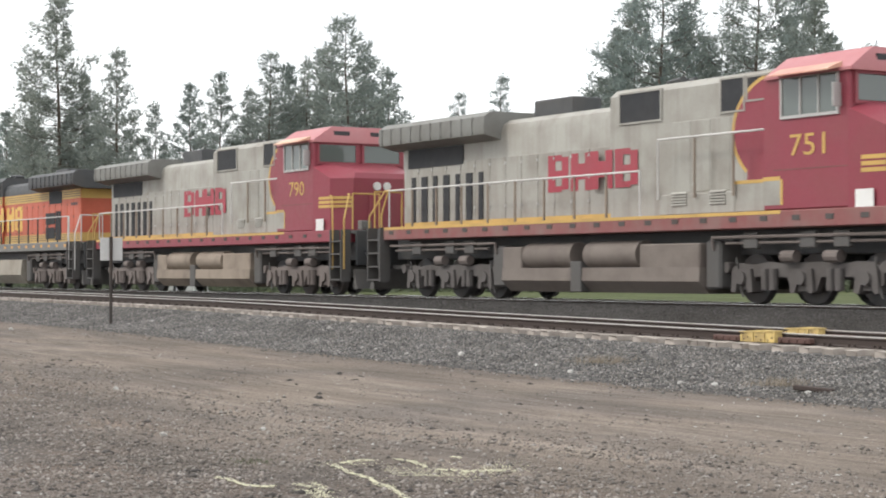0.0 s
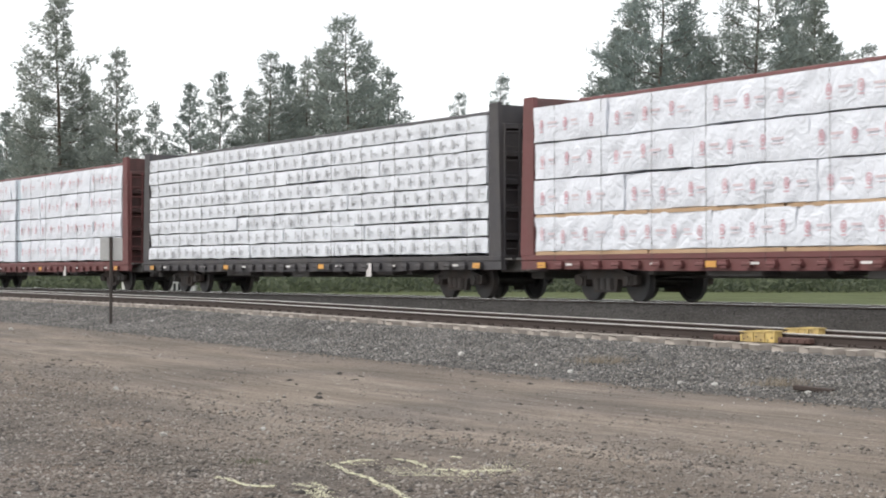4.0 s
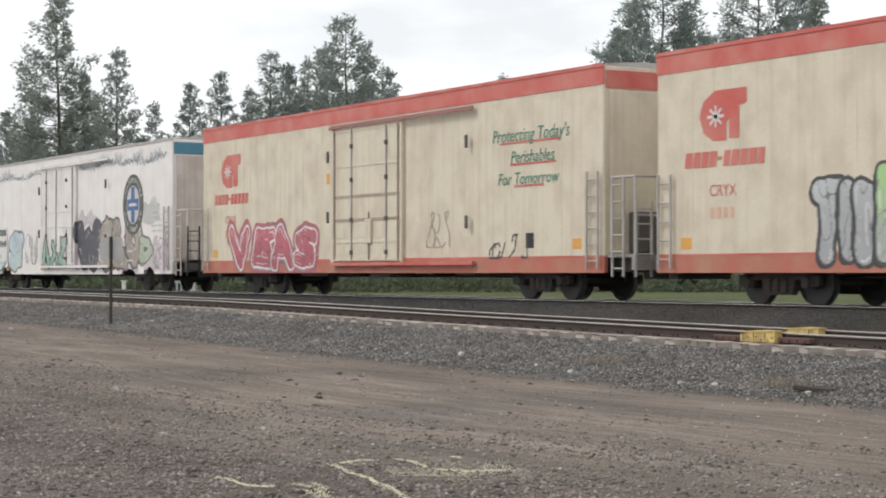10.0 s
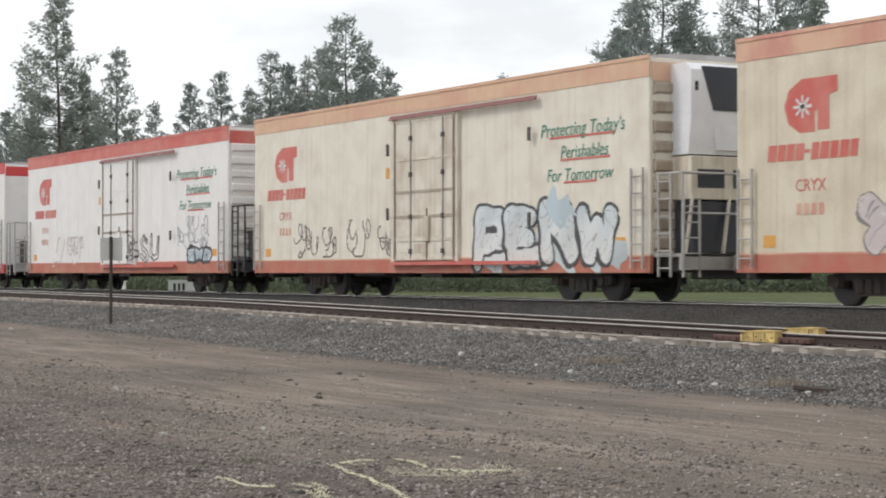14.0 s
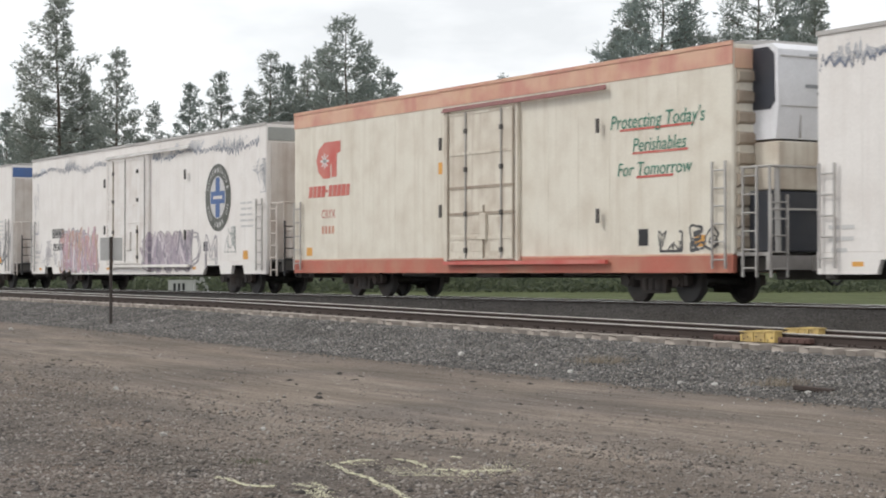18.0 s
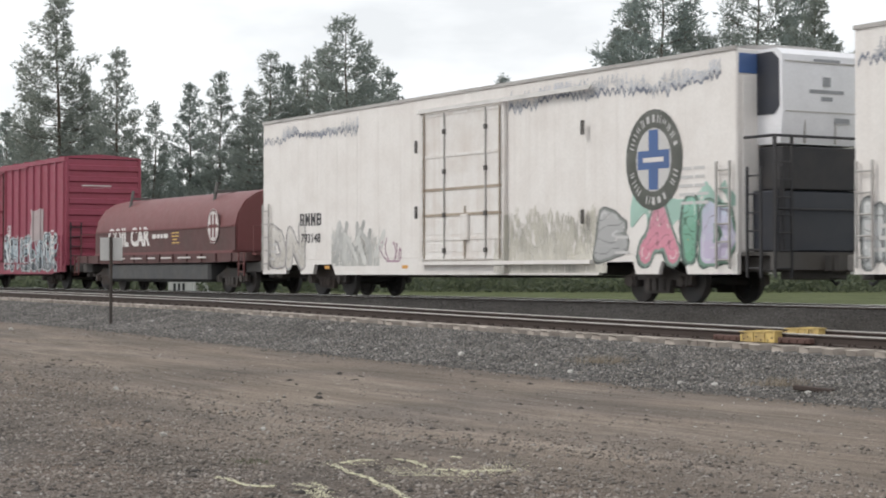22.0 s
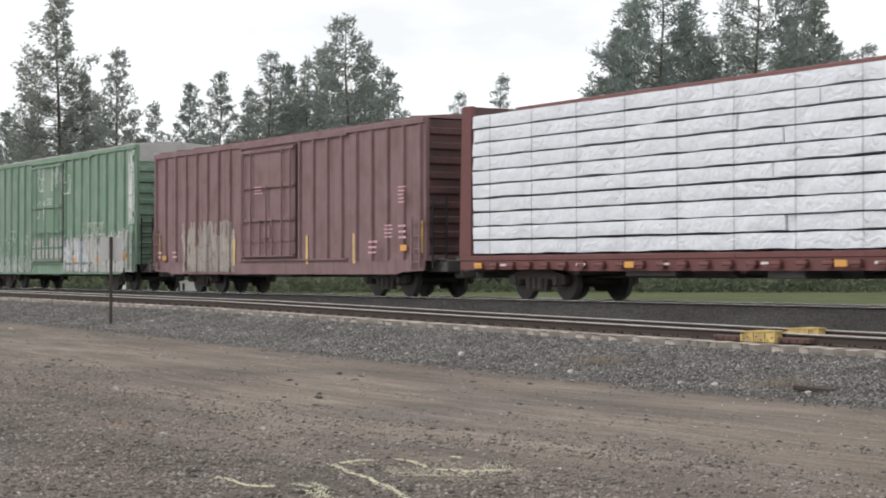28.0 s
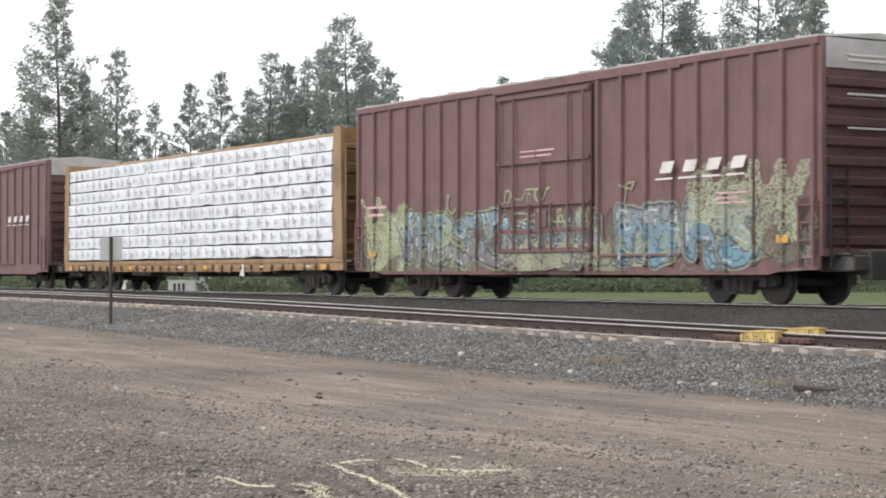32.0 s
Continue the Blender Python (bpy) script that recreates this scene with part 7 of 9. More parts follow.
    for s in (-1, 1):
        z0, z1 = (3.62, 4.22) if up else (3.68, 4.4)
        bm = bmesh.new()
        box(bm, 6.58, 8.12, s * 1.5 - .012, s * 1.5 + .012, z0, z1, .005)
        pane = part("side_window", bm, M["glass"], cabin)
        for a, b, c, d in ((6.52, 8.18, z1, z1 + .05), (6.52, 8.18, z0 - .06, z0), (6.52, 6.58, z0, z1), (8.12, 8.18, z0, z1), (7.08, 7.13, z0, z1), (7.6, 7.64, z0, z1)):
            bm = bmesh.new()
            box(bm, a, b, s * 1.51 - .025, s * 1.51 + .025, c, d)
            part("window_frame", bm, M["galvanised" if not up else "loco_grey"], pane)
        bm = bmesh.new()
        prism(bm, [(s * 1.5, z1 + .1), (s * 1.86, z1 + .02), (s * 1.86, z1 + .05), (s * 1.5, z1 + .2)], "x", 6.5, 8.25)
        part("sun_visor", bm, M["roof_pale" if up else "stripe_faded" if bonnet else cab], cabin)
        bm = bmesh.new()
        box(bm, 8.44, 8.475, *(sorted((s * .14, s * 1.32))), 3.86, 4.36, .01)
        part("windscreen", bm, M["glass"], cabin)
        bm = bmesh.new()
        for a, b, c, d in ((.06, 1.4, 4.36, 4.42), (.06, 1.4, 3.8, 3.86), (.06, .14, 3.86, 4.36), (1.32, 1.4, 3.86, 4.36)):
            box(bm, 8.44, 8.49, *(sorted((s * a, s * b))), c, d)
        part("windscreen_frame", bm, M[cab], cabin)
        bm = bmesh.new()
        box(bm, 8.4, 8.5, *(sorted((s * .35, s * .85))), 4.52, 4.76)
        part("number_board", bm, M["dark_lettering"], cabin)
        bm = bmesh.new()
        quad(bm, 6.3, 8.4, 2.63, 2.655, s * 1.506)
        part("cab_seam", bm, M["dark_lettering" if orange else "boxcar_brown" if bonnet else "rusted_yellow"], cabin)
        bm = bmesh.new()
        box(bm, 8.2, 8.24, *sorted((s * 1.5, s * 1.72)), 3.75, 4.2, .01)
        part("mirror", bm, M["galvanised"], cabin)
    for yy in (-.16, .16):
        bm = bmesh.new()
        rod(bm, (9.76, yy, 3.12), (9.86, yy, 3.12), .12, 12)
        part("headlight", bm, M["white_paint"], nose)
    bm = bmesh.new()
    box(bm, 9.79, 9.83, -.42, .42, deck + .02, 2.9, .01)
    part("nose_door", bm, M[cab], nose)
    bm = bmesh.new()
    box(bm, 6.7, 7.6, -.5, .5, 4.86, 4.98, .04)
    part("air_conditioner", bm, M["loco_grey"], cabin)
    for yy in (-.3, .35):
        bm = bmesh.new()
        rod(bm, (7.9, yy, 4.86), (7.9, yy, 5.1), .012, 5)
        rod(bm, (7.9, yy, 4.86), (7.9, yy, 4.95), .06, 8)
        part("antenna", bm, M["loco_black"], cabin)
    for yy in (-.8, .8):
        bm = bmesh.new()
        box(bm, 10.15, 10.4, yy - .16, yy + .16, deck, deck + .26, .02)
        rod(bm, (10.4, yy, deck + .14), (10.44, yy, deck + .14), .09, 10)
        part("ditch_light", bm, M["loco_grey"], lo)
    for s in (-1, 1):
        for k in range(3):
            yy = -.95 + k * .16
            bm = bmesh.new()
            pipe(bm, [(s * 10.55, yy, 1.25), (s * 10.75, yy, 1.1), (s * 10.8, yy, .75), (s * 10.7, yy, .62)], .026, 5)
            part("air_hose", bm, M["vent_dark"], lo)
        for side in (-1, 1):
            for k in (-.5, .75):
                piece("brake_cylinder", ("loco_brake_cylinder", up), lambda bm: rod(bm, (0, 0, 0), (.4, 0, 0), .12, 10), M["loco_truck_sooty" if up else "loco_truck"], lo, m=pose(s * 6.75 + k, side * 1.22, .96))
            for k in (-1.35, .35, 1.3):
                piece("equipment_box", "loco_box", lambda bm: box(bm, -.22, .22, -.06, .06, 0, .33, .02), M["undergear"], lo, m=pose(s * 6.75 + k, side * 1.3, 1.12))
            bm = bmesh.new()
            pipe(bm, [(s * 9.5, side * 1.36, 1.36), (s * 4.2, side * 1.36, 1.36), (s * 4.2, side * 1.3, 1.1)], .035, 6)
            pipe(bm, [(s * 9.3, side * 1.3, 1.24), (s * 4.6, side * 1.3, 1.24)], .03, 6)
            part("air_pipe", bm, M["loco_truck_sooty" if up else "loco_truck"], lo)
    # fuel tank and reservoirs
    bm = bmesh.new()
    tank = "tank_brown" if number == "790" else "tank_sooty"
    if bonnet:
        prism(bm, [(-1.4, .76), (-1.42, .46), (-1.15, .2), (1.15, .2), (1.42, .46), (1.4, .76)], "x", -3.8, 3.85)
        part("fuel_tank", bm, M[tank], lo, "dusty brown fuel tank")
        for s in (-1, 1):
            for x0, x1 in ((-3.8, -2.95), (1.75, 3.85)):
                bm = bmesh.new()
                box(bm, x0, x1, *sorted((s * .8, s * 1.4)), .72, 1.26, .03)
                part("tank_box", bm, M[tank], lo)
            for x in (-2.9, -.38):
                bm = bmesh.new()
                rod(bm, (x, s * 1.12, 1.05), (x + 2.0, s * 1.12, 1.05), .3, 18)
                part("air_reservoir", bm, M[tank], lo)
            bm = bmesh.new()
            box(bm, -.85, -.42, *sorted((s * .9, s * 1.44)), .2, .9, .02)
            part("drain_box", bm, M["undergear"], lo)
    else:
        if up:
            prism(bm, [(1.44 * math.cos(a), .67 + .47 * math.sin(a)) for a in np.linspace(0, 6.283, 41)[:-1]], "x", -3.45, 3.6)
        else:
            prism(bm, [(-1.4, 1.2), (-1.46, .56), (-1.15, .2), (1.15, .2), (1.46, .56), (1.4, 1.2)], "x", -3.6, 3.8)
        part("fuel_tank", bm, M["tank_sooty" if up else "tank_grey"], lo, "dusty fuel tank")
        for s in (-1, 1) if orange else ():
            bm = bmesh.new()
            prism(bm, [(s * 1.4, 1.2), (s * 1.47, .56), (s * 1.49, .56), (s * 1.42, 1.2)], "x", 1.08, 1.14)
            part("tank_seam", bm, M["tank_grey"], lo)
        if up:
            for s in (-1, 1):
                bm = bmesh.new()
                rod(bm, (-2.95, s * 1.2, 1.44), (1.08, s * 1.2, 1.44), .12, 12)
                part("air_reservoir", bm, M["tank_sooty"], lo)
    for x0, x1 in ((-4.4, -3.85), (3.9, 4.4)):
        bm = bmesh.new()
        box(bm, x0, x1, -1.3, 1.3, .3, 1.3, .05)
        part("tank_end", bm, M["undergear"], lo)
    for x in np.arange(-9.2, 9.3, .95) if not up else ():
        piece("step_light", ("marker", deck), lambda bm: box(bm, -.11, .11, -W - .012, W + .012, deck - .2, deck - .1), M["placard" if orange else "frame_rust"], lo, m=pose(x, 0, 0))
    for s in (-1, 1):
        pale = M["tank_brown" if up else "rail_white"]
        post = M["tank_brown" if up else "loco_black" if orange else "tank_brown"]
        handrail(lo, -9.4, 3.98 if orange else 1.84, s * (W - .05), deck, deck + .98, 11 if orange else 9, pale, post)
        if not orange:
            handrail(lo, 2.42, 6.2, s * 1.4, 2.2, 3.48, 3, pale, post)
        y = s * (hw + .022)
        if bonnet:
            bm = bmesh.new()
            for k in range(4):
                mark(bm, -2.45 + k * .95, 2.54, .86, .87, y if k < 2 else s * 1.075, k in (1, 2))
            tagged(part("owner_mark", bm, M["red_lettering"], lo, "four faded red blocks of a large mark"), kind="stuff")
            lettering("number", number, .6, 7.35, s * 1.512, 2.9, s, M["loco_yellow"], lo, width=1.0)
            arc = [(6.0 - 1.42 * math.sin(a), 3.5 + 1.1 * math.cos(a)) for a in np.linspace(.12, 2.35, 18)]
            bm = bmesh.new()
            bm.faces.new([bm.verts.new((a, s * 1.072, b)) for a, b in [(6.02, 2.52), (6.02, 4.6)] + arc + [(4.98, 2.52)]])
            part("red_swoop", bm, M["warbonnet_red"], lo)
            rim = [(6.0 - 1.5 * math.sin(a), 3.5 + 1.18 * math.cos(a)) for a in np.linspace(.12, 2.35, 18)]
            bm = bmesh.new()
            for (a0, a1), (b0, b1) in zip(zip(arc, arc[1:]), zip(rim, rim[1:])):
                bm.faces.new([bm.verts.new((q, s * 1.075, w)) for q, w in (a0, a1, b1, b0)])
            part("swoop_edge", bm, M["loco_yellow"], lo)
            bm = bmesh.new()
            quad(bm, 5.99, 6.5, deck + .1, 2.44, s * 1.507)
            part("silver_corner", bm, M[body], lo)
            bm = bmesh.new()
            quad(bm, 4.92, 6.01, 2.43, 2.5, s * 1.346)
            quad(bm, 5.99, 6.5, 2.44, 2.52, s * 1.508)
            quad(bm, 6.5, 6.57, deck + .1, 2.46, s * 1.508)
            quad(bm, -9.6, 6.5, deck - .07, deck + .0, s * 1.506)
            quad(bm, -9.4, 2.4, deck + .02, deck + .12, y + s * .006)
            part("yellow_line", bm, M["loco_yellow"], lo)
            bm = bmesh.new()
            for k in range(3):
                bm.faces.new([bm.verts.new(q) for q in ((8.72, s * 1.474, 2.5 + k * .12), (9.3, s * 1.409, 2.5 + k * .12), (9.3, s * 1.409, 2.58 + k * .12), (8.72, s * 1.474, 2.58 + k * .12))])
                bm.faces.new([bm.verts.new(q) for q in ((9.306, s * 1.407, 2.5 + k * .12), (9.812, s * .95, 2.5 + k * .12), (9.812, s * .95, 2.58 + k * .12), (9.306, s * 1.407, 2.58 + k * .12))])
            part("nose_stripe", bm, M["loco_yellow"], lo)
            placards(lo, [(8.8, 2.02, .5, .34)], s * 1.475 + (.005 if s > 0 else 0), M["white_paint"])
        elif orange:
            bm = bmesh.new()
            for k in range(4):
                mark(bm, -2.3 + k * 1.14, 2.4, 1.0, 1.04, y if k < 2 else s * 1.075, k in (1, 2))
            tagged(part("owner_mark", bm, M["yellow_lettering"], lo, "four yellow blocks of a large mark"), kind="stuff")
            lettering("number", number, .66, 7.58, s * 1.512, 2.83, s, M["dark_lettering"], lo, width=1.45)
            for z0, z1 in ((3.56, 3.92), (deck + .02, deck + .36)):
                for x0, x1, yy in ((rear, .18, y), (.19, 5.97, s * 1.072), (4.34, 5.97, s * 1.356)):
                    if yy != s * 1.356 or z0 < 3:
                        bm = bmesh.new()
                        quad(bm, x0, x1, z0, z1, yy)
                        part("yellow_band", bm, M["loco_yellow"], lo, "yellow band with black pinstripes")
                if s < 0:
                    bm = bmesh.new()
                    bm.faces.new([bm.verts.new((rear - .012, q, z)) for q, z in ((-.95, z0), (.95, z0), (.95, z1), (-.95, z1))])
                    part("yellow_band", bm, M["loco_yellow"], lo, "yellow band across the hood's end")
            bm = bmesh.new()
            quad(bm, 5.99, 8.4, deck + .04, deck + .38, s * 1.506)
            for z0, z1 in ((deck + .04, deck + .38), (2.52, 2.86)):
                bm.faces.new([bm.verts.new(q) for q in ((8.41 if z0 < 2.4 else 9.0, s * (1.507 if z0 < 2.4 else 1.442), z0), (9.3, s * 1.408, z0), (9.3, s * 1.408, z1), (8.41 if z0 < 2.4 else 9.0, s * (1.507 if z0 < 2.4 else 1.442), z1))])
                bm.faces.new([bm.verts.new(q) for q in ((9.306, s * 1.407, z0), (9.812, s * .95, z0), (9.812, s * .95, z1), (9.306, s * 1.407, z1))])
            part("cab_band", bm, M["loco_yellow"], lo)
            bm = bmesh.new()
            for z in (3.64, 3.73, 3.82, deck + .1, deck + .19, deck + .28):
                for x0, x1, yy in ((rear, .18, y + s * .005), (.19, 5.97, s * 1.077)):
                    quad(bm, x0, x1, z, z + .025, yy)
                if z < 3:
                    quad(bm, 4.34, 5.97, z, z + .025, s * 1.361)
                    quad(bm, 5.99, 8.4, z + .02, z + .045, s * 1.511)
            tagged(part("pinstripe", bm, M["loco_black"], lo), kind="stuff")
            bm = bmesh.new()
            box(bm, 5.9, 8.9, *sorted((s * 1.2, s * 1.51)), 1.37, deck + .03, .02)
            part("cab_sill", bm, M[sill], lo)
            bm = bmesh.new()
            bars(bm, -9.2, -8.2, 3.2, 3.5, y, 1, 5, words=4)
            tagged(part("stencilling", bm, M["dark_lettering"], lo), kind="stuff")
        else:
            # flag of thirteen waving stripes with a canton at its hoist
            def wave(x):
                return .14 * math.sin(x * 2.7 + .4) * min(1, .35 - x * .4) + .04 * x

            for colour, odd in (("flag_red", 0), ("flag_pale", 1)):
                bm = bmesh.new()
                for k in range(odd, 13, 2):
                    z = 2.42 + k * .122
                    xs = np.linspace(-3.5, -1.35 if k > 5 else .12, 26)
                    for x0, x1 in zip(xs, xs[1:]):
                        bm.faces.new([bm.verts.new((q, y + s * .006, w)) for q, w in ((x0, z + wave(x0)), (x1, z + wave(x1)), (x1, z + .122 + wave(x1)), (x0, z + .122 + wave(x0)))])
                part("flag_stripes", bm, M[colour], lo, "faded waving flag stripes")
            bm = bmesh.new()
            xs = np.linspace(-1.35, .0, 12)
            for x0, x1 in zip(xs, xs[1:]):
                bm.faces.new([bm.verts.new((q, y + s * .006, w)) for q, w in ((x0, 3.152 + wave(x0)), (x1, 3.152 + wave(x1)), (x1, 4.006 + wave(x1)), (x0, 4.006 + wave(x0)))])
            part("flag_canton", bm, M["flag_canton"], lo)
            bm = bmesh.new()
            quad(bm, -8.02, -7.33, 2.92, 3.2, y + s * .02)
            part("shield_top", bm, M["blue_band"], lo)
            bm = bmesh.new()
            quad(bm, -7.97, -7.38, 2.26, 2.92, y + s * .02)
            part("shield", bm, M["flag_red"], lo)
            bm = bmesh.new()
            bars(bm, -6.9, -5.7, 2.58, 2.98, y + s * .004, 2, 3, words=4)
            tagged(part("stencilling", bm, M["flag_red"], lo), kind="stuff")
            lettering("number", number, .7, 7.36, s * 1.512, 2.86, s, M["red_lettering"], lo, width=1.55)
            bm = bmesh.new()
            quad(bm, 1.32, 3.36, 3.94, 4.0, s * .996)
            quad(bm, 3.36, 5.97, 4.15, 4.2, s * 1.217)
            quad(bm, -4.5, 1.3, 4.2, 4.245, s * .99)
            part("red_line", bm, M["red_lettering"], lo)
    return lo


# ------------------------------------------------------------------ the train
TRAIN = []      # vehicle, place along the train, turned round or not


def couple(car, at, turned=False):
    TRAIN.append((car, at, turned))
    return car


couple(locomotive("silver and red diesel locomotive, faded and grimy", "warbonnet_silver", "warbonnet_red", "warbonnet_silver", "dusty_sill", "warbonnet", "751"), 360.15)
couple(locomotive("silver and red diesel locomotive with a red wide nose", "warbonnet_silver", "warbonnet_red", "warbonnet_silver", "warbonnet_red", "warbonnet", "790"), 337.85)
couple(locomotive("bright orange diesel locomotive with yellow bands and black roof", "loco_orange", "loco_orange", "loco_black", "loco_grey", "orange", "5466"), 315.55, True)
couple(locomotive("grimy yellow diesel locomotive with a faded flag", "armour_yellow", "armour_yellow", "loco_charcoal", "frame_rust", "armour", "3792"), 293.35, True)

couple(centrebeam("oxide red lumber car with white wrapped packs and bare boards", "beam_red", 4, "dot", "print_pink", 31, boards=(0, 1)), 270.1)
couple(centrebeam("black lumber car stacked with thin white wrapped packs", "beam_black", 8, "tick", "print_grey", 32, wrap="wrap_grey"), 245.8)
couple(centrebeam("oxide red lumber car with white packs marked in red", "beam_red", 4, "dot", "print_red", 33, gap=(-1.25, -.55)), 220.9)
couple(centrebeam("ochre yellow lumber car with white packs marked in blue", "beam_yellow", 4, "tree", "blue_lettering", 34), 176.3)
beam_marked = couple(centrebeam("ochre yellow lumber car with blue tree marks on white packs", "beam_yellow", 4, "tree", "blue_lettering", 35), 152.0)
couple(centrebeam("ochre yellow lumber car with crumpled white packs marked in green", "beam_yellow", 3, "leaf", "print_green", 36, top_gap=.27), -248.5)
couple(centrebeam("oxide red lumber car with a gap in the top row", "beam_red", 4, "faint", "print_pink", 37, blank_top=(-1.6, 4.0)), -273.3)
couple(centrebeam("oxide red lumber car with an open top row", "beam_red", 4, "faint", "print_pink", 38, blank_top=(-1.9, 3.6)), -297.9)
couple(centrebeam("oxide red lumber car with ten thin rows of white packs", "beam_red", 10, "bare", "print_pink", 39), -322.4)
couple(centrebeam("rusty ochre lumber car with small grey marks on white packs", "beam_ochre", 8, "tick", "print_grey", 40), -449.8)

box_brown = couple(boxcar("oxide brown boxcar with a white oval emblem", "boxcar_brown", 19.0, 4.65, 1, 2.9, "boxcar_brown", 9), 198.4)
box_atw = couple(boxcar("bright red boxcar with white and grey graffiti", "boxcar_red", 18.7, 5.12, 1, 3.3, "boxcar_red", 8), -226.4)
box_old = couple(boxcar("faded brown boxcar with worn pale graffiti", "boxcar_faded", 18.6, 4.68, 1, 3.7, "boxcar_faded", 8), -345.15)
box_green = couple(boxcar("weathered green boxcar with a white tree emblem", "boxcar_green", 18.8, 5.18, 1, 3.7, "roof_pale", 8, "roof_pale"), -365.7)
box_rose = couple(boxcar("rose red boxcar with graffiti along its sill", "boxcar_rose", 18.75, 5.14, 1, 3.6, "roof_pale", 9, "roof_pale"), -386.4)
box_double = couple(boxcar("red double-door boxcar covered in pale graffiti", "boxcar_crimson", 18.75, 5.14, 2, 4.8, "roof_pale", 7, "roof_pale"), -407.1)
box_plum = couple(boxcar("plum brown boxcar with green and blue graffiti", "boxcar_plum", 18.75, 5.14, 1, 3.9, "roof_pale", 8, "roof_pale"), -427.8)
box_last = couple(boxcar("plum brown boxcar with a pale roof", "boxcar_plum", 18.75, 5.14, 1, 3.9, "roof_pale", 7, "roof_pale"), -472.8)
couple(coil_car(), -208.05)

reefers = [
    # label, paint, length, eave, stripe, end, door, end band, shape, place
    ("cream refrigerator car with red stripes and a cooling unit", "reefer_cream", 22.4, 5.25, "stripe_red", "unit_dark", "reefer_cream", None, "stripe", 126.85),
    ("cream refrigerator car with red stripes and red graffiti", "reefer_cream", 22.4, 5.25, "stripe_red", "plain", "reefer_cream", None, "stripe", 102.5),
    ("white refrigerator car with an oval emblem and brown graffiti", "reefer_bnsf", 22.35, 5.16, "grey_band", "plain", "door_worn", "teal_band", "emblem", 77.5),
    ("cream refrigerator car with faded stripes and green graffiti", "reefer_cream", 20.0, 5.27, "stripe_peach", "ribs", "door_bone", None, "stripe", 53.6),
    ("cream refrigerator car with faded red stripes and a cooling unit", "reefer_cream", 20.0, 5.27, "stripe_faded", "unit", "door_bone", None, "stripe", 29.8),
    ("ivory refrigerator car with peach stripes and outlined graffiti", "reefer_ivory", 20.1, 5.27, "stripe_peach", "unit_black", "door_bone", None, "stripe", 6.85),
    ("white refrigerator car with faded red stripes and a ribbed end", "reefer_white", 20.0, 5.25, "stripe_red", "ribs", "reefer_white", None, "stripe", -15.2),
    ("clean white refrigerator car with fresh red stripes", "reefer_white", 22.3, 5.25, "stripe_fresh", "plain", "reefer_white", None, "stripe", -39.5),
    ("white refrigerator car with a dark oval emblem and cooling unit", "reefer_bnsf", 22.4, 5.16, "grey_band", "unit_dark", "door_worn", "blue_band", "emblem", -64.9),
    ("ivory refrigerator car with peach stripes and a cooling unit", "reefer_ivory", 20.1, 5.27, "stripe_faded", "unit_dark", "door_bone", None, "stripe", -88.65),
    ("white refrigerator car with purple graffiti and an oval emblem", "reefer_bnsf", 22.3, 5.16, "grey_band", "plain", "door_worn", "grey_band", "emblem", -111.8),
    ("white refrigerator car with coloured graffiti and a blue end band", "reefer_bnsf", 22.45, 5.16, "grey_band", "plain", "door_ivory", "blue_band", "emblem", -136.9),
    ("white refrigerator car with broad green graffiti", "reefer_bnsf", 22.45, 5.16, "grey_band", "plain", "door_worn", "grey_band", "emblem", -161.95),
    ("white refrigerator car with pink and green letters by the emblem", "reefer_bnsf", 22.4, 5.16, "grey_band", "unit_dark", "door_worn", "blue_band", "emblem", -187.75)]
COLD = [couple(reefer(*row[:9]), row[9]) for row in reefers]


# ------------------------------------------------------------------ graffiti and marks on the cars
BLACK, WHITE, GREY, SKYB, PINKC = (.03, .03, .035), (.75, .75, .74), (.33, .34, .35), (.32, .5, .58), (.62, .35, .42)


def flat(car):
    W = car["W"]
    dx, dw = car["door"], (1.95 if car["half"] > 11 else 1.62)
    return lambda x: -W - (.105 if abs(x - dx) < dw + .1 else .0)


def coat(car, seed, cell=.024, z1=2.9, z0=.64):
    h = car["half"]
    return Canvas(-h + .02, h - .02, z0, z1, cell, seed)


# cream car, grey and green letters, brown outlines
c = coat(COLD[0], 1)
c.letters(-6.2, -4.4, .8, 2.5, 3, (.36, .37, .38), BLACK, .2, shine=(.5, .52, .54), text="TID")
c.letters(-4.5, -3.1, .8, 2.6, 2, (.36, .4, .36), BLACK, .2, shine=(.34, .66, .16), text="KL")
c.letters(2.3, 4.4, 1.0, 2.15, 3, None, (.1, .085, .07), .25, text="OCI")
c.letters(4.4, 5.7, 1.05, 1.95, 3, None, (.1, .085, .07), .1)
c.letters(6.7, 8.5, 1.05, 2.15, 2, None, (.09, .075, .06), .19, text="RO")
c.scrawl(9.3, 11.0, 1.0, 1.9, 8, (.12, .1, .08), .03)
c.scrawl(4.8, 7.0, 1.1, 2.2, 5, (.1, .08, .07))
c.lay("graffiti", COLD[0], flat(COLD[0]), "grey and green graffiti with dark outlines")
# cream car, red letters
c = coat(COLD[1], 2)
c.letters(-8.9, -3.0, .78, 2.05, 4, (.5, .035, .08), (.74, .7, .68), .2, halo=(.48, .05, .09), shine=(.58, .06, .1), text="VEAS")
c.scrawl(2.8, 4.5, 1.3, 2.2, 4, (.35, .26, .18))
c.scrawl(6.4, 8.1, 1.0, 1.55, 4, BLACK)
c.lay("graffiti", COLD[1], flat(COLD[1]), "red and white graffiti letters")


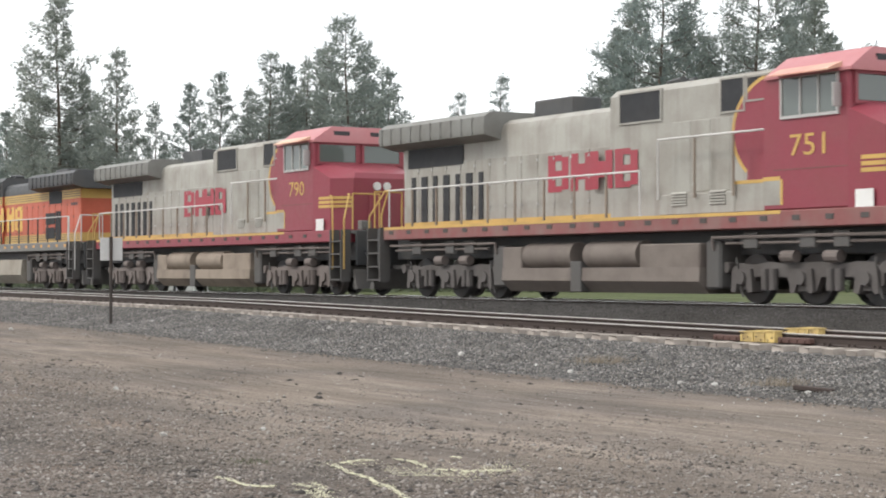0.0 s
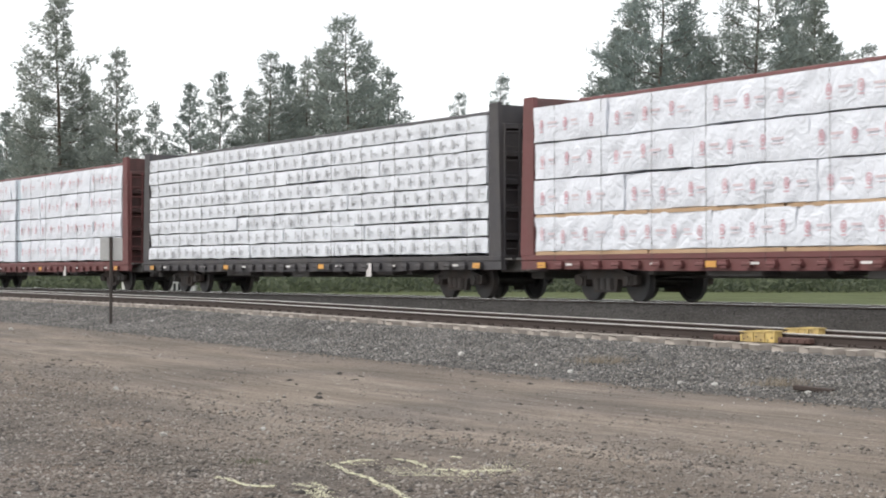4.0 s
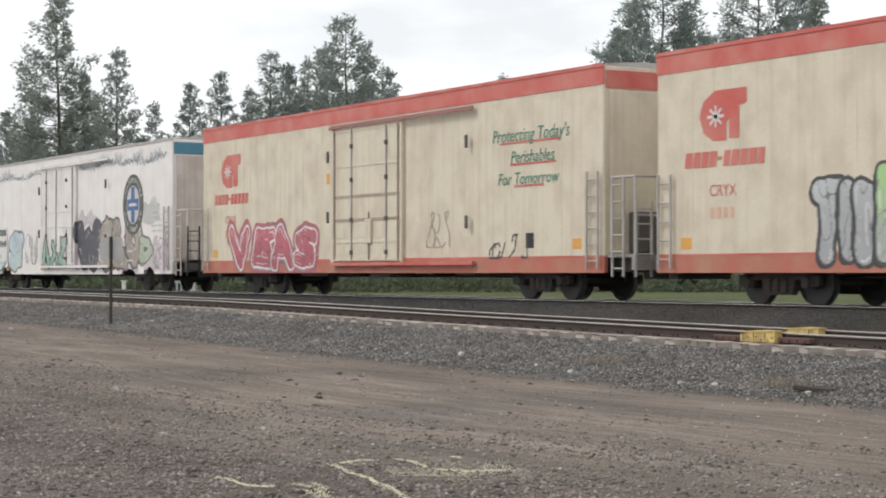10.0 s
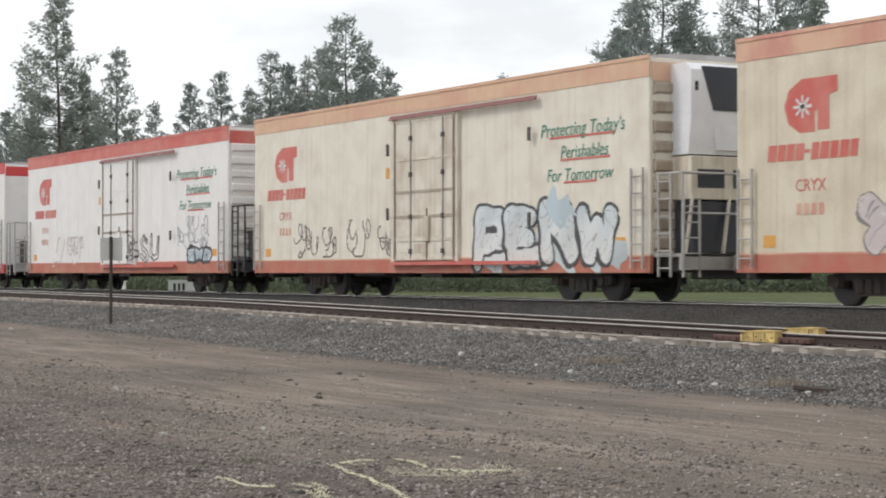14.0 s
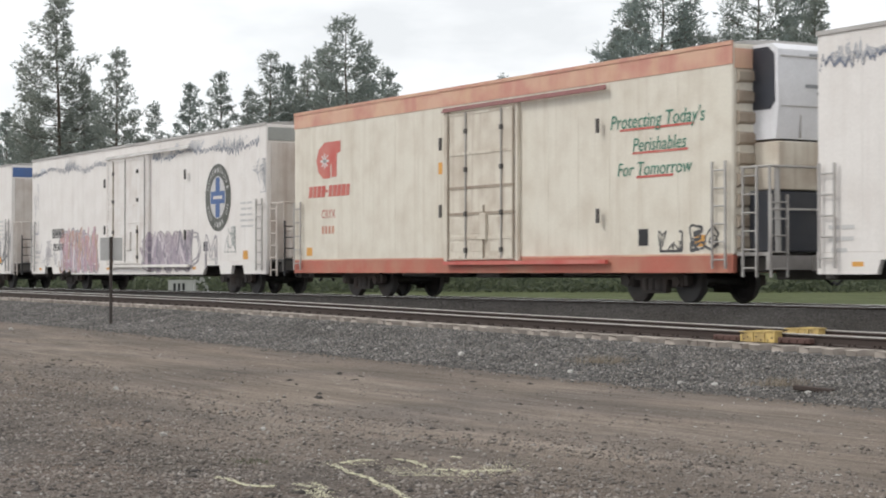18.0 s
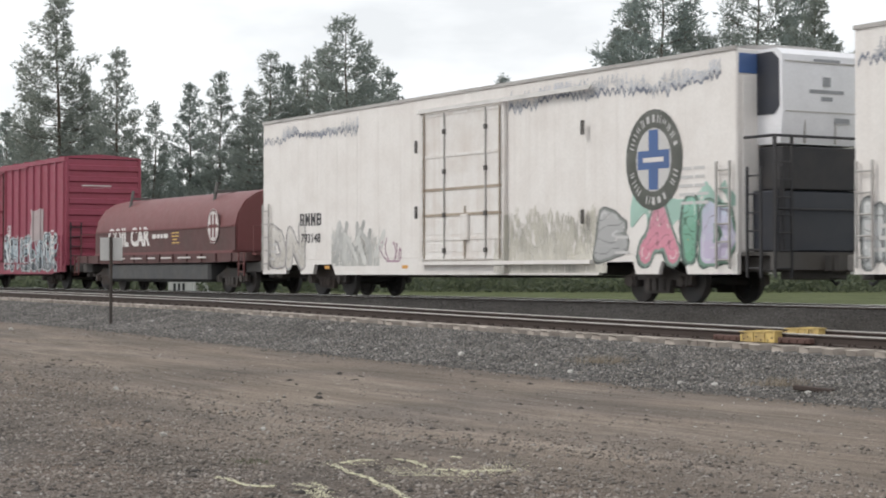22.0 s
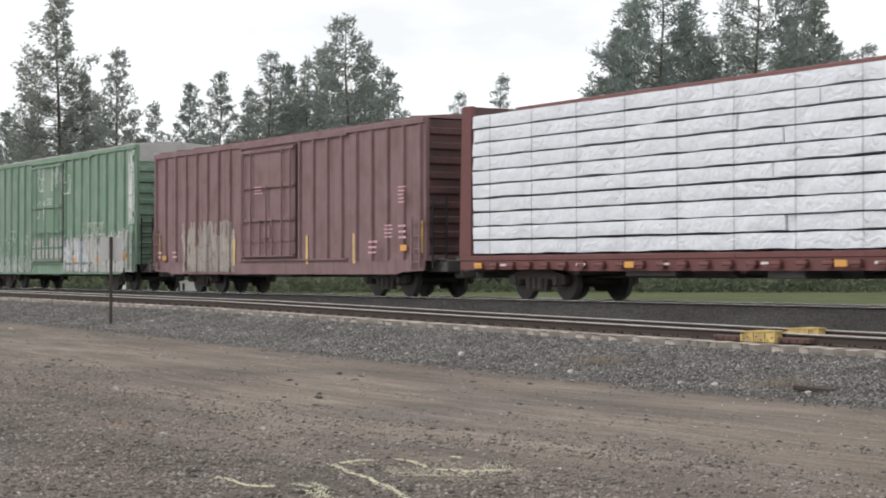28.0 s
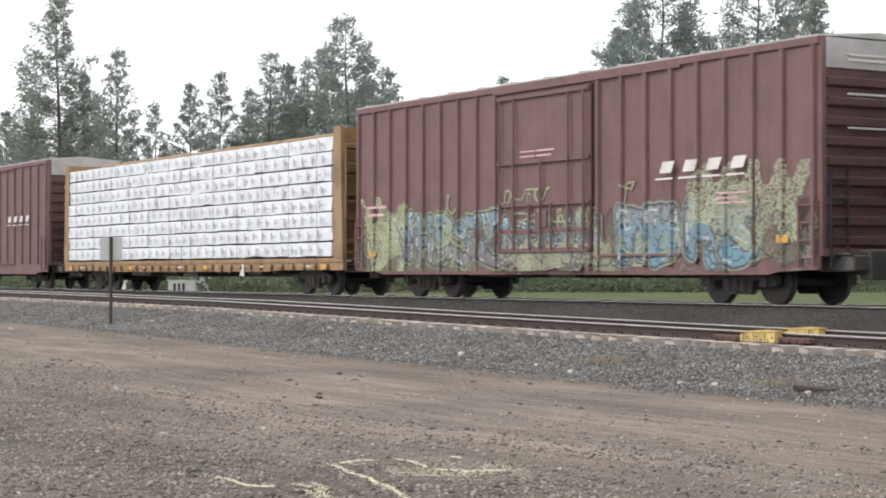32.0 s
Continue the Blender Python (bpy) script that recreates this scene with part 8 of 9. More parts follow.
def wintry(c, door, h):
    c.icicles(-h + .1, door - 2.1, 5.02, (.13, .16, .24))
    c.icicles(door + 2.2, h - .5, 5.02, (.13, .16, .24))


# white car, pale blue, black and brown letters
c = coat(COLD[2], 3, z1=5.06)
wintry(c, -.25, 11.17)
c.letters(-10.9, -8.6, .72, 2.5, 1, (.47, .6, .58), (.2, .2, .18), .2, shine=(.5, .64, .74), text="A")
c.letters(-8.6, -7.2, .72, 2.4, 1, (.47, .6, .58), (.2, .2, .18), .2, shine=(.5, .64, .74), text="U")
c.letters(-6.7, -4.9, .75, 2.5, 1, (.47, .6, .58), (.2, .2, .18), .3, shine=(.5, .64, .74), text="S")
c.scrawl(-4.9, -3.2, 1.0, 2.1, 6, (.5, .46, .44), .025)
c.letters(-2.0, .8, .9, 2.0, 3, (.25, .5, .36), (.1, .12, .1), .12)
c.patch(1.6, 10.8, .75, 1.7, (.62, .5, .53), .4)
c.patch(1.9, 4.0, 2.3, 2.8, (.55, .48, .48), .3)
c.letters(1.9, 4.2, .8, 2.55, 1, (.05, .05, .07), (.03, .03, .04), .38, shine=(.06, .06, .09), text="W")
c.letters(4.2, 8.4, .8, 2.75, 3, (.36, .29, .22), (.1, .085, .07), .34, shine=(.4, .33, .26), text="SLO")
c.letters(8.2, 9.4, 1.0, 1.95, 1, (.38, .46, .28), (.2, .2, .18), .16)
c.patch(8.5, 10.1, 2.4, 3.1, (.5, .5, .48), .3)
c.scrawl(9.5, 10.9, .8, 2.2, 9, (.3, .28, .3))
c.scrawl(-5.0, -3.0, 1.0, 2.2, 7, (.4, .38, .36))
c.lay("graffiti", COLD[2], flat(COLD[2]), "pale blue, black and brown graffiti with icicles above")
bm = bmesh.new()
box(bm, -8.3, -6.9, -1.585, -1.575, 1.12, 2.56)
panel = part("number_panel", bm, M["white_paint"], COLD[2], "white panel with dark fleet number")
lettering("car_number", "793648", .36, -7.6, -1.588, 1.75, -1, M["dark_lettering"], COLD[2], width=1.15, bold=.01)
bm = bmesh.new()
for k in range(4):
    quad(bm, -8.15 + k * .29, -7.93 + k * .29, 2.2, 2.46, -1.59)
tagged(part("owner_lettering", bm, M["dark_lettering"], COLD[2]), kind="stuff")
side_writing(COLD[2], [(-8.2, -7.4, 1.25, 1.4, 2, 2)], -1.59, M["grey_lettering"], 4)
# cream car, green and grey pieces
c = coat(COLD[3], 4)
c.patch(-9.4, -2.2, .7, 2.05, (.6, .27, .33), .35)
c.letters(-9.4, -2.4, .75, 1.85, 6, (.2, .27, .31), (.08, .12, .16), .18, shine=(.35, .47, .5))
c.letters(-2.0, 4.3, .75, 1.9, 5, (.05, .25, .12), (.7, .7, .66), .2)
c.patch(4.4, 9.6, .7, 1.6, (.3, .28, .2), .25)
c.letters(4.5, 9.5, .8, 1.65, 5, (.22, .22, .12), (.08, .2, .12), .15, shine=(.6, .42, .1))
c.lay("graffiti", COLD[3], flat(COLD[3]), "green, grey and pink graffiti along the sill")
# cream car, faded violet blobs
c = coat(COLD[4], 5)
c.letters(-6.2, -2.6, 1.0, 2.2, 3, (.58, .46, .46), (.6, .5, .46), .2)
c.patch(-4.2, -3.4, 1.7, 2.3, (.45, .36, .42), .3)
c.patch(-2.5, -2.1, 1.9, 2.3, (.42, .32, .38), .2)
c.scrawl(6.5, 8.6, 1.4, 1.8, 3, (.5, .46, .4))
c.lay("graffiti", COLD[4], flat(COLD[4]), "faded violet graffiti")
# ivory car, outlined letters
c = coat(COLD[5], 6)
c.scrawl(-7.6, -4.6, 1.1, 2.1, 9, (.16, .14, .12), .028)
c.scrawl(-4.2, -1.4, 1.1, 2.1, 9, (.2, .17, .14), .028)
c.patch(2.9, 9.1, .8, 1.5, (.52, .6, .62), .3)
c.letters(2.9, 8.9, .75, 2.25, 4, (.68, .68, .66), BLACK, .22, shine=(.56, .64, .68))
c.patch(6.2, 7.2, 1.8, 2.5, (.42, .55, .62), .3)
c.lay("graffiti", COLD[5], flat(COLD[5]), "white graffiti letters with black outlines")
# white car with dark scrawls
c = coat(COLD[6], 7)
c.letters(1.7, 4.2, 1.0, 2.0, 3, None, (.1, .1, .1), .08)
c.scrawl(5.9, 9.0, 1.4, 2.5, 12, (.4, .4, .45), .03)
c.letters(6.8, 8.7, 1.05, 1.45, 3, (.3, .42, .5), BLACK, .09)
c.scrawl(-8.4, -3.4, .9, 2.0, 12, (.55, .45, .45), .03)
c.lay("graffiti", COLD[6], flat(COLD[6]), "thin dark graffiti scrawls")
for car, digits in ((COLD[12], "793688"), (COLD[8], "793311"), (COLD[10], "793697"), (COLD[13], "793148")):
    lettering("car_number", digits, .36, -car["half"] + 3.25, -1.569, 1.52, -1, M["dark_lettering"], car, width=1.25, bold=.008)
# white emblem car, tan and pale blue
c = coat(COLD[8], 8, z1=5.1)
wintry(c, .6, 11.2)
c.wash(-7.2, -2.8, .66, 1.9, (.56, .46, .36), .3, .15)
c.shards(-7.1, -2.9, .7, 2.2, 60, [(.62, .5, .38), (.5, .36, .24), (.66, .6, .5), (.44, .5, .42)], .25, .1)
c.patch(-6.6, -4.0, .72, 1.1, (.5, .32, .18), .25, .2)
c.letters(3.0, 7.2, .85, 2.0, 4, (.58, .61, .62), (.52, .56, .58), .2, shine=(.64, .67, .69))
c.shards(2.6, 7.2, .8, 1.9, 40, [(.66, .68, .7), (.52, .58, .6), (.6, .6, .6)], .3)
c.wash(-1.3, 2.5, 1.0, 1.5, (.58, .56, .55), .2, .35)
c.outline(6.9, 8.4, .8, 1.8, 1, (.35, .42, .38))
c.patch(8.5, 9.9, .9, 1.7, (.62, .4, .4), .4)
c.patch(9.8, 10.9, .9, 1.4, (.5, .52, .46), .3)
c.lay("graffiti", COLD[8], flat(COLD[8]), "washed-out tan and blue graffiti with icicles above")
# ivory car, small black tag
c = coat(COLD[9], 9)
c.letters(8.7, 9.6, 1.1, 1.6, 2, None, BLACK, .06)
c.scrawl(7.6, 8.4, 1.1, 1.5, 4, BLACK, .025)
c.lay("graffiti", COLD[9], flat(COLD[9]), "small black graffiti tag")
# white emblem car, mauve letters
c = coat(COLD[10], 10, z1=5.06)
wintry(c, -.25, 11.15)
c.patch(-7.8, -3.4, .66, 1.1, (.55, .33, .2), .3)
c.letters(-7.7, -3.5, .7, 2.25, 6, (.5, .26, .33), (.55, .5, .55), .17, shine=(.6, .3, .22))
c.letters(1.5, 5.3, .75, 2.0, 4, (.3, .25, .31), (.6, .5, .52), .22, shine=(.45, .36, .42))
c.shards(-7.7, -3.5, .7, 2.3, 60, [(.56, .3, .36), (.66, .62, .64), (.5, .3, .2), (.4, .3, .4)], .2)
c.shards(1.5, 5.3, .75, 2.0, 55, [(.34, .26, .34), (.62, .54, .58), (.44, .34, .4), (.24, .2, .26)], .3)
c.letters(5.2, 7.6, .8, 2.0, 2, None, (.36, .32, .36), .07)
c.scrawl(10.1, 11.1, 3.1, 4.1, 7, (.35, .36, .4), .02)
c.scrawl(7.9, 8.9, 1.3, 2.1, 6, (.32, .36, .34), .02)
c.scrawl(-10.8, -8.0, .9, 1.9, 10, (.4, .38, .42), .02)
c.scrawl(-10.9, -10.3, 2.2, 4.2, 6, (.4, .4, .44), .02)
c.lay("graffiti", COLD[10], flat(COLD[10]), "mauve and pink graffiti with icicles above")
# white emblem car, many colours
c = coat(COLD[11], 11)
c.scrawl(-10.9, -8.0, .8, 2.2, 16, (.3, .28, .26), .03)
c.outline(-10.8, -9.4, .7, 1.7, 2, (.45, .34, .16))
c.letters(-7.7, -2.1, .7, 2.0, 5, (.36, .62, .4), (.18, .36, .26), .2, shine=(.6, .74, .62))
c.patch(1.6, 5.5, .66, 1.1, (.1, .25, .42), .25)
c.letters(1.7, 5.6, .75, 1.8, 6, (.32, .55, .6), (.1, .2, .32), .16)
c.patch(5.4, 9.4, 1.6, 2.35, (.5, .1, .13), .45)
c.letters(5.4, 9.3, 1.4, 2.3, 5, (.52, .12, .15), (.4, .08, .1), .2)
c.patch(5.4, 8.6, .68, 1.2, (.62, .38, .5), .4)
c.letters(5.5, 8.5, .72, 2.0, 3, (.06, .06, .07), WHITE, .2)
c.shards(5.5, 8.6, .75, 2.1, 40, [(.04, .04, .05), (.5, .1, .13), (.66, .62, .62), (.3, .06, .1)], .3)
c.shards(-7.6, -2.2, .7, 2.0, 50, [(.2, .42, .28), (.6, .74, .62), (.7, .72, .66), (.3, .56, .4)], .3)
c.shards(1.7, 5.5, .7, 1.8, 40, [(.1, .22, .4), (.32, .55, .6), (.58, .64, .7)], .25)
c.scrawl(8.8, 11.1, 1.0, 2.4, 14, (.12, .12, .14), .03)
c.lay("graffiti", COLD[11], flat(COLD[11]), "green, blue, red and black graffiti pieces")
# white emblem car, broad green
c = coat(COLD[12], 12, z1=5.06)
wintry(c, -.25, 11.2)
c.letters(-10.9, -8.8, .8, 2.0, 4, (.5, .52, .52), (.3, .32, .32), .11)
c.wash(-6.9, -2.3, .62, 1.9, (.3, .4, .3), .3, .05)
c.letters(-6.9, -2.3, .7, 2.2, 5, (.24, .38, .24), (.56, .62, .56), .17, shine=(.5, .6, .5))
c.shards(-6.8, -2.4, .7, 2.2, 60, [(.62, .68, .62), (.16, .26, .18), (.3, .42, .34), (.5, .6, .6)], .3)
c.patch(-3.4, -2.4, .7, 1.2, (.5, .62, .66), .2)
c.wash(-2.1, 1.6, 2.05, 2.42, (.5, .3, .22), .1, .1)
c.wash(-2.1, 1.6, .95, 1.95, (.4, .41, .45), .15, .05)
c.letters(-1.9, 1.4, 1.1, 2.0, 4, (.34, .34, .42), (.22, .22, .28), .1, shine=(.6, .6, .66))
for x in (-1.95, -.3, 1.45):
    c.patch(x - .12, x + .12, 1.0, 2.5, (.5, .27, .17), .08)
c.letters(1.75, 3.1, .85, 2.0, 2, (.42, .42, .5), (.6, .6, .66), .14, shine=(.6, .6, .66))
c.wash(3.05, 9.1, .62, 2.15, (.24, .28, .2), .12, .0)
c.shards(3.1, 9.1, 1.2, 2.36, 90, [(.1, .16, .12), (.14, .2, .14), (.3, .4, .24), (.36, .48, .46), (.2, .27, .18)], .2, .17)
c.shards(7.6, 9.1, .9, 2.36, 40, [(.42, .54, .54), (.3, .38, .28), (.24, .3, .2)], .05)
c.shards(3.1, 7.4, .68, 1.3, 40, [(.25, .28, .22), (.33, .36, .24), (.2, .24, .18)], .3)
c.patch(6.1, 7.3, 1.15, 1.55, (.55, .36, .27), .3)
c.patch(7.4, 7.6, 1.25, 1.4, (.6, .1, .2), .06)
c.wash(9.1, 11.1, .66, 1.9, (.5, .54, .48), .25, .2)
c.shards(9.1, 11.1, .8, 2.0, 40, [(.26, .28, .26), (.6, .62, .6), (.4, .44, .4)], .25)
c.scrawl(10.2, 11.0, 2.4, 3.7, 6, (.3, .32, .34), .03)
c.lay("graffiti", COLD[12], flat(COLD[12]), "broad green and grey graffiti with icicles above")
# white emblem car, pink and green letters
c = coat(COLD[13], 13, z1=5.06)
c.icicles(-11.1, -5.0, 5.02, (.13, .16, .24))
c.icicles(2.7, 10.7, 5.02, (.13, .16, .24))
c.wash(-6.6, -3.8, .85, 1.8, (.52, .52, .48), .3, .2)
c.shards(-6.5, -3.9, .9, 2.0, 24, [(.5, .5, .48), (.64, .64, .6), (.42, .42, .4)], .3, .12)
c.letters(-10.6, -8.3, .8, 2.0, 2, (.62, .57, .5), (.5, .46, .44), .15)
c.wash(2.6, 6.7, .66, 1.85, (.5, .47, .38), .35, .12)
c.wash(2.2, 6.7, .66, 1.2, (.54, .51, .43), .3, .2)
c.letters(6.3, 7.5, .9, 2.1, 1, (.4, .4, .4), (.22, .24, .22), .16)
c.patch(7.6, 11.1, 1.7, 2.4, (.3, .55, .45), .5)
c.letters(8.0, 9.3, .8, 2.15, 1, (.72, .16, .27), (.18, .3, .24), .22, shine=(.7, .24, .34), text="A")
c.letters(9.3, 10.1, .8, 2.2, 1, (.1, .42, .24), (.08, .2, .14), .2, shine=(.2, .55, .4), text="I")
c.letters(10.1, 11.1, .8, 2.1, 1, (.55, .46, .68), (.12, .3, .2), .2, shine=(.5, .56, .72), text="D")
c.scrawl(-4.0, -2.6, .95, 1.6, 3, (.4, .2, .3), .03)
c.lay("graffiti", COLD[13], flat(COLD[13]), "pink, green and lilac graffiti letters")

# boxcars
c = coat(box_atw, 20, z0=.68, z1=3.4)
c.letters(-6.8, -3.8, .72, 2.3, 6, (.5, .56, .6), (.06, .08, .1), .085, halo=WHITE, shine=(.66, .7, .72), ink=(.03, .04, .05))
c.letters(-2.9, -1.8, .75, 2.0, 1, (.66, .68, .7), WHITE, .22, ink=(.03, .04, .05))
c.scrawl(-7.8, -6.9, 1.3, 2.0, 6, WHITE, .03)
c.scrawl(-7.0, -3.7, 2.0, 2.4, 9, (.6, .5, .52), .03)
c.scrawl(-3.7, -1.8, .8, 2.2, 14, (.62, .48, .5), .03)
for x in (-4.9, -2.3, 2.7):
    c.patch(x - .2, x + .2, 1.25, 1.38, (.7, .36, .03), .02)
c.letters(1.9, 8.3, .75, 2.2, 8, (.12, .15, .18), (.66, .7, .72), .1, halo=WHITE, shine=(.36, .48, .55), ink=(.03, .04, .05))
c.shards(-6.8, -3.8, .75, 2.2, 40, [(.66, .7, .72), (.3, .42, .5), (.06, .07, .09), (.5, .58, .62)], .25, .06)
c.shards(1.9, 8.3, .75, 2.1, 70, [(.66, .7, .72), (.36, .46, .52), (.08, .09, .11), (.5, .56, .6)], .3, .06)
c.patch(5.2, 6.8, 1.95, 3.2, (.42, .32, .32), .15)
c.scrawl(1.8, 2.6, 1.9, 2.6, 4, WHITE, .025)
c.lay("graffiti", box_atw, rib_level(box_atw), "white and grey graffiti letters")
c = coat(box_old, 21, z0=.68, z1=2.6)
c.wash(-6.8, -2.6, .68, 1.85, (.36, .285, .24), .3, .25)
c.shards(-6.7, -2.65, .72, 2.25, 90, [(.37, .3, .255), (.33, .255, .215), (.35, .275, .23)], .14)
for x, z in ((-8.83, 1.54), (-5.74, 1.33), (-2.63, 1.29), (2.5, 1.32), (5.43, 1.31), (9.22, 1.57)):
    c.patch(x - .07, x + .07, z - .42, z + .42, (.75, .45, .05), .02)
c.lay("graffiti", box_old, rib_level(box_old), "worn beige graffiti and yellow reflective strips")
c = coat(box_green, 22, z0=.68, z1=5.0)
c.wash(-9.3, -1.9, .68, 1.35, (.4, .46, .4), .35, .35)
c.shards(-8.6, -6.1, .75, 1.75, 45, [(.42, .5, .62), (.28, .36, .5), (.56, .58, .58), (.36, .42, .4)], .2)
c.shards(-6.1, -2.0, .7, 1.5, 26, [(.34, .42, .35), (.28, .38, .3), (.4, .46, .4)], .2, .05)
c.scrawl(-5.8, -2.6, 1.3, 2.4, 5, (.42, .52, .42), .025)
c.wash(-1.8, 1.8, 1.1, 2.0, (.46, .43, .41), .1, .06)
c.wash(2.0, 9.35, .68, 2.0, (.4, .4, .37), .3, .1)
c.shards(2.0, 4.4, .7, 1.9, 60, [(.6, .62, .64), (.3, .34, .42), (.5, .5, .52), (.36, .4, .36)], .2)
c.shards(4.4, 8.8, .7, 2.1, 70, [(.48, .48, .45), (.34, .36, .33), (.42, .4, .39)], .3)
c.scrawl(3.4, 6.4, 2.05, 2.5, 12, (.42, .5, .4), .025)
c.wash(8.75, 9.37, 2.4, 5.0, (.48, .54, .47), .1, .25)
c.scrawl(8.75, 9.3, 2.5, 4.9, 14, (.62, .66, .62), .03)
c.scrawl(-1.3, -.3, 3.9, 4.75, 4, (.5, .57, .5), .035)
c.scrawl(.1, 1.5, 3.9, 4.75, 7, (.5, .57, .5), .035)
c.scrawl(1.4, 2.6, 3.7, 4.6, 6, (.5, .57, .5), .03)
c.scrawl(-1.2, -.2, 2.7, 3.5, 3, (.58, .62, .58), .03)
for x, z in ((8.42, 1.18), (5.6, 1.1), (3.2, 1.1), (1.5, 1.2)):
    c.patch(x - .2, x + .2, z - .1, z + .1, (.62, .3, .08), .04)
c.lay("graffiti", box_green, rib_level(box_green, True), "pale scraped graffiti along the sill")
c = coat(box_rose, 23, z0=.68, z1=2.4)
c.patch(-8.0, -2.1, .68, 1.7, (.5, .54, .38), .45)
c.scrawl(-8.6, -6.2, 1.7, 2.2, 7, (.6, .56, .54), .03)
c.letters(-6.0, -3.0, .78, 2.1, 3, (.72, .72, .68), (.05, .05, .05), .2, ink=(.03, .04, .05))
c.patch(1.9, 6.0, .72, 1.3, WHITE, .25)
c.letters(1.9, 5.9, .78, 1.95, 4, (.08, .25, .36), (.68, .72, .74), .17, shine=(.2, .45, .55), ink=(.03, .04, .05))
c.scrawl(6.0, 7.0, .68, 1.5, 5, (.6, .45, .42), .04)
c.lay("graffiti", box_rose, rib_level(box_rose), "white, pale green and blue graffiti")
c = coat(box_double, 24, z0=.68, z1=3.6)
c.scrawl(-9.2, -8.0, 1.2, 2.9, 16, (.68, .66, .66), .035)
c.letters(-9.2, -6.0, .75, 2.0, 4, (.62, .6, .62), (.3, .3, .34), .15, halo=(.62, .55, .55), shine=(.35, .5, .62), ink=(.03, .04, .05))
c.letters(-6.2, -2.5, .75, 2.0, 5, (.6, .5, .5), (.2, .2, .22), .14, halo=(.66, .64, .62), shine=(.3, .42, .55), ink=(.03, .04, .05))
c.patch(-2.5, 2.8, .68, 1.9, (.42, .46, .24), .3)
c.letters(-2.4, 2.7, .78, 2.1, 7, (.5, .55, .36), (.05, .06, .05), .12, shine=(.68, .66, .58), ink=(.03, .04, .05))
c.patch(3.0, 9.2, .68, 1.8, (.62, .5, .44), .4)
c.letters(3.1, 6.2, .78, 2.2, 4, (.36, .55, .62), (.66, .66, .66), .16, shine=(.2, .22, .28), ink=(.03, .04, .05))
c.letters(6.2, 9.2, .78, 2.2, 4, (.3, .6, .7), (.66, .62, .56), .16, shine=(.6, .36, .3), ink=(.03, .04, .05))
c.shards(-9.2, -2.6, .72, 2.1, 90, [(.66, .64, .64), (.12, .12, .14), (.4, .5, .6), (.6, .42, .44), (.5, .48, .46)], .3)
c.shards(-2.5, 2.8, .72, 2.1, 70, [(.1, .1, .1), (.4, .5, .26), (.62, .6, .52), (.3, .36, .2)], .3)
c.shards(3.0, 9.2, .72, 2.2, 110, [(.36, .56, .66), (.66, .66, .66), (.62, .34, .34), (.1, .11, .14), (.6, .5, .46)], .3)
c.patch(7.0, 8.2, 1.5, 1.7, (.75, .6, .05), .08)
c.scrawl(8.0, 9.0, 2.6, 3.6, 5, (.5, .28, .28), .03)
c.scrawl(-9.0, 9.2, .8, 2.0, 60, (.05, .055, .06), .022)
c.scrawl(-9.0, 9.2, .8, 2.2, 40, (.6, .58, .56), .03)
c.lay("graffiti", box_double, rib_level(box_double, True), "crowded pale graffiti in many colours")
c = coat(box_plum, 25, z0=.68, z1=2.9)
c.patch(-9.2, 9.3, .68, 1.4, (.2, .2, .1), .6, .45)
c.letters(-7.1, -2.0, .78, 2.2, 5, (.2, .16, .16), (.3, .34, .16), .17, shine=(.1, .28, .4), ink=(.03, .04, .05))
c.letters(-1.8, 2.4, .78, 2.0, 4, (.2, .13, .12), (.25, .25, .12), .13, shine=(.12, .3, .4), ink=(.03, .04, .05))
c.letters(2.9, 7.6, .78, 2.3, 4, (.07, .26, .38), (.27, .27, .22), .24, shine=(.22, .2, .18), ink=(.03, .04, .05))
c.patch(-9.0, -6.6, .9, 2.4, (.4, .43, .2), .5, .3)
c.patch(5.4, 9.2, 1.4, 2.7, (.36, .38, .22), .6, .4)
c.patch(-2.0, 2.6, .75, 1.3, (.3, .3, .16), .4, .3)
c.scrawl(-9.0, 9.0, 1.8, 2.6, 14, (.3, .34, .16), .03)
c.scrawl(-9.0, 9.0, .8, 2.1, 50, (.07, .06, .06), .03)
c.scrawl(-9.0, 9.0, .8, 2.1, 24, (.3, .34, .15), .03)
c.lay("graffiti", box_plum, rib_level(box_plum, True), "yellow-green, blue and grey graffiti")

# painted marks on the boxcars
bm = bmesh.new()
oval(bm, 7.05, 3.6, .34, .38, -1.6)
emblem_brown = part("emblem", bm, M["white_lettering"], box_brown, "white oval emblem")
bm = bmesh.new()
for a in (-.16, .05):
    quad(bm, 7.05 + a, 7.05 + a + .1, 3.35, 3.85, -1.605)
quad(bm, 6.8, 7.3, 3.57, 3.64, -1.606)
part("cross", bm, M["boxcar_brown"], emblem_brown)
# stencilled marks on dark patches along the sill of one lumber car
for x0, x1 in ((-9.5, -7.95), (-7.0, -5.6)):
    bm = bmesh.new()
    box(bm, x0, x1, -1.604, -1.53, .72, 1.02, .004)
    part("marking_patch", bm, M["grimy_shade_oxide"], beam_marked, "dark painted patch behind the car's marks")
lettering("reporting_marks", "TTZ", .34, -8.85, -1.61, .75, -1, M["white_lettering"], beam_marked, width=.85, bold=.012)
bm = bmesh.new()
box(bm, -7.92, -7.02, -1.604, -1.53, .72, 1.02, .004)
part("marking_patch", bm, M["rusted_yellow"], beam_marked, "worn ochre patch behind the car's number")
lettering("car_number", "864", .32, -7.45, -1.61, .76, -1, M["white_lettering"], beam_marked, width=.7, bold=.012)
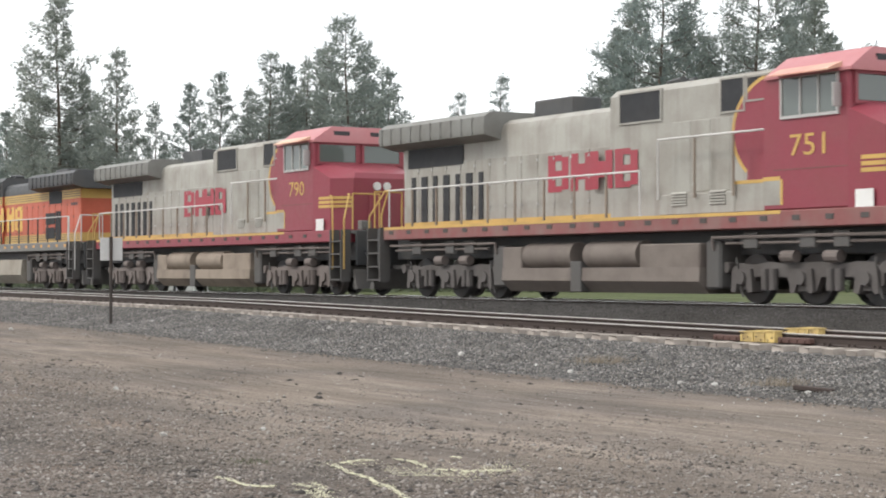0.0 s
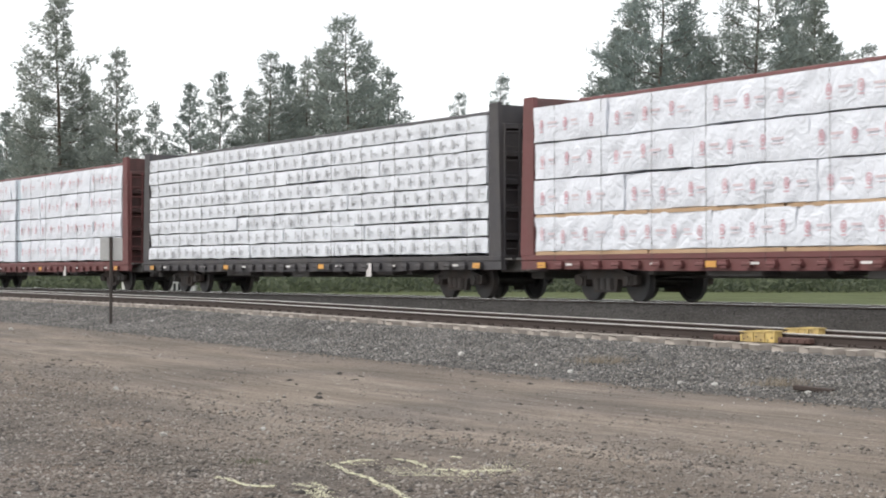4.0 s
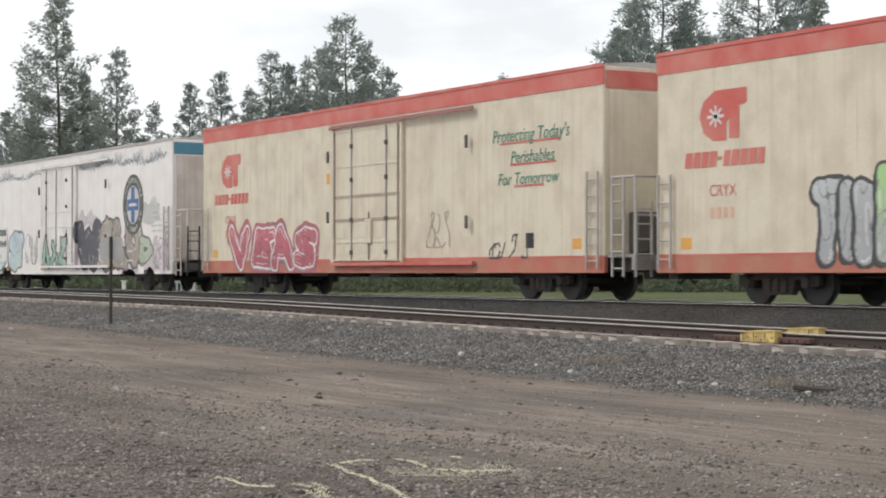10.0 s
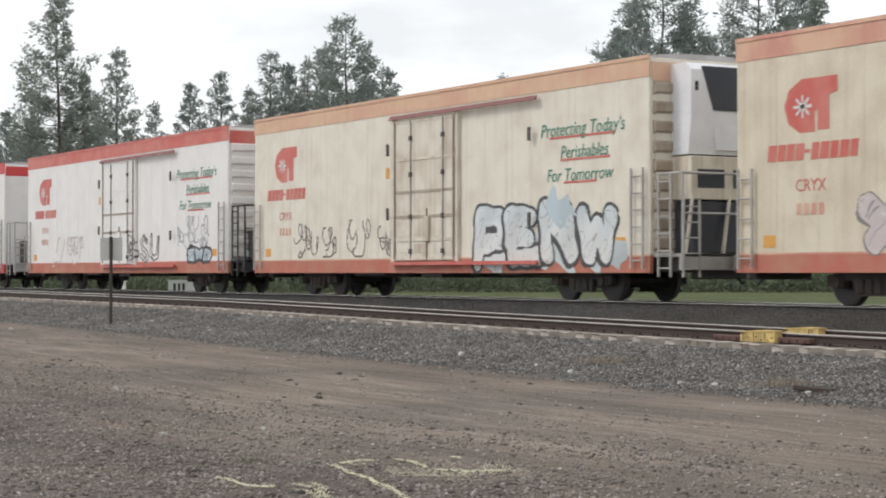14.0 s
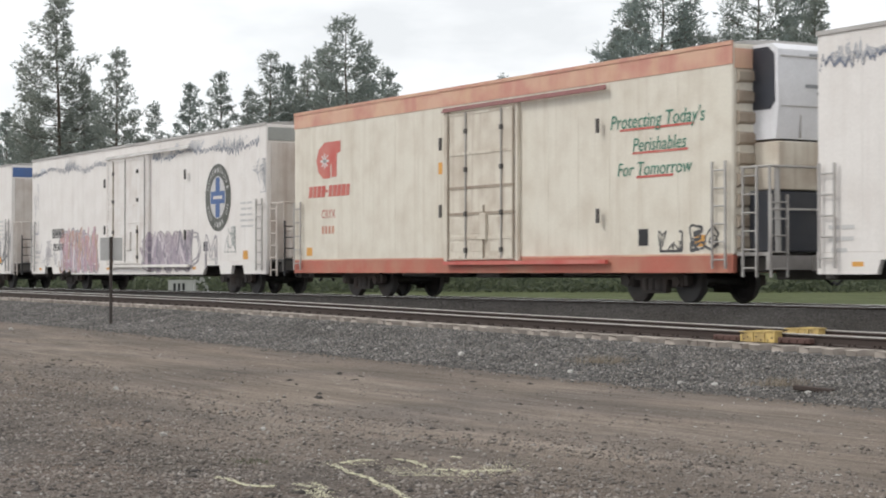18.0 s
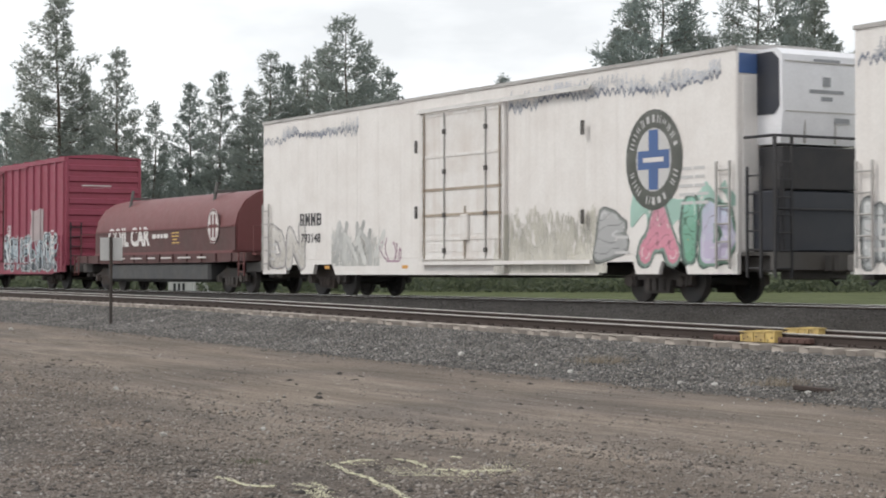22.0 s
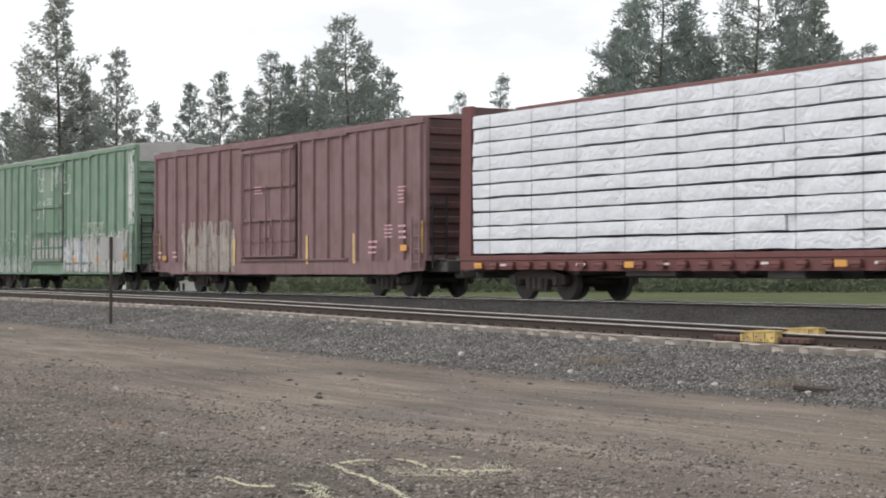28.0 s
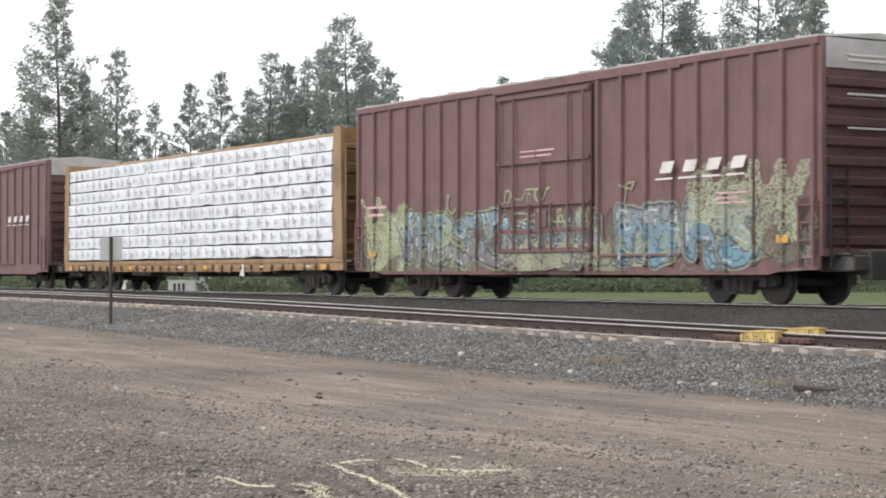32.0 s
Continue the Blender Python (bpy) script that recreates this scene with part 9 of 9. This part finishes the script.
side_writing(beam_marked, [(-6.6, -5.85, .76, .96, 1, 3)], -1.61, M["white_lettering"], 21)
bm = bmesh.new()
oval(bm, -8.0, 3.75, .62, .62, -1.6, inner=.86)
for k in range(4):
    for a in (-1, 1):
        bm.faces.new([bm.verts.new((-8.0 + a * u, -1.601, w)) for u, w in ((.04, 3.35 + k * .2), (.3, 3.5 + k * .2), (.3, 3.64 + k * .2), (.04, 3.5 + k * .2))])
quad(bm, -8.03, -7.97, 3.2, 4.3, -1.602)
part("emblem", bm, M["white_lettering"], box_green, "white round emblem with a tree")
side_writing(box_brown, [(-8.7, -8.0, 1.5, 2.9, 4, 2), (-7.5, -6.9, 1.5, 2.9, 4, 1), (-.5, .9, 3.75, 4.0, 2, 2), (6.3, 6.9, 1.7, 2.0, 2, 2), (7.6, 8.2, 2.0, 2.6, 3, 1), (-5.3, -4.8, 2.4, 2.6, 1, 1)], -1.597, M["print_pink"], 5)
lettering("reporting_marks", "A T W", .27, -7.65, -1.64, 2.72, -1, M["white_lettering"], box_atw, width=1.15, bold=.012)
lettering("reporting_marks", "841 58", .27, -7.65, -1.64, 2.3, -1, M["white_lettering"], box_atw, width=1.15, bold=.012)
side_writing(box_atw, [(-.9, .7, 4.3, 4.7, 3, 2), (-4.9, -4.5, 2.2, 2.4, 2, 1), (-8.3, -7.5, 1.05, 1.35, 3, 1), (7.9, 8.4, 1.3, 2.4, 5, 1)], -1.64, M["white_lettering"], 6)
side_writing(box_old, [(-.8, .0, 3.0, 3.28, 3, 1), (8.2, 8.65, 2.45, 2.95, 5, 1), (8.2, 8.75, 1.5, 1.95, 3, 2), (7.45, 7.95, 1.55, 1.95, 4, 2), (6.55, 7.1, 1.12, 1.55, 3, 2), (-8.6, -8.2, 1.1, 1.4, 2, 1), (-7.3, -6.9, 1.1, 1.4, 2, 1)], -1.72, M["print_pink"], 7)
side_writing(box_green, [(.1, .8, 3.3, 3.6, 4, 2), (-8.7, -7.9, 2.1, 2.6, 2, 2)], -1.64, M["white_lettering"], 8)
side_writing(box_rose, [(.3, 1.0, 3.8, 4.1, 1, 1), (7.4, 8.4, 1.7, 2.7, 7, 2), (-8.6, -8.2, 2.4, 2.7, 1, 1)], -1.64, M["print_pink"], 9)
side_writing(box_double, [(.5, 1.7, 4.0, 4.4, 3, 2), (5.6, 8.6, 2.45, 2.62, 1, 5), (-8.6, -7.6, 2.0, 2.3, 2, 2), (-.7, 1.9, 2.45, 2.6, 1, 4)], -1.64, M["print_pink"], 10)
side_writing(box_plum, [(-1.0, .6, 3.2, 3.55, 3, 2), (6.4, 7.4, 2.0, 2.3, 3, 2), (-8.6, -7.4, 2.1, 2.5, 2, 2)], -1.64, M["print_pink"], 11)
for car in (box_plum, box_last):
    bm = bmesh.new()
    for k in range(4):
        quad(bm, 4.5 + k * .78, 4.9 + k * .78, 2.74, 2.98, -1.64, .12)
        quad(bm, 4.35 + k * .78, 4.95 + k * .78, 2.6, 2.64, -1.64, .02)
    tagged(part("owner_lettering", bm, M["white_lettering"], car), kind="stuff")
side_writing(box_last, [(-1.0, .6, 3.2, 3.6, 3, 2)], -1.64, M["white_lettering"], 12)
for car in (box_brown, box_green, box_rose, box_double, box_plum, box_old):
    placards(car, [(car["half"] - 1.0, 1.3, .34, .16), (-car["half"] + 1.0, 1.15, .36, .15)], -1.6)
for car in (box_green, box_rose, box_double, box_plum, box_atw, box_last):
    h, e = car["half"], car["eave"]
    bm = bmesh.new()
    for z in (e - .35, e - 1.1, e - 1.65):
        for k in range(2):
            x = h + .085
            bm.faces.new([bm.verts.new(q) for q in ((x, -.9, z - k * .1), (x, .3, z - k * .1), (x, .3, z + .04 - k * .1), (x, -.9, z + .04 - k * .1))])
    tagged(part("end_stencilling", bm, M["white_lettering"], car), kind="stuff")


# ------------------------------------------------------------------ signs and small things by the track
def sign_post():
    x, y = place_at(196, 48.0)
    post = thing("sign_post", "dark steel post with a blank square sign plate", "sign post")
    z = land(x, y)
    post.matrix_basis = pose(x, y, z, 0, 0, 62)
    bm = bmesh.new()
    rod(bm, (0, 0, -.3), (0, 0, 2.24), .04, 8)
    part("post", bm, M["post_dark"], post)
    bm = bmesh.new()
    box(bm, -.285, -.03, .045, .06, 1.63, 2.22, .004)
    part("sign_plate", bm, M["sign_back"], post, "bare grey sign plate")
    bm = bmesh.new()
    box(bm, .03, .285, .045, .06, 1.63, 2.22, .004)
    part("sign_plate", bm, M["sign_back"], post, "bare grey sign plate")


sign_post()


def derail(x, y, name, label):
    block = thing(name, label, "derail", "yellow derail blocks on the siding")
    block.matrix_basis = pose(x, y, drop(x) - .16)
    bm = bmesh.new()
    prism(bm, [(-.42, 0), (-.42, .1), (-.3, .15), (.42, .17), (.42, 0)], "y", -.07, .07)
    part("casting", bm, M["safety_yellow"], block)
    bm = bmesh.new()
    prism(bm, [(-.44, .148), (-.44, .165), (.1, .196), (.44, .19), (.44, .168), (-.28, .148)], "y", -.085, .075)
    part("wheel_guide", bm, M["safety_yellow"], block)
    for k, tall in ((-.4, .12), (-.12, .15), (.16, .155), (.4, .16)):
        bm = bmesh.new()
        box(bm, k - .018, k + .018, -.088, -.068, .0, tall, .004)
        part("web", bm, M["safety_yellow"], block)
    r = random.Random(int(-x * 10))
    for x0 in (-.36, -.27, -.07, .05, .22, .31):
        bm = bmesh.new()
        z0, w, h = r.uniform(.02, .08), r.uniform(.025, .07), r.uniform(.012, .04)
        prism(bm, [(x0, z0), (x0 + w, z0 - .008), (x0 + w * .8, z0 + h), (x0 + w * .3, z0 + h * .7)], "y", -.074, -.066)
        part("chip", bm, M["rail_rust"], block, "bare rusty chip in the paint")
    for x0, x1 in ((-1.15, -.46), (.46, 1.2)):
        bm = bmesh.new()
        box(bm, x0, x1, -.06, .06, .0, .09, .012)
        for k in range(4):
            x = x0 + (k + .5) * (x1 - x0) / 4
            rod(bm, (x, -.09, .045), (x, -.06, .045), .018, 6)
        part("joint_bar", bm, M["joint_brown"], block)


derail(-23.2, 19.53, "derail", "chipped yellow derail block on the nearer rail")
derail(-23.9, 21.06, "derail", "chipped yellow derail block on the far rail")


# ------------------------------------------------------------------ loose stones, weeds, spilled powder
def scatter(name, spots, sizes, material, label, seed, flat_by=.7):
    """Many small angular stones in one mesh."""
    r = np.random.RandomState(seed)
    n = len(spots)
    base = np.array([(1, 0, 0), (-1, 0, 0), (0, 1, 0), (0, -1, 0), (0, 0, 1), (0, 0, -1)], float)
    tris = np.array([(0, 2, 4), (2, 1, 4), (1, 3, 4), (3, 0, 4), (2, 0, 5), (1, 2, 5), (3, 1, 5), (0, 3, 5)])
    co = base[None] * r.uniform(.6, 1.25, (n, 6, 1)) + r.uniform(-.28, .28, (n, 6, 3))
    a = r.uniform(0, 6.283, n)
    ca, sa = np.cos(a)[:, None], np.sin(a)[:, None]
    x, y = co[:, :, 0] * ca - co[:, :, 1] * sa, co[:, :, 0] * sa + co[:, :, 1] * ca
    co = np.stack([x, y, co[:, :, 2] * flat_by], 2) * np.asarray(sizes)[:, None, None] + np.asarray(spots)[:, None, :]
    me = bpy.data.meshes.new(name)
    me.vertices.add(n * 6)
    me.vertices.foreach_set("co", co.ravel())
    f = (tris[None] + (np.arange(n) * 6)[:, None, None]).reshape(-1, 3)
    me.loops.add(len(f) * 3)
    me.loops.foreach_set("vertex_index", f.ravel())
    me.polygons.add(len(f))
    me.polygons.foreach_set("loop_start", np.arange(len(f)) * 3)
    me.update()
    me.materials.append(material)
    return tagged(new(name, me), label, "stones", kind="stuff")


def stone_material(name, tones):
    m = bpy.data.materials.new(name)
    m.use_nodes = True
    n, l = m.node_tree.nodes, m.node_tree.links
    geo, ramp = n.new("ShaderNodeNewGeometry"), n.new("ShaderNodeValToRGB")
    e = ramp.color_ramp.elements
    e[0].position, e[0].color = 0.0, (*tones[0], 1)
    e[1].position, e[1].color = 1.0, (*tones[-1], 1)
    for k, t in enumerate(tones[1:-1]):
        q = e.new((k + 1) / (len(tones) - 1))
        q.color = (*t, 1)
    l.new(geo.outputs["Random Per Island"], ramp.inputs["Fac"])
    co, patch, tone, mul = n.new("ShaderNodeTexCoord"), n.new("ShaderNodeTexNoise"), n.new("ShaderNodeValToRGB"), n.new("ShaderNodeMix")
    patch.inputs["Scale"].default_value, patch.inputs["Detail"].default_value = 1.1, 6
    l.new(co.outputs["Object"], patch.inputs["Vector"])
    l.new(patch.outputs["Fac"], tone.inputs["Fac"])
    tone.color_ramp.elements[0].position, tone.color_ramp.elements[1].position = .36, .62
    tone.color_ramp.elements[0].color = (.68, .68, .67, 1)
    mul.data_type, mul.blend_type = "RGBA", "MULTIPLY"
    mul.inputs[0].default_value = 1.0
    l.new(ramp.outputs["Color"], mul.inputs[6])
    l.new(tone.outputs["Color"], mul.inputs[7])
    l.new(mul.outputs[2], n["Principled BSDF"].inputs["Base Color"])
    n["Principled BSDF"].inputs["Roughness"].default_value = .9
    return m


M["ballast_stone"] = stone_material("ballast_stones", [(.055, .053, .052), (.105, .101, .098), (.15, .144, .139), (.2, .191, .183), (.25, .225, .2), (.4, .38, .36)])
M["dark_stone"] = stone_material("dark_ballast_stones", [(.042, .04, .038), (.066, .062, .059), (.09, .085, .081), (.125, .118, .112)])
M["lot_stone"] = stone_material("lot_stones", [(.085, .075, .068), (.14, .122, .108), (.19, .165, .145), (.235, .2, .172), (.27, .235, .205), (.29, .258, .232), (.36, .33, .3)])
M["pale_stone"] = stone_material("pale_stones", [(.4, .38, .35), (.52, .5, .47), (.66, .65, .62)])
M["clod"] = stone_material("earth_clod", [(.05, .044, .04), (.08, .07, .063), (.11, .097, .088)])

rs = np.random.RandomState(77)
spots, sizes = [], []
for x, y in zip(rs.uniform(-66, -11, 150000) , rs.uniform(15.2, 19.04, 150000)):
    toe = 16.45 + .5 * noise.noise((x * .35, 3.0, 0.0)) + .2 * noise.noise((x * 1.9, 9.0, 0.0))
    if y < toe and rs.rand() > .55 * (max(0, y - 15.2) / (toe - 15.2)) ** 3 or x < -45 and rs.rand() > .5:
        continue
    spots.append((x, y, sheet(x, y) + .006)), sizes.append(.010 + .022 * rs.rand() ** 1.4)
dark_spots, dark_sizes = [], []
for x, y in zip(rs.uniform(-60, -12, 26000), rs.uniform(21.6, 24.7, 26000)):
    dark_spots.append((x, y, sheet(x, y) + .003)), dark_sizes.append(rs.uniform(.013, .032))
scatter("ballast_stones", spots, sizes, M["ballast_stone"], "grey angular ballast stones beside the rails", 1)
scatter("dark_ballast_stones", dark_spots, dark_sizes, M["dark_stone"], "dark ballast stones between the tracks", 4)
spots, sizes = [], []
for _ in range(105000):
    d = 10.5 * (4.6 ** rs.rand())
    px = rs.uniform(-80, 1650)
    x, y = place_at(px, d)
    if y > 16.4:
        continue
    q = min(1, max(0, (y + 2.6 * noise.noise((x * .12, y * .2, 5.0)) + .8 * noise.noise((x * .7, y * .9, 2.0)) - 5.5) / 6.5))
    if rs.rand() < (q * q * (3 - 2 * q)) * .9 + .03 + .9 * max(0, noise.noise((x * .45, y * .7, 21.0)) + .05):
        continue
    big = rs.rand() ** 6
    spots.append((x, y, sheet(x, y) + .003))
    sizes.append((.0045 + .007 * rs.rand() ** 2) * d / 13 + .026 * big)
scatter("lot_stones", spots, sizes, M["lot_stone"], "loose brown-grey pebbles on the packed lot", 2, .6)


spots, sizes = [], []
while len(spots) < 8200:
    d, px = 10.5 * (2.4 ** rs.rand()), rs.uniform(-80, 1650)
    x, y = place_at(px, d)
    if y > 10.5 or rs.rand() < .35 + .9 * noise.noise((x * .5, y * .6, 11.0)) + .05 * max(0, y - 6):
        continue
    spots.append((x, y, sheet(x, y) + .004)), sizes.append(.009 + .028 * rs.rand() ** 3)
scatter("coarse_lot_stones", spots, sizes, M["lot_stone"], "coarser loose stones on the grey gravel", 12, .65)


def ground_at(px, py):
    """Where a line of sight at this bearing and dip meets the ground."""
    lo, hi = 6.0, 120.0
    for _ in range(40):
        mid = (lo + hi) / 2
        x, y = place_at(px, mid)
        if .63 - (py - 484) / 3316 * mid > sheet(x, y):
            lo = mid
        else:
            hi = mid
    return (x, y, sheet(x, y))


for px, py, size in ((658, 572, .09), (560, 605, .06), (816, 630, .08), (20, 584, .06), (583, 583, .07), (268, 570, .06), (372, 586, .06), (665, 620, .05), (720, 628, .05),
                     (1010, 660, .06), (1205, 680, .06), (1265, 683, .06), (950, 648, .05), (640, 617, .05), (205, 690, .05), (290, 772, .05), (465, 762, .04), (1430, 697, .05)):
    x, y, z = ground_at(px, py)
    bm = bmesh.new()
    bmesh.ops.create_icosphere(bm, subdivisions=1, radius=size)
    rr = random.Random(px)
    for v in bm.verts:
        v.co *= rr.uniform(.7, 1.15)
        v.co.z *= .7
    rock = new("pale_rock", to_mesh("pale_rock", bm, M["pale_stone"]))
    rock.matrix_basis = pose(x, y, z + size * .3, 0, 0, rr.uniform(0, 360))
    tagged(rock, "pale broken rock lying on the gravel", "rock", "pale rocks by the track")

# dark clods of earth on the lot
spots, sizes = [], []
while len(spots) < 230:
    px, py = rs.uniform(-40, 1600), 640 + 240 * rs.rand() ** .8
    if noise.noise((px * .006, py * .012, 3.0)) < (.05 if px < 950 else .2):
        continue
    x, y, z = ground_at(px, py)
    if y < 15:
        spots.append((x, y, z)), sizes.append(.02 + .06 * rs.rand() ** 3)
tagged(scatter("earth_clods", spots, sizes, M["clod"], "dark clods of damp earth on the lot", 8, .45), category="clods")
spots, sizes = [], []
while len(spots) < 800:
    px, py = rs.uniform(-40, 1600), 600 + 280 * rs.rand()
    x, y, z = ground_at(px, py)
    if y < 16.3:
        spots.append((x, y, z + .004)), sizes.append(.006 + .02 * rs.rand() ** 4)
scatter("pale_pebbles", spots, sizes, M["pale_stone"], "scattered pale pebbles on the lot", 9, .5)

# spilled yellow powder in thin wandering lines
for line, wide in (([(578, 822), (600, 828), (618, 838), (655, 848), (668, 858), (690, 864), (716, 881), (730, 892)], .022), ([(384, 846), (412, 852), (430, 860), (455, 862), (486, 863)], .024),
                   ([(520, 858), (545, 862), (560, 868), (585, 872)], .04), ([(522, 868), (548, 872), (570, 884), (600, 892)], .05), ([(552, 856), (570, 862), (566, 874), (590, 886)], .04),
                   ([(600, 822), (640, 816), (660, 817)], .02), ([(698, 814), (730, 818), (755, 828)], .024), ([(770, 832), (830, 836), (893, 834)], .03), ([(800, 810), (815, 812)], .015)):
    rr = random.Random(int(line[0][0] + line[0][1]))
    spots, sizes = [], []
    for (ax, ay), (bx, by) in zip(line, line[1:]):
        for k in range(int((6 if wide < .035 else 3) * math.hypot(bx - ax, 3 * (by - ay)))):
            q = rr.random()
            x, y, z = ground_at(ax + (bx - ax) * q + 5 * noise.noise((q * 6, ax, 1.0)), ay + (by - ay) * q + rr.gauss(0, .8) + 2 * noise.noise((q * 7, ay, 4.0)))
            spread = wide * (.25 + 1.6 * abs(noise.noise((x * 5, y * 5, 7.0))))
            spots.append((x + rr.gauss(0, spread), y + rr.gauss(0, spread), z + .01)), sizes.append(rr.uniform(.003, .009))
    ob = scatter("spilled_powder", spots, sizes, M["stripe_paint"], "pale yellow powder spilled on the gravel", int(line[0][1]), .35)
    tagged(ob, category="powder")


rr = random.Random(64)
spots, sizes = [], []
for _ in range(2600):
    q = rr.random()
    x, y, z = ground_at(590 + 330 * q + rr.gauss(0, 26), 822 + 20 * math.sin(q * 3.0) + rr.gauss(0, 7))
    if noise.noise((x * 1.6, y * 1.6, 3.0)) > -.12:
        spots.append((x, y, z + .008)), sizes.append(rr.uniform(.003, .008))
tagged(scatter("spilled_powder", spots, sizes, M["stripe_paint"], "thin dusting of pale yellow powder on the gravel", 641, .35), category="powder")


def tuft(name, label, px, py, tall, wide, n, material, seed):
    x, y, z = ground_at(px, py)
    r = random.Random(seed)
    bm = bmesh.new()
    for _ in range(n):
        cx, cy = r.gauss(0, wide * .4), r.gauss(0, wide * .4)
        d = Vector((r.gauss(0, .5), r.gauss(0, .5), 1)).normalized() * tall * r.uniform(.4, 1)
        u = Vector((r.uniform(-1, 1), r.uniform(-1, 1), 0)).normalized() * .005
        p = Vector((cx, cy, 0))
        bm.faces.new([bm.verts.new(q) for q in (p - u, p + u, p + d)])
    ob = new(name, to_mesh(name, bm, material))
    ob.matrix_basis = pose(x, y, z)
    tagged(ob, label, "weeds", kind="stuff")


M["dry_grass"] = surface("dry_grass", (.3, .245, .175), .9)
M["moss"] = surface("dull_green_weed", (.12, .13, .07), .9)
tuft("dry_weeds", "dry tan weeds in the ballast", 1075, 642, .17, .7, 420, M["dry_grass"], 1)
tuft("dry_weeds", "dry tan weeds at the foot of the ballast", 1390, 682, .15, .6, 380, M["dry_grass"], 2)
tuft("low_weeds", "small dull green weeds on the lot", 445, 818, .04, .3, 160, M["moss"], 3)
x, y, z = ground_at(1440, 694)
bm = bmesh.new()
box(bm, -.28, .28, -.06, .06, 0, .07, .012)
plank = new("wood_scrap", to_mesh("wood_scrap", bm, M["rail_rust"]))
plank.matrix_basis = pose(x, y, z, 0, 4, 25)
tagged(plank, "dark splintered wood scrap on the gravel", "wood scrap")

# undergrowth before the trees, beyond the main line
r = random.Random(9)
verts, faces = [], []
for _ in range(9000):
    px, d = r.uniform(-120, 1700), r.uniform(120, 205)
    x, y = place_at(px, d)
    if y < 40:
        continue
    tall = 1.6 * max(0, .5 + noise.noise((x * .06, y * .06, 2.0))) + .5
    for _ in range(7):
        c = Vector((x + r.gauss(0, .7), y + r.gauss(0, .7), -.6 + r.random() * tall))
        d2 = Vector((r.gauss(0, 1), r.gauss(0, 1), r.gauss(.4, .8))).normalized()
        u = d2.orthogonal().normalized() * .12
        b = len(verts)
        verts += [tuple(c - u), tuple(c + u), tuple(c + d2 * .6)]
        faces.append((b, b + 1, b + 2))
me = bpy.data.meshes.new("undergrowth")
me.from_pydata(verts, [], faces)
M["shrub"] = foliage_material("shrub_leaves", (.085, .1, .065), (.17, .185, .11))
me.materials.append(M["shrub"])
tagged(new("undergrowth", me), "green bushes and tall grass below the pines", "bushes", kind="stuff")

# grass tufts along the far edge of the ballast
r = random.Random(17)
verts, faces = [], []
for _ in range(5200):
    x, y = r.uniform(-95, -14), 28.2 + 16 * r.random() ** 1.6
    if noise.noise((x * .35, y * .35, 8.0)) < -.12:
        continue
    z = sheet(x, y)
    for _ in range(6):
        c = Vector((x + r.gauss(0, .18), y + r.gauss(0, .18), z))
        d2 = Vector((r.gauss(0, .4), r.gauss(0, .4), 1)).normalized() * r.uniform(.12, .42)
        u = Vector((r.uniform(-1, 1), r.uniform(-1, 1), 0)).normalized() * .022
        b = len(verts)
        verts += [tuple(c - u), tuple(c + u), tuple(c + d2)]
        faces.append((b, b + 1, b + 2))
me = bpy.data.meshes.new("trackside_grass")
me.from_pydata(verts, [], faces)
M["grass_blade"] = foliage_material("mixed_grass_blades", (.1, .13, .05), (.3, .27, .15))
me.materials.append(M["grass_blade"])
tagged(new("trackside_grass", me), "green and straw-coloured grass along the ballast", "grass", kind="stuff")

# pale yard and low cabinets beyond the main line
bm = bmesh.new()
bm.faces.new([bm.verts.new(q) for q in ((-300, 60, -.6), (-118, 46, -.6), (-132, 66, -.58), (-300, 100, -.58))])
yard = new("gravel_yard", to_mesh("gravel_yard", bm, M["pale_yard"]))
yard.location.z = .03
tagged(yard, "pale gravel yard beyond the tracks", "gravel yard", kind="structure")


def cabinet(px, depth, wide, tall, slots):
    x, y = place_at(px, depth)
    cab = thing("equipment_cabinet", "low pale equipment cabinet with dark vents", "cabinet", "cabinets beyond the tracks")
    cab.matrix_basis = pose(x, y, -.6, 0, 0, 60)
    bm = bmesh.new()
    box(bm, -wide / 2, wide / 2, -.5, .5, 0, tall, .03)
    part("body", bm, M["cabinet_grey"], cab)
    bm = bmesh.new()
    box(bm, -wide / 2 - .05, wide / 2 + .05, -.55, .55, tall, tall + .06)
    part("lid", bm, M["cabinet_grey"], cab)
    for k in range(slots):
        bm = bmesh.new()
        box(bm, -wide * .3 + k * .28, -wide * .3 + k * .28 + .16, -.51, -.5, tall * .2, tall * .8)
        part("vent", bm, M["vent_dark"], cab)


cabinet(322, 118, 1.6, .75, 3)
cabinet(352, 124, 1.4, .9, 0)
x, y = place_at(219, 112)
bm = bmesh.new()
rod(bm, (0, 0, 0), (0, 0, .75), .13, 10)
box(bm, -.16, .16, -.16, .16, .75, .8)
stub = new("marker_post", to_mesh("marker_post", bm, M["white_paint"]))
stub.matrix_basis = pose(x, y, -.6)
tagged(stub, "short white marker post beyond the tracks", "marker post")


def motions():
    for car, at, turned in TRAIN:
        walk(car, [(t, pose(at + advance(t), MAIN, 0, 0, 0, 180 if turned else 0)) for t in (0.0, 8.0, 16.0, 24.0, 32.0)])


motions()
